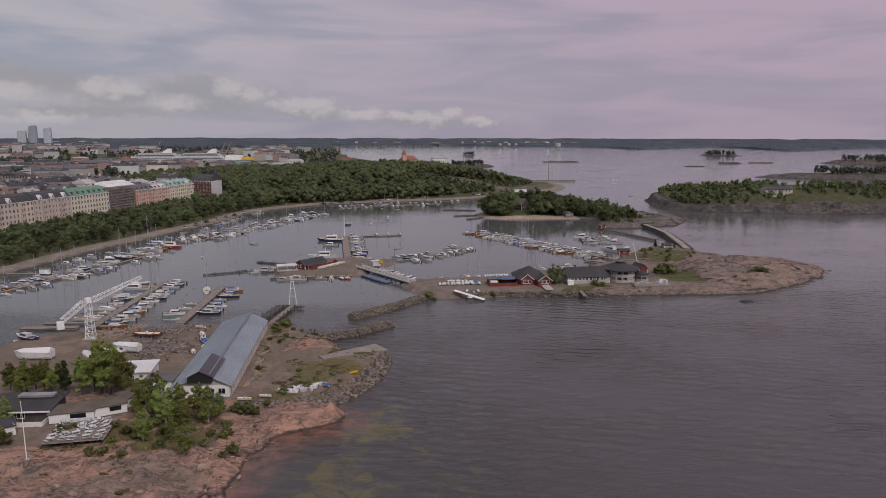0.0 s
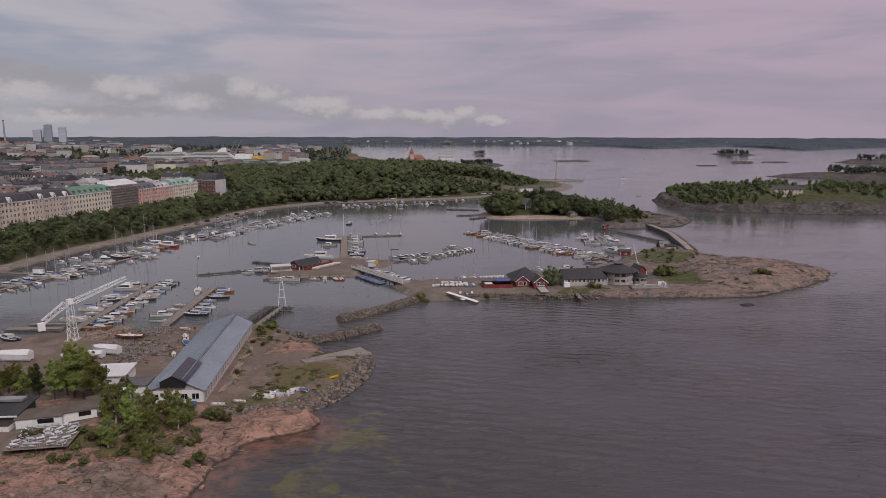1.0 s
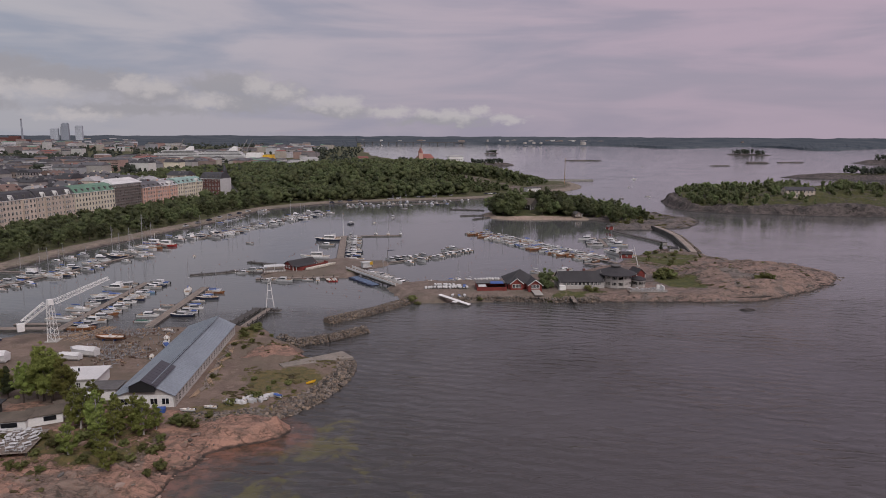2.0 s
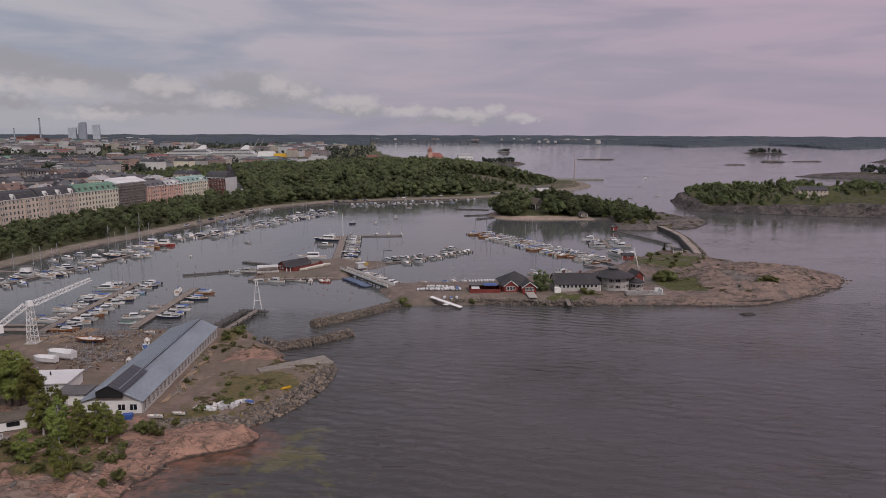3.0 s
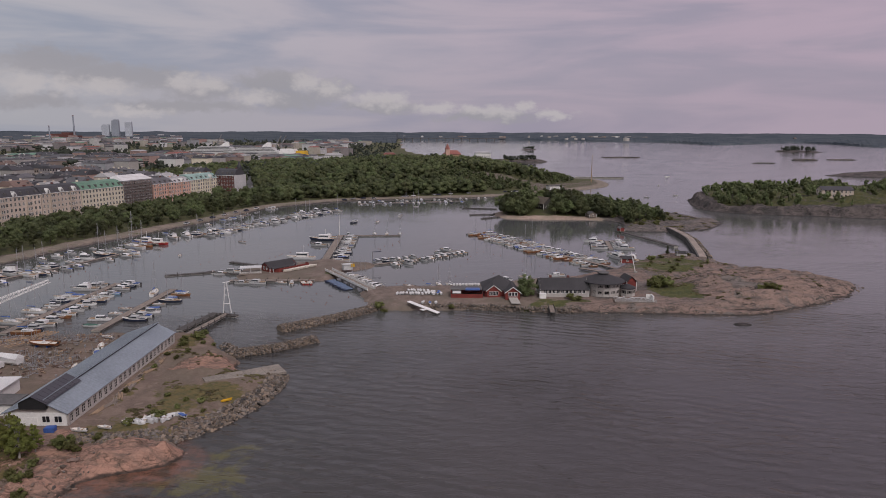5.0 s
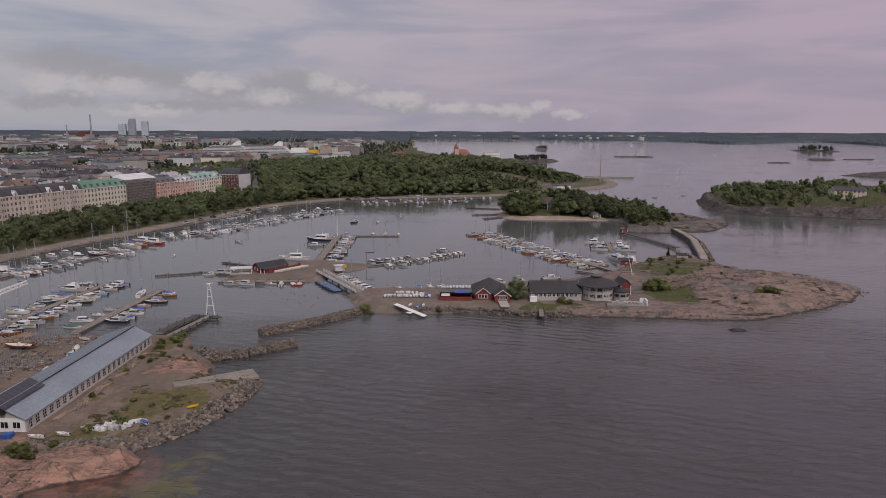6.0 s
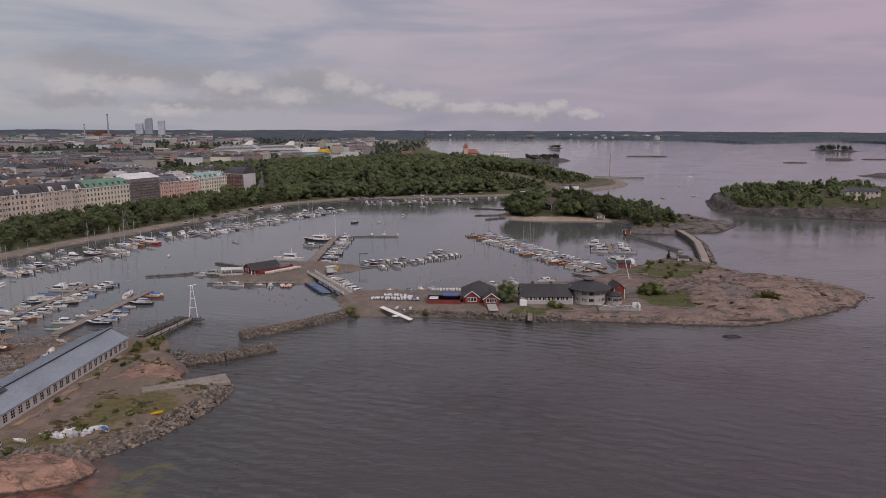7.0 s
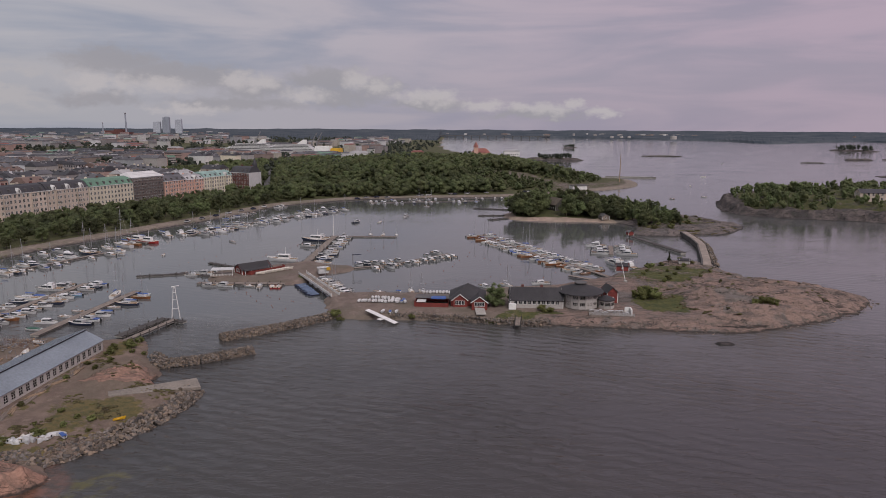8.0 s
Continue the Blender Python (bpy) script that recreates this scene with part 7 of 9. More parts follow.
# ---- pontoons and the boats at them ----
LEFT, RIGHT = -1, 1
A0, A1 = (-124.9, 200.5), (-120.5, 268.4)
pontoon("pontoon", "long floating pontoon with grey planks off the boatyard", A0, A1, 2.8)
boat_row(A0, A1, RIGHT, MIXED, 3.9, 1.6, 0.03, 11)
boat_row((-124.3, 210), A1, LEFT, MIXED, 4.4, 1.6, 0.12, 12)
B0, B1 = (-98.0, 203.0), (-94.3, 258.0)
pontoon("pontoon", "floating pontoon with grey planks by the slip", B0, B1, 3.0)
boat_row((-97.6, 214), B1, RIGHT, MIXED, 4.6, 1.7, 0.1, 13)
boat_row((-97.8, 206), (-96, 232), LEFT, ["ob", "og", "ow", "mw"], 6.5, 1.7, 0.0, 14)
boat("sw", -99.5, 252, 10)
boat("or", -119.0, 205.5, 60)
pontoon("pontoon", "low white floating work pontoon by the crane", (-147, 203.5), (-129.5, 202.5), 3.0, 0.6)
pontoon("pontoon", "low white floating work pontoon by the crane", (-142, 208.3), (-127.5, 207.3), 2.0, 0.6)
# along the city shore
C = [(-181, 254), (-171.5, 276.5), (-164.2, 291.3), (-148.0, 333)]
for k in range(3):
    pontoon("pontoon", "floating pontoon along the city shore", C[k], C[k + 1], 2.4)
    boat_row(C[k], C[k + 1], LEFT, MIXED, 4.2, 1.4, 0.12, 20 + k)
    boat_row(C[k], C[k + 1], RIGHT, ["ms", "ow", "mw", "mb"], 5.5, 1.4, 0.45, 24 + k)
pontoon("pontoon", "short pontoon from the city shore", (-196, 296.5), (-172, 291.5), 2.2)
hutp = thing("pontoon_hut", "small white hut on a pontoon", "hut", pose(-178, 293.2, 0.6, 0, 0, 10))
part("wall", Geo().box((0, 0, 1.2), (4.0, 2.4, 2.4)), M_WHITE, hutp)
part("roof", Geo().box((0, 0, 2.5), (4.5, 2.9, 0.2)), M_ROOFGREY, hutp)
boat("sw", -145.5, 339, 60), boat("sw", -141.5, 331, 70), boat("sn", -163, 287, 60), boat("sw", -166, 284, 75), boat("ss", -151, 341, 65)
pontoon("pier", "timber pier with old harbour boats", (-158, 366), (-141, 361), 3.0, 0.9, 0.5, M_PLANK, 4, "piers")
boat("wr", -150.5, 367.5, 72), boat("wr", -143, 364, 75)
boat("sw", -150.0, 352.0, 62, 0, 1.45), boat("sv", -147.0, 356.5, 66, 0, 1.5), boat("ss", -154.0, 344.0, 60, 0, 1.35), boat("sn", -157.5, 331.0, 58, 0, 1.3), boat("mf", -141.5, 384, 50), boat("mf", -136.8, 391.5, 50)
boat("sw", -133.0, 402, 45), boat("mw", -128.5, 409, 40)
D0, D1, D2 = (-133.5, 383), (-115.2, 432), (-68.5, 517)
D0 = (-130, 388)
pontoon("pontoon", "long floating pontoon in the bay", D0, D1, 2.4)
pontoon("pontoon", "long floating pontoon in the bay", D1, D2, 2.4)
boat_row(D0, D1, RIGHT, MIXED, 4.0, 1.4, 0.1, 31), boat_row(D1, D2, RIGHT, MOTOR, 4.2, 1.4, 0.08, 32)
boat_row(D0, D1, LEFT, MIXED, 4.4, 1.4, 0.35, 33), boat_row(D1, D2, LEFT, MOTOR, 4.4, 1.4, 0.3, 34)
boat_row((-187, 318), (-150, 424), RIGHT, SMALL + ["mw"], 7.5, 2.0, 0.35, 35)
boat_row((-146, 436), (-122, 535), RIGHT, SMALL + ["mw"], 6.5, 2.0, 0.3, 36)
E0, E1 = (-53.8, 562), (37.8, 587)
pontoon("pontoon", "long pontoon under the park shore", E0, E1, 2.4)
boat_row(E0, E1, RIGHT, MIXED, 4.6, 1.4, 0.2, 41), boat_row(E0, E1, LEFT, MIXED, 5.0, 1.4, 0.4, 42)
boat_row((-58, 586), (62, 616), RIGHT, SMALL + ["ms"], 5.5, 1.0, 0.3, 43)
# north pier with its cross arm
N0, N1, N2 = (-43.8, 312), (-46.2, 391), (-11.4, 392.4)
pontoon("pier", "broad grey plank pier of the club islet", N0, N1, 3.6, 0.8, 0.5, M_PLANK, 8, "piers")
pontoon("pontoon", "cross arm of the club pier", N1, N2, 2.2)
boat_row(N0, N1, RIGHT, MOTOR, 5.0, 2.2, 0.1, 51)
boat_row(N1, N2, LEFT, ["ms", "mw", "mf", "ss"], 8.0, 1.2, 0.15, 52)
boat("wn", -54.5, 377, 80), boat("mf", -52.5, 384, 85), boat("mw", -54, 359, 85), boat("ww", -56.5, 321, 85)
flagpole(-46.5, 388.5, 0.8, 13.5, "white light mast on the pier end", r=0.2)
# middle pontoon
G0, G1 = (-20, 305.5), (21, 342)
pontoon("pontoon", "floating pontoon of the sailing club", G0, (-4, 314), 2.2)
pontoon("pontoon", "floating pontoon of the sailing club", (-4, 314), G1, 2.2)
boat_row((-15, 308), G1, RIGHT, ["ow", "ms", "mw", "ms", "ss"], 3.4, 1.2, 0.03, 53)
boat_row((-17, 307), (4, 322), LEFT, MOTOR, 3.8, 1.2, 0.08, 54), boat_row((4, 322), G1, LEFT, ["mf", "mw", "ms"], 6, 1.2, 0.15, 55)
# east pontoon
P0, P1, P2 = (36, 402), (61.4, 348.8), (86.5, 303)
pontoon("pontoon", "long floating pontoon north of the skerry", P0, P1, 2.2)
pontoon("pontoon", "long floating pontoon north of the skerry", P1, P2, 2.2)
WARM = ["mw"] * 3 + ["ov"] * 3 + ["sv"] * 2 + ["ms"] * 3 + ["mb", "ob", "or", "sw", "ss"]
boat_row(P0, P1, LEFT, WARM, 3.6, 1.2, 0.05, 61), boat_row(P1, P2, LEFT, MOTOR, 3.4, 1.2, 0.05, 62)
boat_row(P0, P1, RIGHT, WARM, 3.6, 1.2, 0.05, 63), boat_row(P1, P2, RIGHT, WARM, 3.4, 1.2, 0.05, 64)
pontoon("pontoon", "short pontoon with large motor boats", (101.8, 346), (106.1, 371), 2.2)
boat_row((101.8, 346), (106.1, 371), LEFT, ["mf", "mw", "mn"], 5.0, 1.4, 0, 65), boat_row((101.8, 346), (106.1, 371), RIGHT, ["mw", "mf"], 5.0, 1.4, 0, 66)
boat("mf", 98.5, 322, 30), boat("mf", 103.5, 316, 20), boat("sw", 100, 331, 80)
# loose boats on moorings
for x, y, k in ((-2.5, 263.5, "ow"), (9.5, 265, "ss"), (14, 264, "ss"), (38, 275, "ms"), (46.5, 277.5, "ss"), (60.5, 282, "mw"), (-15.2, 482.6, "mw"), (-28.9, 451, "ow"), (-44.5, 450.3, "mn"), (-4.4, 544, "ow"),
                (-118, 330, "ow"), (-98, 370, "ow"), (245, 640, "ow"), (270, 760, "ow"), (210, 620, "ow"), (330, 900, "sw"), (480, 1250, "ow"), (700, 1700, "ow")):
    boat(k, x, y, random.uniform(0, 360))

# mooring buoys
def buoys(a, b, n, seed):
    rng = random.Random(seed)
    for k in range(n):
        x, y = a[0] + (b[0] - a[0]) * (k + 0.5) / n + rng.uniform(-2, 2), a[1] + (b[1] - a[1]) * (k + 0.5) / n + rng.uniform(-2, 2)
        if "buoy" not in FLEET:
            t = solo("mooring_buoy", Geo().tube((0, 0, -0.15), (0, 0, 0.18), 0.2, 0.15, 8).tube((0, 0, 0.18), (0, 0, 0.3), 0.05, 0.04, 6), M_ORANGE, "small orange mooring buoy afloat", "buoy", group="mooring buoys")
            FLEET["buoy"] = t
            t.matrix_basis = pose(x, y, 0)
        else:
            copy_thing(FLEET["buoy"], pose(x, y, 0))


for k, (a, b, n) in enumerate((((-158, 262), (-128, 330), 14), ((-105, 205), (-104, 262), 6), ((-108, 300), (-90, 330), 5), ((-72, 322), (-58, 372), 14), ((-22, 345), (-8, 380), 8), ((-10, 268), (50, 296), 12),
                               ((30, 350), (58, 300), 8), ((95, 330), (125, 330), 8), ((-60, 262), (-25, 246), 10), ((-45, 250), (-30, 235), 6), ((20, 300), (30, 340), 5), ((-140, 392), (-90, 460), 7), ((62, 290), (90, 340), 6))):
    buoys(a, b, n, 70 + k)

# ---- causeway, quay and piers of the beach island ----
M_PATH = mat("path_gravel", (0.30, 0.245, 0.205), 0.9, scale=0.8, var=0.2)
M_DARKSTONE = mat("dark_wall_stone", (0.085, 0.075, 0.07), 0.9, scale=1.0, var=0.3, bump=0.6)
cw = thing("causeway", "curved stone causeway with a pale gravel path", "causeway")
cl = [(138, 315), (142.6, 330), (148.6, 352), (153.6, 370), (156.2, 390), (157.4, 412)]
for (ax, ay), (bx, by) in zip(cl[:-1], cl[1:]):
    d, ang = math.dist((ax, ay), (bx, by)), math.atan2(by - ay, bx - ax)
    part("path", Geo().box(((ax + bx) / 2, (ay + by) / 2, 1.2), (d + 0.6, 3.4, 2.0), rz=ang), M_PATH, cw, "pale gravel path")
    part("retaining_wall", Geo().box(((ax + bx) / 2 - 2.1 * math.sin(ang), (ay + by) / 2 + 2.1 * math.cos(ang), 0.9), (d + 0.6, 0.8, 3.1), rz=ang), M_DARKSTONE, cw, "dark stone retaining wall")
places = stone_places([(x + 3.4, y) for x, y in cl], 4.0, 1.2, 420, (0.6, 1.3), 77)
for k, m_ in enumerate(places[:80]):
    ob = part("stone", STONES[k % 8], (), cw)
    ob.matrix_basis = m_
joined_stones("rubble", cw, places[80:], "heap of rubble stones")
pontoon("quay", "low dark stone quay of the beach island", (124.5, 402), (138.5, 351.5), 3.0, 1.0, 1.4, M_DARKSTONE, 0, "docks")
pontoon("jetty", "dark bathing jetty of the beach island", (33, 533), (60, 526), 2.4, 0.6, 0.4, M_DARKWOOD, 3, "docks")
pontoon("jetty", "dark bathing jetty of the beach island", (36, 489), (58, 493), 2.0, 0.6, 0.4, M_DARKWOOD, 3, "docks")
pontoon("jetty", "dark bathing jetty of the beach island", (43, 468), (57, 478), 2.0, 0.6, 0.4, M_DARKWOOD, 3, "docks")
gable_house("beach_pavilion", "grey timber pavilion among the trees", pose(93, 505, at(beach_height, 93, 505), 0, 0, 30), 10, 13, 4.5, 9.0, M_DARKWOOD, M_BROWNFELT, W_SMALL, 1, 1.4, 2.4)
gable_house("sauna", "small grey sauna hut near the beach", pose(121, 469, at(beach_height, 121, 469), 0, 0, 10), 5, 7, 2.6, 4.0, M_PLANK, M_ROOFGREY, W_SMALL, 1, 0.9, 2.2)
gable_house("changing_hut", "small pale hut on the rocks", pose(128.5, 318, at(south_height, 128.5, 318), 0, 0, 80), 3, 4.5, 1.8, 2.4, M_OFFWHITE, M_ROOFDARK, None)
rh = gable_house("pier_hut", "small red hut on the quay end", pose(124.0, 405, 1.2, 0, 0, 10), 3, 4, 2.0, 2.7, M_RED, M_ROOFGREY, None)

# ---- trees ----
def lobe(n=2):
    """A ball of quads: a cube, each side n by n, swelled."""
    verts, faces, index = [], [], {}
    for axis in range(3):
        for sign in (-1, 1):
            for i in range(n):
                for j in range(n):
                    q = []
                    for a, b in ((i, j), (i + 1, j), (i + 1, j + 1), (i, j + 1)):
                        p = [0.0, 0.0, 0.0]
                        p[axis], p[(axis + 1) % 3], p[(axis + 2) % 3] = sign, 2 * a / n - 1, 2 * b / n - 1
                        k = tuple(round(v, 4) for v in p)
                        if k not in index:
                            index[k] = len(verts)
                            verts.append(Vector(p).normalized())
                        q.append(index[k])
                    faces.append(q if sign > 0 else q[::-1])
    return np.array([tuple(v) for v in verts]), np.array(faces)


LOBES = {n: lobe(n) for n in (2, 3, 4, 5)}


def puff(g, n, rough=0.12):
    """A lumpy leaf mass: bulges at two scales on a ball."""
    V, F = LOBES[n]
    r = 1 + g.uniform(-rough, rough, len(V))
    for k in range(5):
        w = g.normal(size=3) * (1.6 + 0.9 * k)
        r += 0.16 / (1 + 0.5 * k) * np.sin(V @ w + g.uniform(0, 6.28))
    return V * r[:, None], F


def crown_arrays(rng, h, r, leaves, leaf, z0=0.25, blobs=10, conic=0.0, core=0.9, fine=3):
    """Leaf clumps: small bent quads scattered through uneven lobes."""
    cs, rs = [], []
    for k in range(blobs):
        t = (k + rng.random()) / blobs
        zc = h * (z0 + (1 - z0) * (0.12 + 0.76 * t))
        env = conic * (1 - t * 0.92) + (1 - conic) * math.sin(math.pi * min(0.97, 0.16 + 0.74 * t)) ** 0.8
        a = rng.random() * 6.283
        q = r * env * rng.uniform(0.2, 0.95) * (0.5 if conic > 0.9 else 1)
        cs.append((q * math.cos(a), q * math.sin(a), zc + h * rng.uniform(-0.06, 0.06)))
        rs.append(max(0.2 * r, r * env * rng.uniform(0.26, 0.56)) * (0.55 if blobs > 50 else 0.75 if conic > 0.9 or blobs > 24 else 1))
    g = np.random.RandomState(rng.randrange(1 << 30))
    # solid lobes inside
    VL, FL = [], []
    for j, (c, q) in enumerate(zip(cs, rs)):
        d, f = puff(g, fine)
        VL.append(np.array(c) + d * q * core * np.array((1, 1, 0.8)))
        FL.append(f + j * len(d))
    VL, FL = np.concatenate(VL), np.concatenate(FL)
    # leaf clumps over them
    pick = g.choice(blobs, leaves, p=np.array(rs) ** 2 / np.sum(np.array(rs) ** 2))
    d = g.normal(size=(leaves, 3))
    d /= np.linalg.norm(d, axis=1)[:, None]
    rad = np.array(rs)[pick] * g.uniform(core * 0.9, 1.28, leaves)
    c = np.array(cs)[pick] + d * rad[:, None] * np.array((1, 1, 0.8))
    n = d + g.normal(size=(leaves, 3)) * 0.4 + np.array((0, 0, 0.35))
    n /= np.linalg.norm(n, axis=1)[:, None]
    up = np.where(np.abs(n[:, 2:3]) < 0.9, np.array((0, 0, 1.0)), np.array((1.0, 0, 0)))
    u = np.cross(n, up)
    u /= np.linalg.norm(u, axis=1)[:, None]
    v = np.cross(n, u)
    s = leaf * g.uniform(0.55, 1.25, (leaves, 1))
    a = g.uniform(0, 6.28, (leaves, 1))
    u2, v2 = (u * np.cos(a) + v * np.sin(a)) * s, (v * np.cos(a) - u * np.sin(a)) * s
    V = np.stack((c - u2 * 0.6 - v2 * 0.2, c + u2 * 0.1 - v2 * 0.55 + n * s * 0.15, c + u2 * 0.65 + v2 * 0.15, c - u2 * 0.05 + v2 * 0.6 - n * s * 0.1), 1).reshape(-1, 3)
    return np.concatenate((VL, V)), np.concatenate((FL, np.arange(4 * leaves).reshape(-1, 4) + len(VL))), cs


def tree_kind(kind, seed, h, r, leaves, leaf, leaf_m, bark_m, conic=0.0, z0=0.25, core=0.75, blobs=18):
    rng = random.Random(seed)
    V, F, cs = crown_arrays(rng, h, r, leaves, leaf, z0, blobs if conic < 0.9 else 26, conic, core, 2)
    crown = np_mesh("crown", V, F, (leaf_m,), True)
    g = Geo()
    bend = (rng.uniform(-0.3, 0.3), rng.uniform(-0.3, 0.3))
    g.tube((0, 0, -0.4), (bend[0], bend[1], h * 0.4), 0.02 * h + 0.04, 0.013 * h, 7)
    g.tube((bend[0], bend[1], h * 0.4), (0, 0, h * 0.86), 0.013 * h, 0.004 * h, 6)
    for c in cs[::2]:
        g.tube((bend[0] * 0.8, bend[1] * 0.8, h * rng.uniform(0.22, 0.5)), c, 0.007 * h, 0.002 * h, 5)
    trunk = g.mesh("trunk", bark_m)
    return kind, trunk, crown


TREES = {}


def tree(kind, label, x, y, z, s=1.0, rz=0.0, group="", category="tree", name="tree"):
    variants = TREES[kind]
    _, trunk, crown = variants[random.randrange(len(variants))]
    if kind == "bush":
        t = tagged(part(name, crown, (), None, m=pose(x, y, z, 0, 0, rz)), label, category, group)
        t.scale = (s, s, s * random.uniform(0.9, 1.12))
        return t
    t = thing(name, label, category, pose(x, y, z, 0, 0, rz), group)
    t.scale = (s, s, s * random.uniform(0.9, 1.12))
    part("trunk", trunk, (), t)
    part("crown", crown, (), t)
    return t


TREES["near"] = [tree_kind("near", 100 + k, 10, 3.0, 12000, 0.19, M_LEAF2, M_BIRCH, 0.45, 0.05, 0.45, 64) for k in range(3)]
TREES["neardark"] = [tree_kind("neardark", 110 + k, 13, 3.6, 13000, 0.21, M_LEAF2, M_BARK, 0.3, 0.12, 0.5, 72) for k in range(2)]
TREES["spruce"] = [tree_kind("spruce", 120 + k, 10, 2.9, 3600, 0.30, M_LEAF3, M_BARK, 1, 0.08) for k in range(2)]
TREES["street"] = [tree_kind("street", 130 + k, 11, 4.5, 2000, 0.40, M_LEAF, M_BARK, 0, 0.10, 0.72) for k in range(6)]
TREES["round"] = [tree_kind("round", 170, 8, 4.3, 6500, 0.22, M_LEAF, M_BARK, 0, 0.02, 0.7, 30)]
TREES["bush"] = [tree_kind("bush", 140 + k, 2.6, 1.9, 800, 0.16, M_SHRUB, M_BARK, 0, 0.0, 0.62, 24) for k in range(3)]
TREES["isle"] = [tree_kind("isle", 150 + k, 12, 4.8, 2200, 0.42, M_LEAF, M_BARK, 0, 0.04, 0.74) for k in range(4)]
TREES["pine"] = [tree_kind("pine", 160 + k, 9, 2.0, 620, 0.42, M_LEAF3, M_BARK, 1, 0.1, 0.7) for k in range(3)]

for x, y, s, k, lb in ((-97.2, 137.2, 1.12, "neardark", "tall leafy tree among the yard buildings"), (-93.4, 135.0, 0.95, "neardark", "leafy tree among the yard buildings"), (-101.5, 139.5, 0.85, "neardark", "leafy tree among the yard buildings"),
                       (-113.5, 141.5, 0.72, "neardark", "small leafy tree by the pavilion"), (-117.5, 139.5, 0.66, "neardark", "small leafy tree by the pavilion"), (-108.2, 140.4, 0.88, "spruce", "dark spruce by the pavilion"),
                       (-113.0, 122.2, 0.72, "near", "young birch beside the dark pavilion"), (-109.4, 113.2, 0.42, "near", "young birch beside the dark pavilion"),
                       (-117.2, 141.0, 0.66, "neardark", "small leafy tree by the pavilion"), (-110.4, 143.2, 0.6, "neardark", "small leafy tree by the pavilion"), (-121.5, 142.8, 0.62, "neardark", "small leafy tree by the pavilion"),
                       (-99.4, 138.2, 1.02, "neardark", "leafy tree among the yard buildings"), (-95.6, 140.2, 0.72, "neardark", "leafy tree among the yard buildings"), (-103.4, 137.4, 0.78, "neardark", "leafy tree among the yard buildings"),
                       (-84.8, 122.5, 1.0, "near", "leafy birch in a thicket by the shed"), (-81.0, 121.0, 0.98, "near", "leafy birch in a thicket by the shed"), 
                       (-78.3, 123.5, 0.75, "near", "leafy birch in a thicket by the shed"), (-71.4, 119.5, 0.92, "near", "slender birch in front of the shed gable"), (-73.6, 121.0, 0.78, "near", "slender birch in front of the shed gable"), (-69.4, 121.2, 0.62, "near", "slender birch in front of the shed gable"), (-77.0, 111.4, 0.6, "near", "small birch on the granite shore"), (-81.8, 110.2, 0.72, "near", "small birch on the granite shore"),
                       (-72.6, 104.2, 0.66, "near", "small birch on the granite shore"), (-76.0, 117.0, 0.6, "near", "young birch on the granite shore"),
                       (-83.2, 125.0, 1.02, "near", "leafy birch in a thicket by the shed"), (-86.6, 124.8, 0.9, "near", "leafy birch in a thicket by the shed"), (-79.6, 118.2, 0.7, "near", "leafy birch in a thicket by the shed"), (-121.5, 121.0, 0.85, "near", "leafy birch beside the dark pavilion"),
                       (-77.0, 120.6, 0.85, "near", "leafy birch in a thicket by the shed"), (-115.8, 142.5, 0.6, "neardark", "small leafy tree by the pavilion"), (-111.0, 139.5, 0.55, "neardark", "small leafy tree by the pavilion")):
    tree(k, lb, x, y, at(near_height, x, y) - 0.1, s, random.uniform(0, 360), "shore trees")
rng_b = random.Random(12)
for x, y, s in ((-64.4, 107, 1.1), (-66, 113, 0.9), (-62.5, 121.5, 1.0), (-65.5, 104, 0.7), (-99.5, 116, 0.9), (-97.5, 117.4, 0.8), (-109, 113, 1.1), (-88, 106, 0.7), (-84, 104, 0.6), (-60, 126, 0.7),
                (-63.5, 193, 1.0), (-61.5, 190, 0.9), (-65, 188, 0.8), (-62.5, 197, 0.8), (-64.2, 184, 0.8), (-59.5, 187, 0.5), (-57, 188.5, 0.5), (-65.3, 176, 0.55), (-64.8, 166, 0.5), (-65.2, 150, 0.55), (-52, 136.5, 0.8), (-53.5, 137.4, 0.6), (-54.5, 147.5, 0.5), (-49.5, 145.0, 0.45), (-56.2, 141.0, 0.4), (-64.6, 122.6, 1.2), (-66.4, 123.4, 0.9), (-60.8, 178.5, 0.6), (-62.2, 174.0, 0.5), (-66.8, 111.2, 1.1),
                (-50, 141, 0.5), (-46, 144, 0.6), (-57, 133, 0.7), (-44, 139.5, 0.4), (-73, 110, 0.8), (-79, 114, 0.9), (-90, 118, 0.7), (-78, 107.5, 0.8), (-83, 112, 0.9), (-86, 114, 0.8), (-75, 112.5, 0.8), (-70, 108, 0.9), (-88, 110.5, 0.7), (-91, 107.5, 0.7), (-67, 116, 0.9), (-69.5, 113.5, 0.8), (-82, 117, 1.0), (-74, 116, 0.9)):
    tree("bush", "low green shrub growing between the stones", x, y, at(near_height, x, y) - 0.15, s * (0.68 if y < 118 and x > -76 else 0.9), rng_b.uniform(0, 360), "shrubs", "shrub", "shrub")
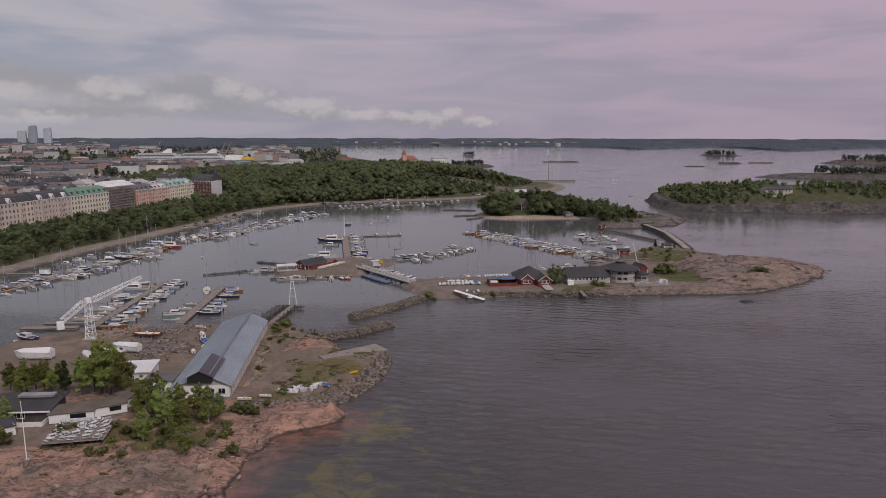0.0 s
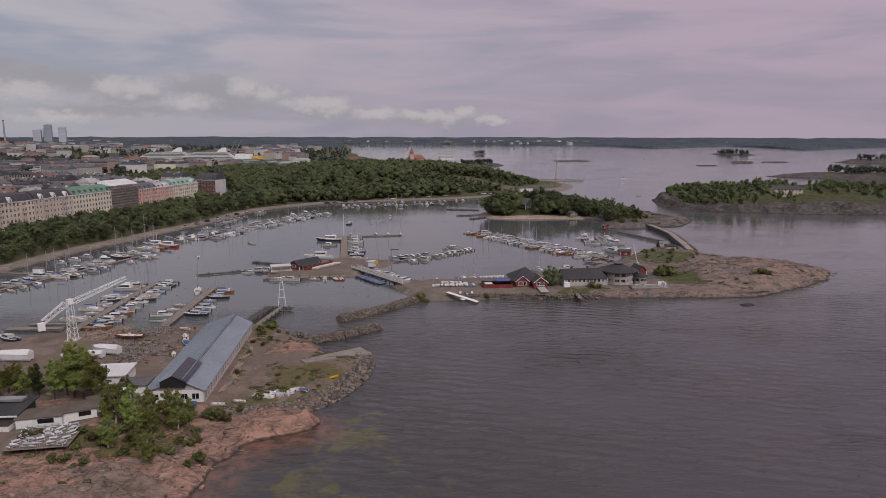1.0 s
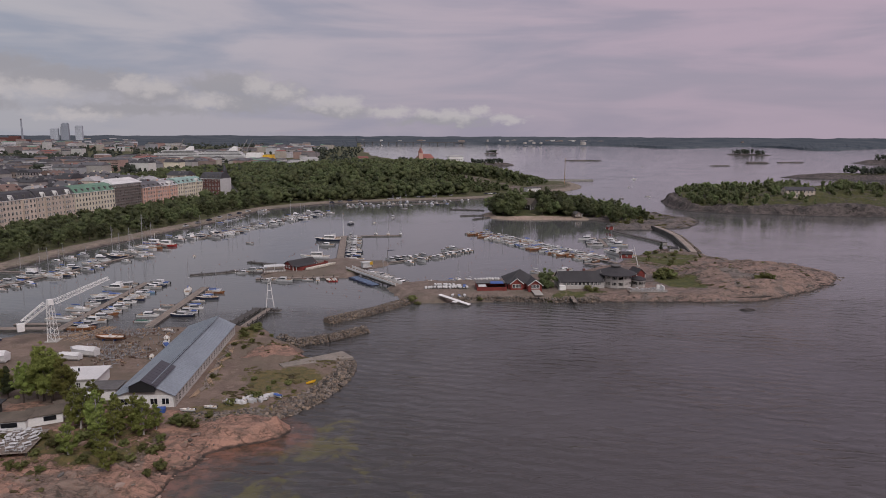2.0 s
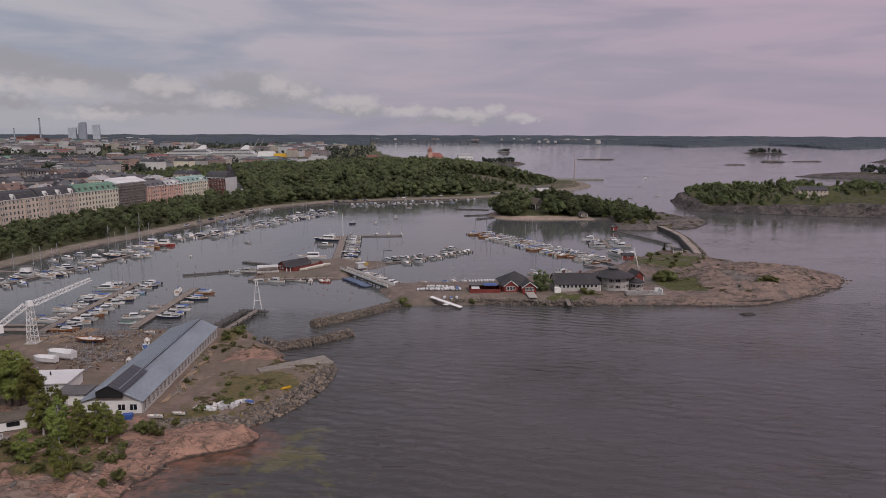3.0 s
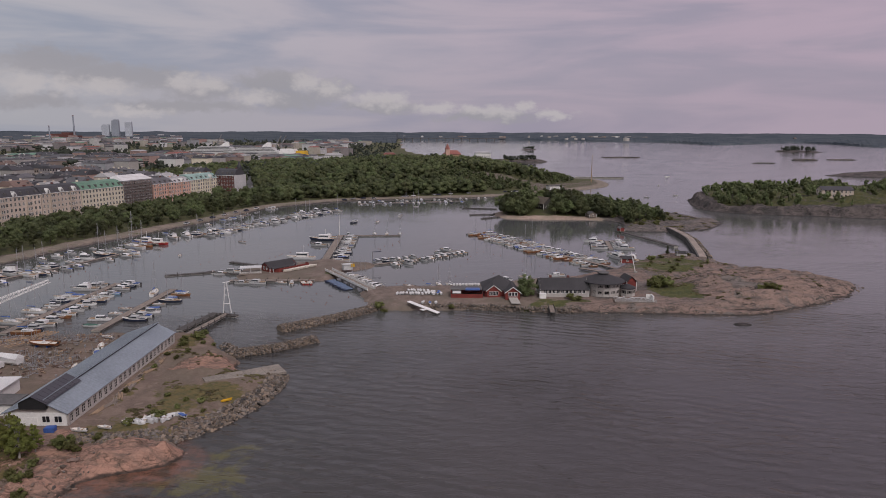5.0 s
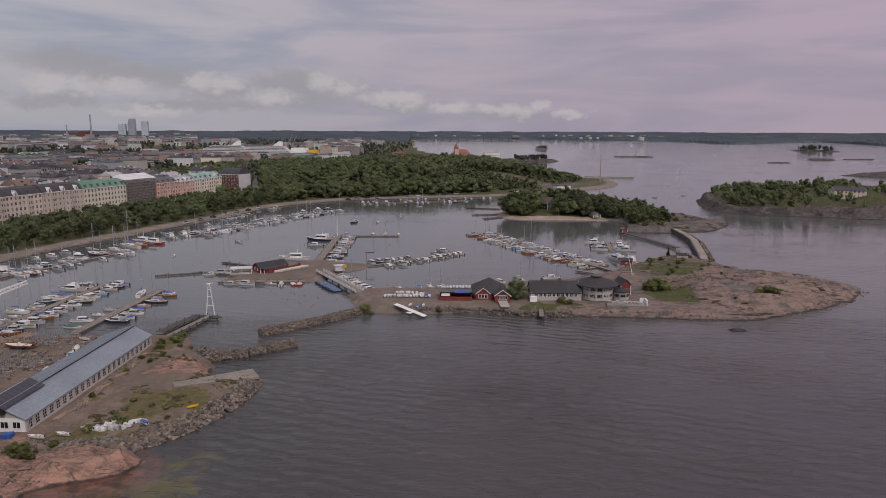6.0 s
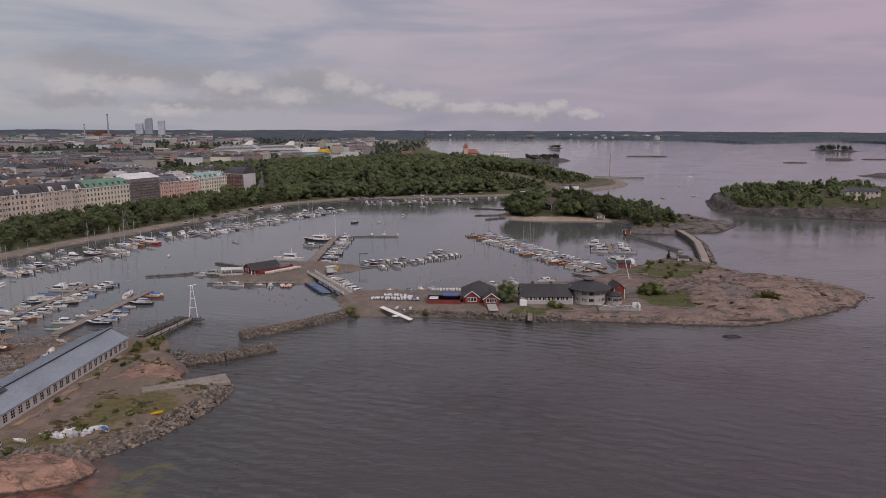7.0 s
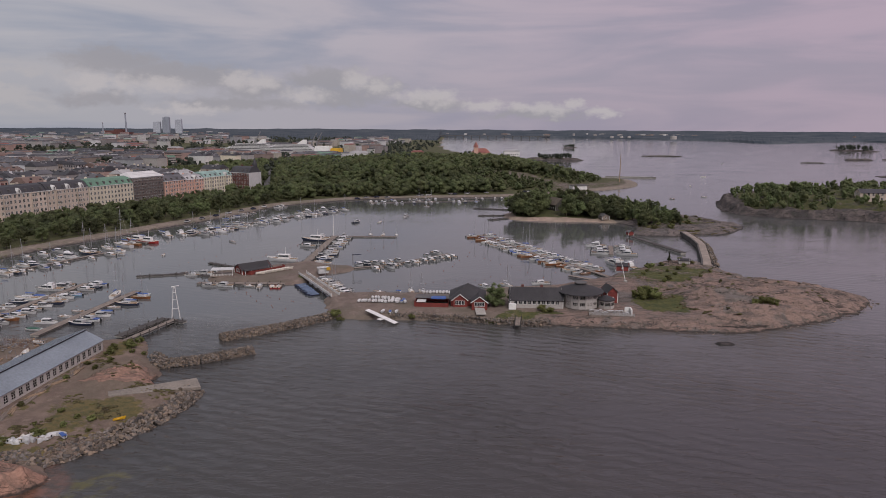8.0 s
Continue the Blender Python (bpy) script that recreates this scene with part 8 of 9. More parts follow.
for x, y, s in ((-12.5, 228.5, 1.5), (-10, 226.5, 0.9), (94.6, 251.5, 2.2), (97.6, 252.5, 1.9), (92.2, 251.6, 1.6), (131, 238.5, 1.9), (134.5, 239.5, 1.5), (127.8, 238.6, 1.4), (132.5, 241, 1.3), (56.5, 232.5, 1.3), (59, 232.3, 0.9), (13, 228, 0.8),
                (110, 308, 1.5), (113, 313, 1.3), (118, 317, 1.3), (122, 305, 1.2), (128, 322, 1.2), (132, 318, 1.0), (107, 298, 0.9), (117, 292, 1.0), (112, 284, 1.3), (109, 279, 1.1), (120, 283, 0.7), (126, 288, 0.8),
                (131, 279, 0.6), (137, 268, 0.6), (147, 262, 0.5), (129, 262, 0.7), (150, 272, 0.5), (122, 268, 0.5), (143, 282, 0.7), (104, 292, 0.9), (134, 300, 0.9), (126, 310, 1.1), (116, 300, 0.8), (138, 310, 0.7)):
    tree("bush", "rounded green shrub on the skerry", x, y, at(south_height, x, y) - 0.15, s * (0.62 if x > 100 else 0.85), rng_b.uniform(0, 360), "shrubs", "shrub", "shrub")
tree("round", "round leafy tree beside the clubhouse", 41.6, 238.2, 2.0, 1.15, 40, "island trees")
tree("spruce", "small dark juniper on the skerry", 122.5, 320.5, at(south_height, 122.5, 320.5), 0.5, 0, "island trees")
tree("spruce", "small dark juniper on the skerry", 128, 272, at(south_height, 128, 272), 0.3, 0, "island trees")


def tufts(name, label, n, box, poly, height, keep, seed, sizes):
    """Low tufts of grass and heath in the hollows of the rock."""
    g = np.random.RandomState(seed)
    X, Y = g.uniform(box[0], box[2], 6 * n), g.uniform(box[1], box[3], 6 * n)
    ok = (inside_depth(poly, X, Y) > 2.5) & keep(X, Y) & (vnoise(X / 5, Y / 4, seed) + 0.6 * vnoise(X / 14, Y / 9, seed + 1) > 0.42)
    X, Y = X[ok][:n], Y[ok][:n]
    Z, Vs, Fs, m = height(X, Y), [], [], 0
    for x, y, z in zip(X, Y, Z):
        V, F = puff(g, 2, 0.3)
        s = g.uniform(*sizes)
        Vs.append(V * (s * g.uniform(0.8, 1.8), s * g.uniform(0.6, 1.1), s * g.uniform(0.25, 0.5)) + (x, y, z + 0.03))
        Fs.append(F + m)
        m += len(V)
    me = np_mesh(name, np.concatenate(Vs), np.concatenate(Fs), (M_HEATH,), True, attrs={"tone": np.repeat(g.uniform(0, 1, len(X)), len(LOBES[2][0]))})
    tagged(new(name, me), label, "heath", kind="stuff")


tufts("heath", "low green heath in the hollows of the granite skerry", 330, (100, 222, 178, 300), SOUTH, south_height, lambda x, y: (x > 100) & (inside_depth(SOUTH, x, y) > 6), 301, (0.2, 0.75))
tufts("heath", "low grass and heath between the shore rocks", 360, (-115, 80, -42, 126), NEAR, near_height, lambda x, y: (y < 114) | (x > -70), 303, (0.15, 0.6))
tufts("heath", "weeds growing through the gravel of the spit", 520, (-68, 124, -34, 200), NEAR, near_height, lambda x, y: x > -65.5, 305, (0.15, 0.55))
tufts("heath", "low green heath on the rock point", 160, (130, 410, 200, 490), BEACH, beach_height, lambda x, y: x > 130, 307, (0.5, 1.4))


def candidates(n, x0, x1, y0, y1, seed):
    """Random points with their depth inside an outline, worked out together."""
    g = np.random.RandomState(seed)
    return g.uniform(x0, x1, n), g.uniform(y0, y1, n)


# trees of the beach island
rng_i = random.Random(21)
made, tries = 0, 0
spots = []
BX, BY = candidates(4000, 54, 165, 440, 528, 21)
for x, y, d in zip(BX.tolist(), BY.tolist(), inside_depth(BEACH, BX, BY).tolist()):
    if made >= 135 or d < 6 or (x > 139 and (y < 441 or rng_i.random() < 0.35)) or math.dist((x, y), (93, 505)) < 10 or math.dist((x, y), (121, 469)) < 5:
        continue
    if (abs(x - 93 + 0.19 * (504 - y)) < 9.0 and y < 500) or any(math.dist((x, y), p) < 4.8 for p in spots):
        continue
    spots.append((x, y))
    made += 1
    k = "pine" if x > 138 and rng_i.random() < 0.6 else "isle"
    s = rng_i.uniform(0.95, 1.42) * (0.6 if x > 146 else 0.78 if x > 126 else 0.88 if x > 112 else 1)
    tree(k, "dark leafy tree on the beach island" if k == "isle" else "slender pine on the beach island", x, y, at(beach_height, x, y) - 0.1, s, rng_i.uniform(0, 360), "beach island trees")
for x, y in ((166, 455), (172, 452), (160, 445), (150, 440), (182, 462), (155, 430), (143, 425), (140, 447), (146, 455), (152, 462), (158, 470), (164, 466), (170, 476), (135, 462), (176, 470)):
    tree("bush", "low green shrub on bare rock", x, y, at(beach_height, x, y) - 0.2, rng_i.uniform(0.8, 1.4), 0, "shrubs", "shrub", "shrub")


def wood_crown(rng, clumps, leaf, lobes, conic):
    """One crown of a wood, 1 high: uneven limbs of leaf clumps round a darker inside."""
    g = np.random.RandomState(rng.randrange(1 << 30))
    cs, rs = [], []
    lean = g.uniform(-0.06, 0.06, 2)
    for k in range(lobes):
        t = (k + g.uniform(0.1, 0.9)) / lobes
        z = 0.2 + 0.66 * t
        env = (0.24 * (1.08 - t)) if conic else 0.36 * math.sqrt(max(0.08, 1 - (1.5 * t - 0.62) ** 2))
        a, q = g.uniform(0, 6.28), env * g.uniform(0.35, 0.9)
        cs.append((q * math.cos(a) + lean[0] * t, q * math.sin(a) + lean[1] * t, z))
        rs.append(max(0.07, env * g.uniform(0.5, 0.82)))
    cs, rs = np.array(cs), np.array(rs)
    VL, FL, n = [], [], 0
    for c, r in zip(cs, rs):
        d, f = puff(g, 2, 0.22)
        VL.append(c + d * r * 0.82 * (1, 1, 0.9))
        FL.append(f + n)
        n += len(d)
    pick = g.choice(lobes, clumps, p=rs ** 2 / np.sum(rs ** 2))
    d = g.normal(size=(clumps, 3)) + (0, 0, 0.35)
    d /= np.linalg.norm(d, axis=1)[:, None]
    c = cs[pick] + d * (rs[pick] * g.uniform(0.78, 1.16, clumps))[:, None] * (1, 1, 0.95)
    nn = d + g.normal(size=(clumps, 3)) * 0.45 + (0, 0, 0.25)
    nn /= np.linalg.norm(nn, axis=1)[:, None]
    u = np.cross(nn, g.normal(size=(clumps, 3)))
    u /= np.linalg.norm(u, axis=1)[:, None]
    v = np.cross(nn, u)
    sz = leaf * g.uniform(0.55, 1.35, (clumps, 1))
    q = np.stack((c - u * sz * 0.7, c - v * sz * 0.5 - nn * sz * 0.15, c + u * sz * 0.65, c + v * sz * 0.6 - nn * sz * 0.2), 1).reshape(-1, 3)
    return np.concatenate(VL + [q]), np.concatenate(FL + [np.arange(4 * clumps).reshape(-1, 4) + n])


def wood(name, label, places, sizes, leaf_m, clumps, leaf, seed, conic=0.12, lobes=6, slim=1.0):
    """Woods too dense to count: the crowns of many trees in one mesh; a place may carry its own scale."""
    rng = random.Random(seed)
    protos = [wood_crown(rng, clumps, leaf, lobes, rng.random() < conic) for k in range(9)]
    Vs, Fs, Ts, n = [], [], [], 0
    for x, y, z, *own in places:
        V, F = protos[rng.randrange(9)]
        stand = 0.5 + 0.5 * float(vnoise(x / 28, y / 28, seed))
        h = (sizes[0] + (sizes[1] - sizes[0]) * (0.55 * stand + 0.45 * rng.random())) * (own[0] if own else 1.0)
        a = rng.uniform(0, 6.28)
        w = h * rng.uniform(0.8, 1.35) * slim
        R = np.array(((math.cos(a), -math.sin(a), 0), (math.sin(a), math.cos(a), 0), (0, 0, 1)))
        Vs.append((V * (w, w, h)) @ R.T + (x, y, z - 0.3))
        Fs.append(F + n)
        Ts.append(np.full(len(V), rng.random()))
        n += len(V)
    me = np_mesh(name, np.concatenate(Vs), np.concatenate(Fs), (leaf_m,), True, attrs={"tone": np.concatenate(Ts)})
    return tagged(new(name, me), label, "woods", kind="stuff")


# park trees between promenade and houses: the first rows one by one, the rest as woods
FU, FN, F0 = Vector((0.322, 0.947)), Vector((-0.947, 0.322)), Vector((-240.0, 450.0))


def facade_side(x, y):
    return (Vector((x, y)) - F0).dot(FN)


rng_s = random.Random(31)
front, rest, spots = [], [], []
SX, SY = candidates(9000, -330, -112, 285, 585, 31)
for x, y, d, z in zip(SX.tolist(), SY.tolist(), inside_depth(COAST, SX, SY).tolist(), coast_height(SX, SY).tolist()):
    f = facade_side(x, y)
    if d < 13 or f > -13 or math.dist((x, y), (-164, 598)) < 17 or any((x - p[0]) ** 2 + (y - p[1]) ** 2 < 52 for p in spots):
        continue
    spots.append((x, y))
    (front if d < 38 else rest).append((x, y, z))
for x, y, z in front[:150]:
    tree("street", "dark green linden along the promenade", x, y, z - 0.1, rng_s.uniform(0.64, 0.94), rng_s.uniform(0, 360), "promenade trees")
wood("park_trees", "dense dark green park trees in front of the houses", rest + front[150:], (6.5, 11), M_LEAF, 280, 0.058, 41, 0.05, 7)

# the wooded park hill
rng_k = random.Random(51)
hill, spots = [], {}
KX, KY = candidates(20000, -330, 215, 575, 1080, 51)
for x, y, d, z, meadow in zip(KX.tolist(), KY.tolist(), inside_depth(COAST, KX, KY).tolist(), coast_height(KX, KY).tolist(), park_meadow(KX, KY).tolist()):
    if d < np.interp(x, (-110, -60, -36, 13, 66), (22, 12, 10, 20, 34)) or (facade_side(x, y) > -16 and (Vector((x, y)) - F0).dot(FU) < 210) or facade_side(x, y) > 190:
        continue
    if meadow > 0.35 or (x > 176 and y < 830) or x > 186 or math.dist((x, y), (-176, 620)) < 22 or math.dist((x, y), (-161, 600)) < 19 or line_distance([(-150, 612), (-169, 661), (-256, 966)], np.array([x]), np.array([y]))[0] < 7.5:
        continue
    key = (int(x // 8.2), int(y // 8.2))
    if key in spots:
        continue
    spots[key] = 1
    hill.append((x, y, z, 1.0 - 0.45 * float(step(x, 90, 175))))
LOW = [p for p in hill if p[0] > -40 and p[1] < 770 and line_distance([(0, 885), (53, 802), (120, 700)], np.array([p[0]]), np.array([p[1]]))[0] < 75]
low_set = set(LOW)
wood("park_wood", "row of lower trees along the shore road", LOW, (5.5, 9.5), M_LEAF, 190, 0.068, 54, 0.0, 6)
wood("park_wood", "dense dark wood on the park hill", [p for p in hill if p[1] < 760 and p not in low_set], (9, 17), M_LEAF, 230, 0.056, 52, 0.04, 6)
wood("park_wood", "dense dark wood on the park hill", [p for p in hill if p[1] >= 760 and p not in low_set], (9, 17), M_LEAF, 140, 0.066, 53, 0.04, 5)

# woods of the cliff island and the farther islands
rng_c = random.Random(61)
cl_, seen_ = [], {}
CX, CY = candidates(5000, 235, 660, 480, 680, 61)
for x, y, d, z in zip(CX.tolist(), CY.tolist(), inside_depth(CLIFF, CX, CY).tolist(), cliff_height(CX, CY).tolist()):
    if d < 12 or math.dist((x, y), (334, 532)) < 19 or (x > 322 and d < 52) or math.dist((x, y), (350, 520)) < 16:
        continue
    dens = (0.8 if x < 345 else 0.4) * step(float(vnoise(x / 17, y / 17, 63)), -0.5, 0.1)
    key = (int(x // 5.0), int(y // 5.0))
    if key in seen_ or rng_c.random() > dens:
        seen_[key] = 1
        continue
    seen_[key] = 1
    cl_.append((x, y, z))
wood("island_wood", "mixed pine and birch wood on the cliff island", cl_, (3.5, 12), M_LEAF, 260, 0.060, 62, 0.25, 7, 0.8)


def islet_wood(h, cx, cy, rx, ry, turn, n, sizes, seed, leaves=50):
    rng = random.Random(seed)
    a = np.array([rng.uniform(0, 6.28) for _ in range(n)])
    r = np.array([math.sqrt(rng.random()) * 0.72 for _ in range(n)])
    u, v = rx * r * np.cos(a), ry * r * np.sin(a)
    c, s = math.cos(radians(turn)), math.sin(radians(turn))
    X, Y = cx + u * c - v * s, cy + u * s + v * c
    out = list(zip(X.tolist(), Y.tolist(), h(X, Y).tolist()))
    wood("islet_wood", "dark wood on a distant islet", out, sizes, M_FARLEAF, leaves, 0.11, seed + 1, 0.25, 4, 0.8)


islet_wood(H_FORT, 760, 895, 150, 40, -14, 130, (8, 14), 71)
islet_wood(H_FORT2, 1170, 1395, 130, 45, -8, 70, (9, 15), 73)
islet_wood(H_WOOD1, 1120, 2000, 75, 26, -55, 44, (7, 21), 75)
islet_wood(H_WOOD2, 328, 2130, 36, 12, 40, 16, (7, 12), 77)
islet_wood(H_WOOD3, 185, 1330, 55, 12, -4, 40, (7, 12), 79)
# woods farther along the mainland
FG = np.random.RandomState(81)
FY = FG.uniform(680, 3200, 2600)
FX = np.where(FY > 1400, -1.1 * FY + (1.1 * FY - 120 + 0.02 * FY) * FG.uniform(0, 1, 2600), FG.uniform(-800, 130, 2600))
keep = (inside_depth(COAST, FX, FY) > 20) & (vnoise(FX / 160, FY / 220, 5) > np.where(FY > 2000, -0.05, 0.12)) & ~((FX / FY < -0.13) & (FX / FY > -0.34) & (FY < 1500) & (FY > 1250))
far_places = np.stack((FX, FY, coast_height(FX, FY)), -1)[keep].tolist()
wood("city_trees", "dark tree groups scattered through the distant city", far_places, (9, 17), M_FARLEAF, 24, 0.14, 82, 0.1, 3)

# ---- the city ----
CITY_GROVES = (((-782, 1344), (-705, 1340)), ((-700, 1340), (-628, 1360)), ((-551, 1254), (-459, 1248)))
grove_rng = random.Random(83)
for (ax, ay), (bx, by) in CITY_GROVES:
    grove = []
    for _ in range(70):
        t_ = grove_rng.random()
        x, y = ax + (bx - ax) * t_ + grove_rng.uniform(-6, 6), ay + (by - ay) * t_ + grove_rng.uniform(-24, 24)
        grove.append((x, y, at(coast_height, x, y)))
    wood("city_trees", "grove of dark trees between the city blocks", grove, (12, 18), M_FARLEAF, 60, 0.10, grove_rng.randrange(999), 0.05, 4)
STUCCO = [mat("stucco_" + n, c, 0.85, scale=0.25, var=0.10, rnd=0.12) for n, c in (("beige", (0.52, 0.43, 0.355)), ("cream", (0.66, 0.59, 0.46)), ("grey", (0.36, 0.335, 0.31)), ("pink", (0.60, 0.37, 0.29)), ("white", (0.66, 0.64, 0.61)), ("ochre", (0.45, 0.32, 0.19)), ("brown", (0.26, 0.205, 0.175)))]
ROOFS = [mat("roof_" + n, c, 0.6, scale=0.3, var=0.15, rnd=0.15) for n, c in (("black", (0.05, 0.048, 0.052)), ("grey", (0.105, 0.10, 0.105)), ("green", (0.13, 0.235, 0.165)), ("rust", (0.24, 0.085, 0.065)), ("pale", (0.36, 0.345, 0.34)), ("copper", (0.25, 0.36, 0.32)), ("brown", (0.16, 0.105, 0.085)))]
W_CITY = [window_mesh(1.35, 2.05, M_WHITE, (1, 0), 0.12, 0.07), window_mesh(1.1, 1.9, M_WHITE, (1, 0), 0.12, 0.07)]


def town_house(label, s0, s1, depth, inland, floors, fh, wall_m, roof_m, rise, win=0, gables=0, bays=0, z=None, mansard=True, name="apartment_building", flat=None, windows=True, side_m=None):
    """A street house on the facade line: local x along the street, -y the front."""
    p = F0 + FU * (s0 + s1) / 2 + FN * (inland + depth / 2)
    zg = at(coast_height, p.x, p.y) - 0.3 if z is None else z
    L, h = s1 - s0, floors * fh + 0.9
    ang = math.degrees(math.atan2(FU.y, FU.x))
    t = thing(name, label, "apartment building", pose(p.x, p.y, zg, 0, 0, ang), "street houses")
    part("wall", Geo().box((0, 0, h / 2), (L, depth, h)), wall_m, t)
    part("cornice", Geo().box((0, 0, h - 0.15), (L + 0.5, depth + 0.7, 0.35)), M_WHITE if side_m is None else wall_m, t)
    part("plinth", Geo().box((0, 0, 0.5), (L + 0.15, depth + 0.15, 1.1)), M_CONC, t)
    if flat:
        part("roof", Geo().box((0, 0, h + 0.25), (L - 0.6, depth - 0.6, 0.5)), roof_m, t)
        part("parapet", Geo().box((0, 0, h + rise / 2), (L * 0.86, depth * 0.6, rise)), roof_m, t)
    else:
        i = depth * 0.24
        g = Geo().add([(-L / 2, -depth / 2 - 0.3, h), (L / 2, -depth / 2 - 0.3, h), (L / 2, depth / 2 + 0.3, h), (-L / 2, depth / 2 + 0.3, h),
                       (-L / 2 + 0.3, -depth / 2 + i, h + rise), (L / 2 - 0.3, -depth / 2 + i, h + rise), (L / 2 - 0.3, depth / 2 - i, h + rise), (-L / 2 + 0.3, depth / 2 - i, h + rise)],
                      [(0, 1, 5, 4), (1, 2, 6, 5), (2, 3, 7, 6), (3, 0, 4, 7)])
        roof = part("roof", g, roof_m, t)
        part("roof_top", Geo().add([(-L / 2 + 0.3, -depth / 2 + i, h + rise), (L / 2 - 0.3, -depth / 2 + i, h + rise), (L / 2 - 0.3, 0, h + rise + 1.0), (-L / 2 + 0.3, 0, h + rise + 1.0), (L / 2 - 0.3, depth / 2 - i, h + rise), (-L / 2 + 0.3, depth / 2 - i, h + rise)],
                                   [(0, 1, 2, 3), (3, 2, 4, 5), (1, 4, 2), (5, 0, 3)]), roof_m, t)
        nd = int(L / 5)
        for k in range(nd):
            x = (k + 0.5) * L / nd - L / 2
            part("dormer", Geo().box((x, -depth / 2 + i * 0.5, h + rise * 0.45), (1.0, i * 0.7, rise * 0.45)), M_ROOFGREY, roof)
        for k in range(max(2, int(L / 9))):
            x = (k + 0.5) * L / max(2, int(L / 9)) - L / 2
            part("chimney", Geo().box((x + 1.2, 1.0, h + rise + 1.0), (1.5, 0.8, 2.0)), M_BRICK if k % 2 else wall_m, t)
    if windows:
        n = int(L / 2.75)
        for f in range(floors):
            for k in range(n):
                ob = part("window", W_CITY[win], (), t)
                ob.matrix_basis = pose((k + 0.5) * L / n - L / 2, -depth / 2 - 0.05, 0.9 + f * fh + 0.75)
    for k in range(gables):
        x = (k + 0.5) * L / gables - L / 2
        w_, y_ = 1.5, -depth / 2 - 0.5
        gd = part("street_gable", Geo().add([(x - w_, y_, h - 0.2), (x + w_, y_, h - 0.2), (x + w_ * 0.75, y_, h + 1.6), (x, y_, h + 3.2), (x - w_ * 0.75, y_, h + 1.6),
                                             (x - w_, -depth / 4, h - 0.2), (x + w_, -depth / 4, h - 0.2), (x + w_ * 0.75, -depth / 4, h + 1.6), (x, -depth / 4, h + 3.2), (x - w_ * 0.75, -depth / 4, h + 1.6)],
                                            [(0, 1, 2, 3, 4), (1, 6, 7, 2), (2, 7, 8, 3), (3, 8, 9, 4), (4, 9, 5, 0)]), STUCCO[4], t, "pale curved street gable")
        ob = part("window", W_CITY[1], (), gd)
        ob.matrix_basis = pose(x, y_ - 0.05, h + 0.1)
    for k in range(bays):
        x = (k + 0.5) * L / bays - L / 2
        by = part("bay", Geo().box((x, -depth / 2 - 0.5, h * 0.5 + 1.5), (3.0, 1.1, h - 3.2)), wall_m, t)
        for f in range(1, floors):
            for q in (-0.75, 0.75):
                ob = part("window", W_CITY[1], (), by)
                ob.matrix_basis = pose(x + q, -depth / 2 - 1.12, 0.9 + f * fh + 0.75)
    return t


town_house("beige street house with dark mansard roof", -165, -110, 16, 0, 5, 3.4, STUCCO[0], ROOFS[0], 3.8, 0, 2, 0, windows=False)
town_house("grey-beige street house with dark mansard roof", -109, -52, 16, 0, 5, 3.4, STUCCO[2], ROOFS[0], 3.8, 1, 2, 3)
town_house("beige street house with white gables and black mansard", -51, -14, 16, 0, 5, 3.4, STUCCO[0], ROOFS[0], 4.0, 0, 1, 2)
town_house("pale brown street house with white gables and black mansard", -13.5, 18, 16, 0, 5, 3.4, STUCCO[0], ROOFS[0], 4.0, 1, 3, 2)
town_house("cream street house with green metal roof", 18.6, 57, 17, 0, 5, 3.35, STUCCO[1], ROOFS[2], 4.2, 0)
wrap = town_house("brown house under scaffolding with white weather roof", 57.6, 88, 18, 1, 6, 3.3, STUCCO[6], M_TARP, 2.6, 1, flat=True)
part("weather_roof", Geo().add([(-16, -10, 21.2), (16, -10, 21.2), (16, 10, 21.2), (-16, 10, 21.2), (-13, -1, 25.0), (13, -1, 25.0)], [(0, 1, 5, 4), (1, 2, 5), (2, 3, 4, 5), (3, 0, 4)]), M_TARP, wrap, "white tent roof over the building site")
sc_ = Geo()
for k in range(15):
    sc_.tube((-15 + 30 * k / 14, -10.0, 0), (-15 + 30 * k / 14, -10.0, 20.8), 0.07, n=4, cap=False)
for z in range(1, 10):
    sc_.box((0, -9.7, z * 2.1), (30.4, 0.9, 0.07))
tagged(part("scaffolding", sc_, M_STEEL, wrap, "steel scaffolding with plank levels"), kind="stuff")
town_house("pink street house with pale grey roof", 88.6, 112, 16, 0, 5, 3.1, STUCCO[3], ROOFS[1], 3.2, 0, 0, 2)
town_house("salmon street house with grey roof", 112.5, 133, 16, 0, 5, 3.0, STUCCO[3], ROOFS[4], 3.0, 1, 1, 1)
town_house("cream street house with pale green copper roof", 133.5, 152, 16, 0, 5, 3.1, STUCCO[1], ROOFS[5], 3.6, 0, 0, 1)
town_house("cream corner house with white gable and copper roof", 152.5, 170, 16, 0, 5, 3.1, STUCCO[1], ROOFS[5], 3.6, 0, 1, 1)
MUTED_END = mat("pale_grey_render", (0.50, 0.485, 0.475), 0.85, scale=0.3, var=0.1)
bk = town_house("dark red brick house with grey mansard roof", 172, 193, 17, 0, 5, 3.5, M_BRICK, ROOFS[0], 4.6, 0)
bk.matrix_basis = pose(-176, 619.6, at(coast_height, -176, 619.6) - 0.3, 0, 0, -20)
part("end_wall", Geo().box((10.6, 0, 9.2), (0.4, 17.2, 18.4)), MUTED_END, bk, "pale rendered end wall")
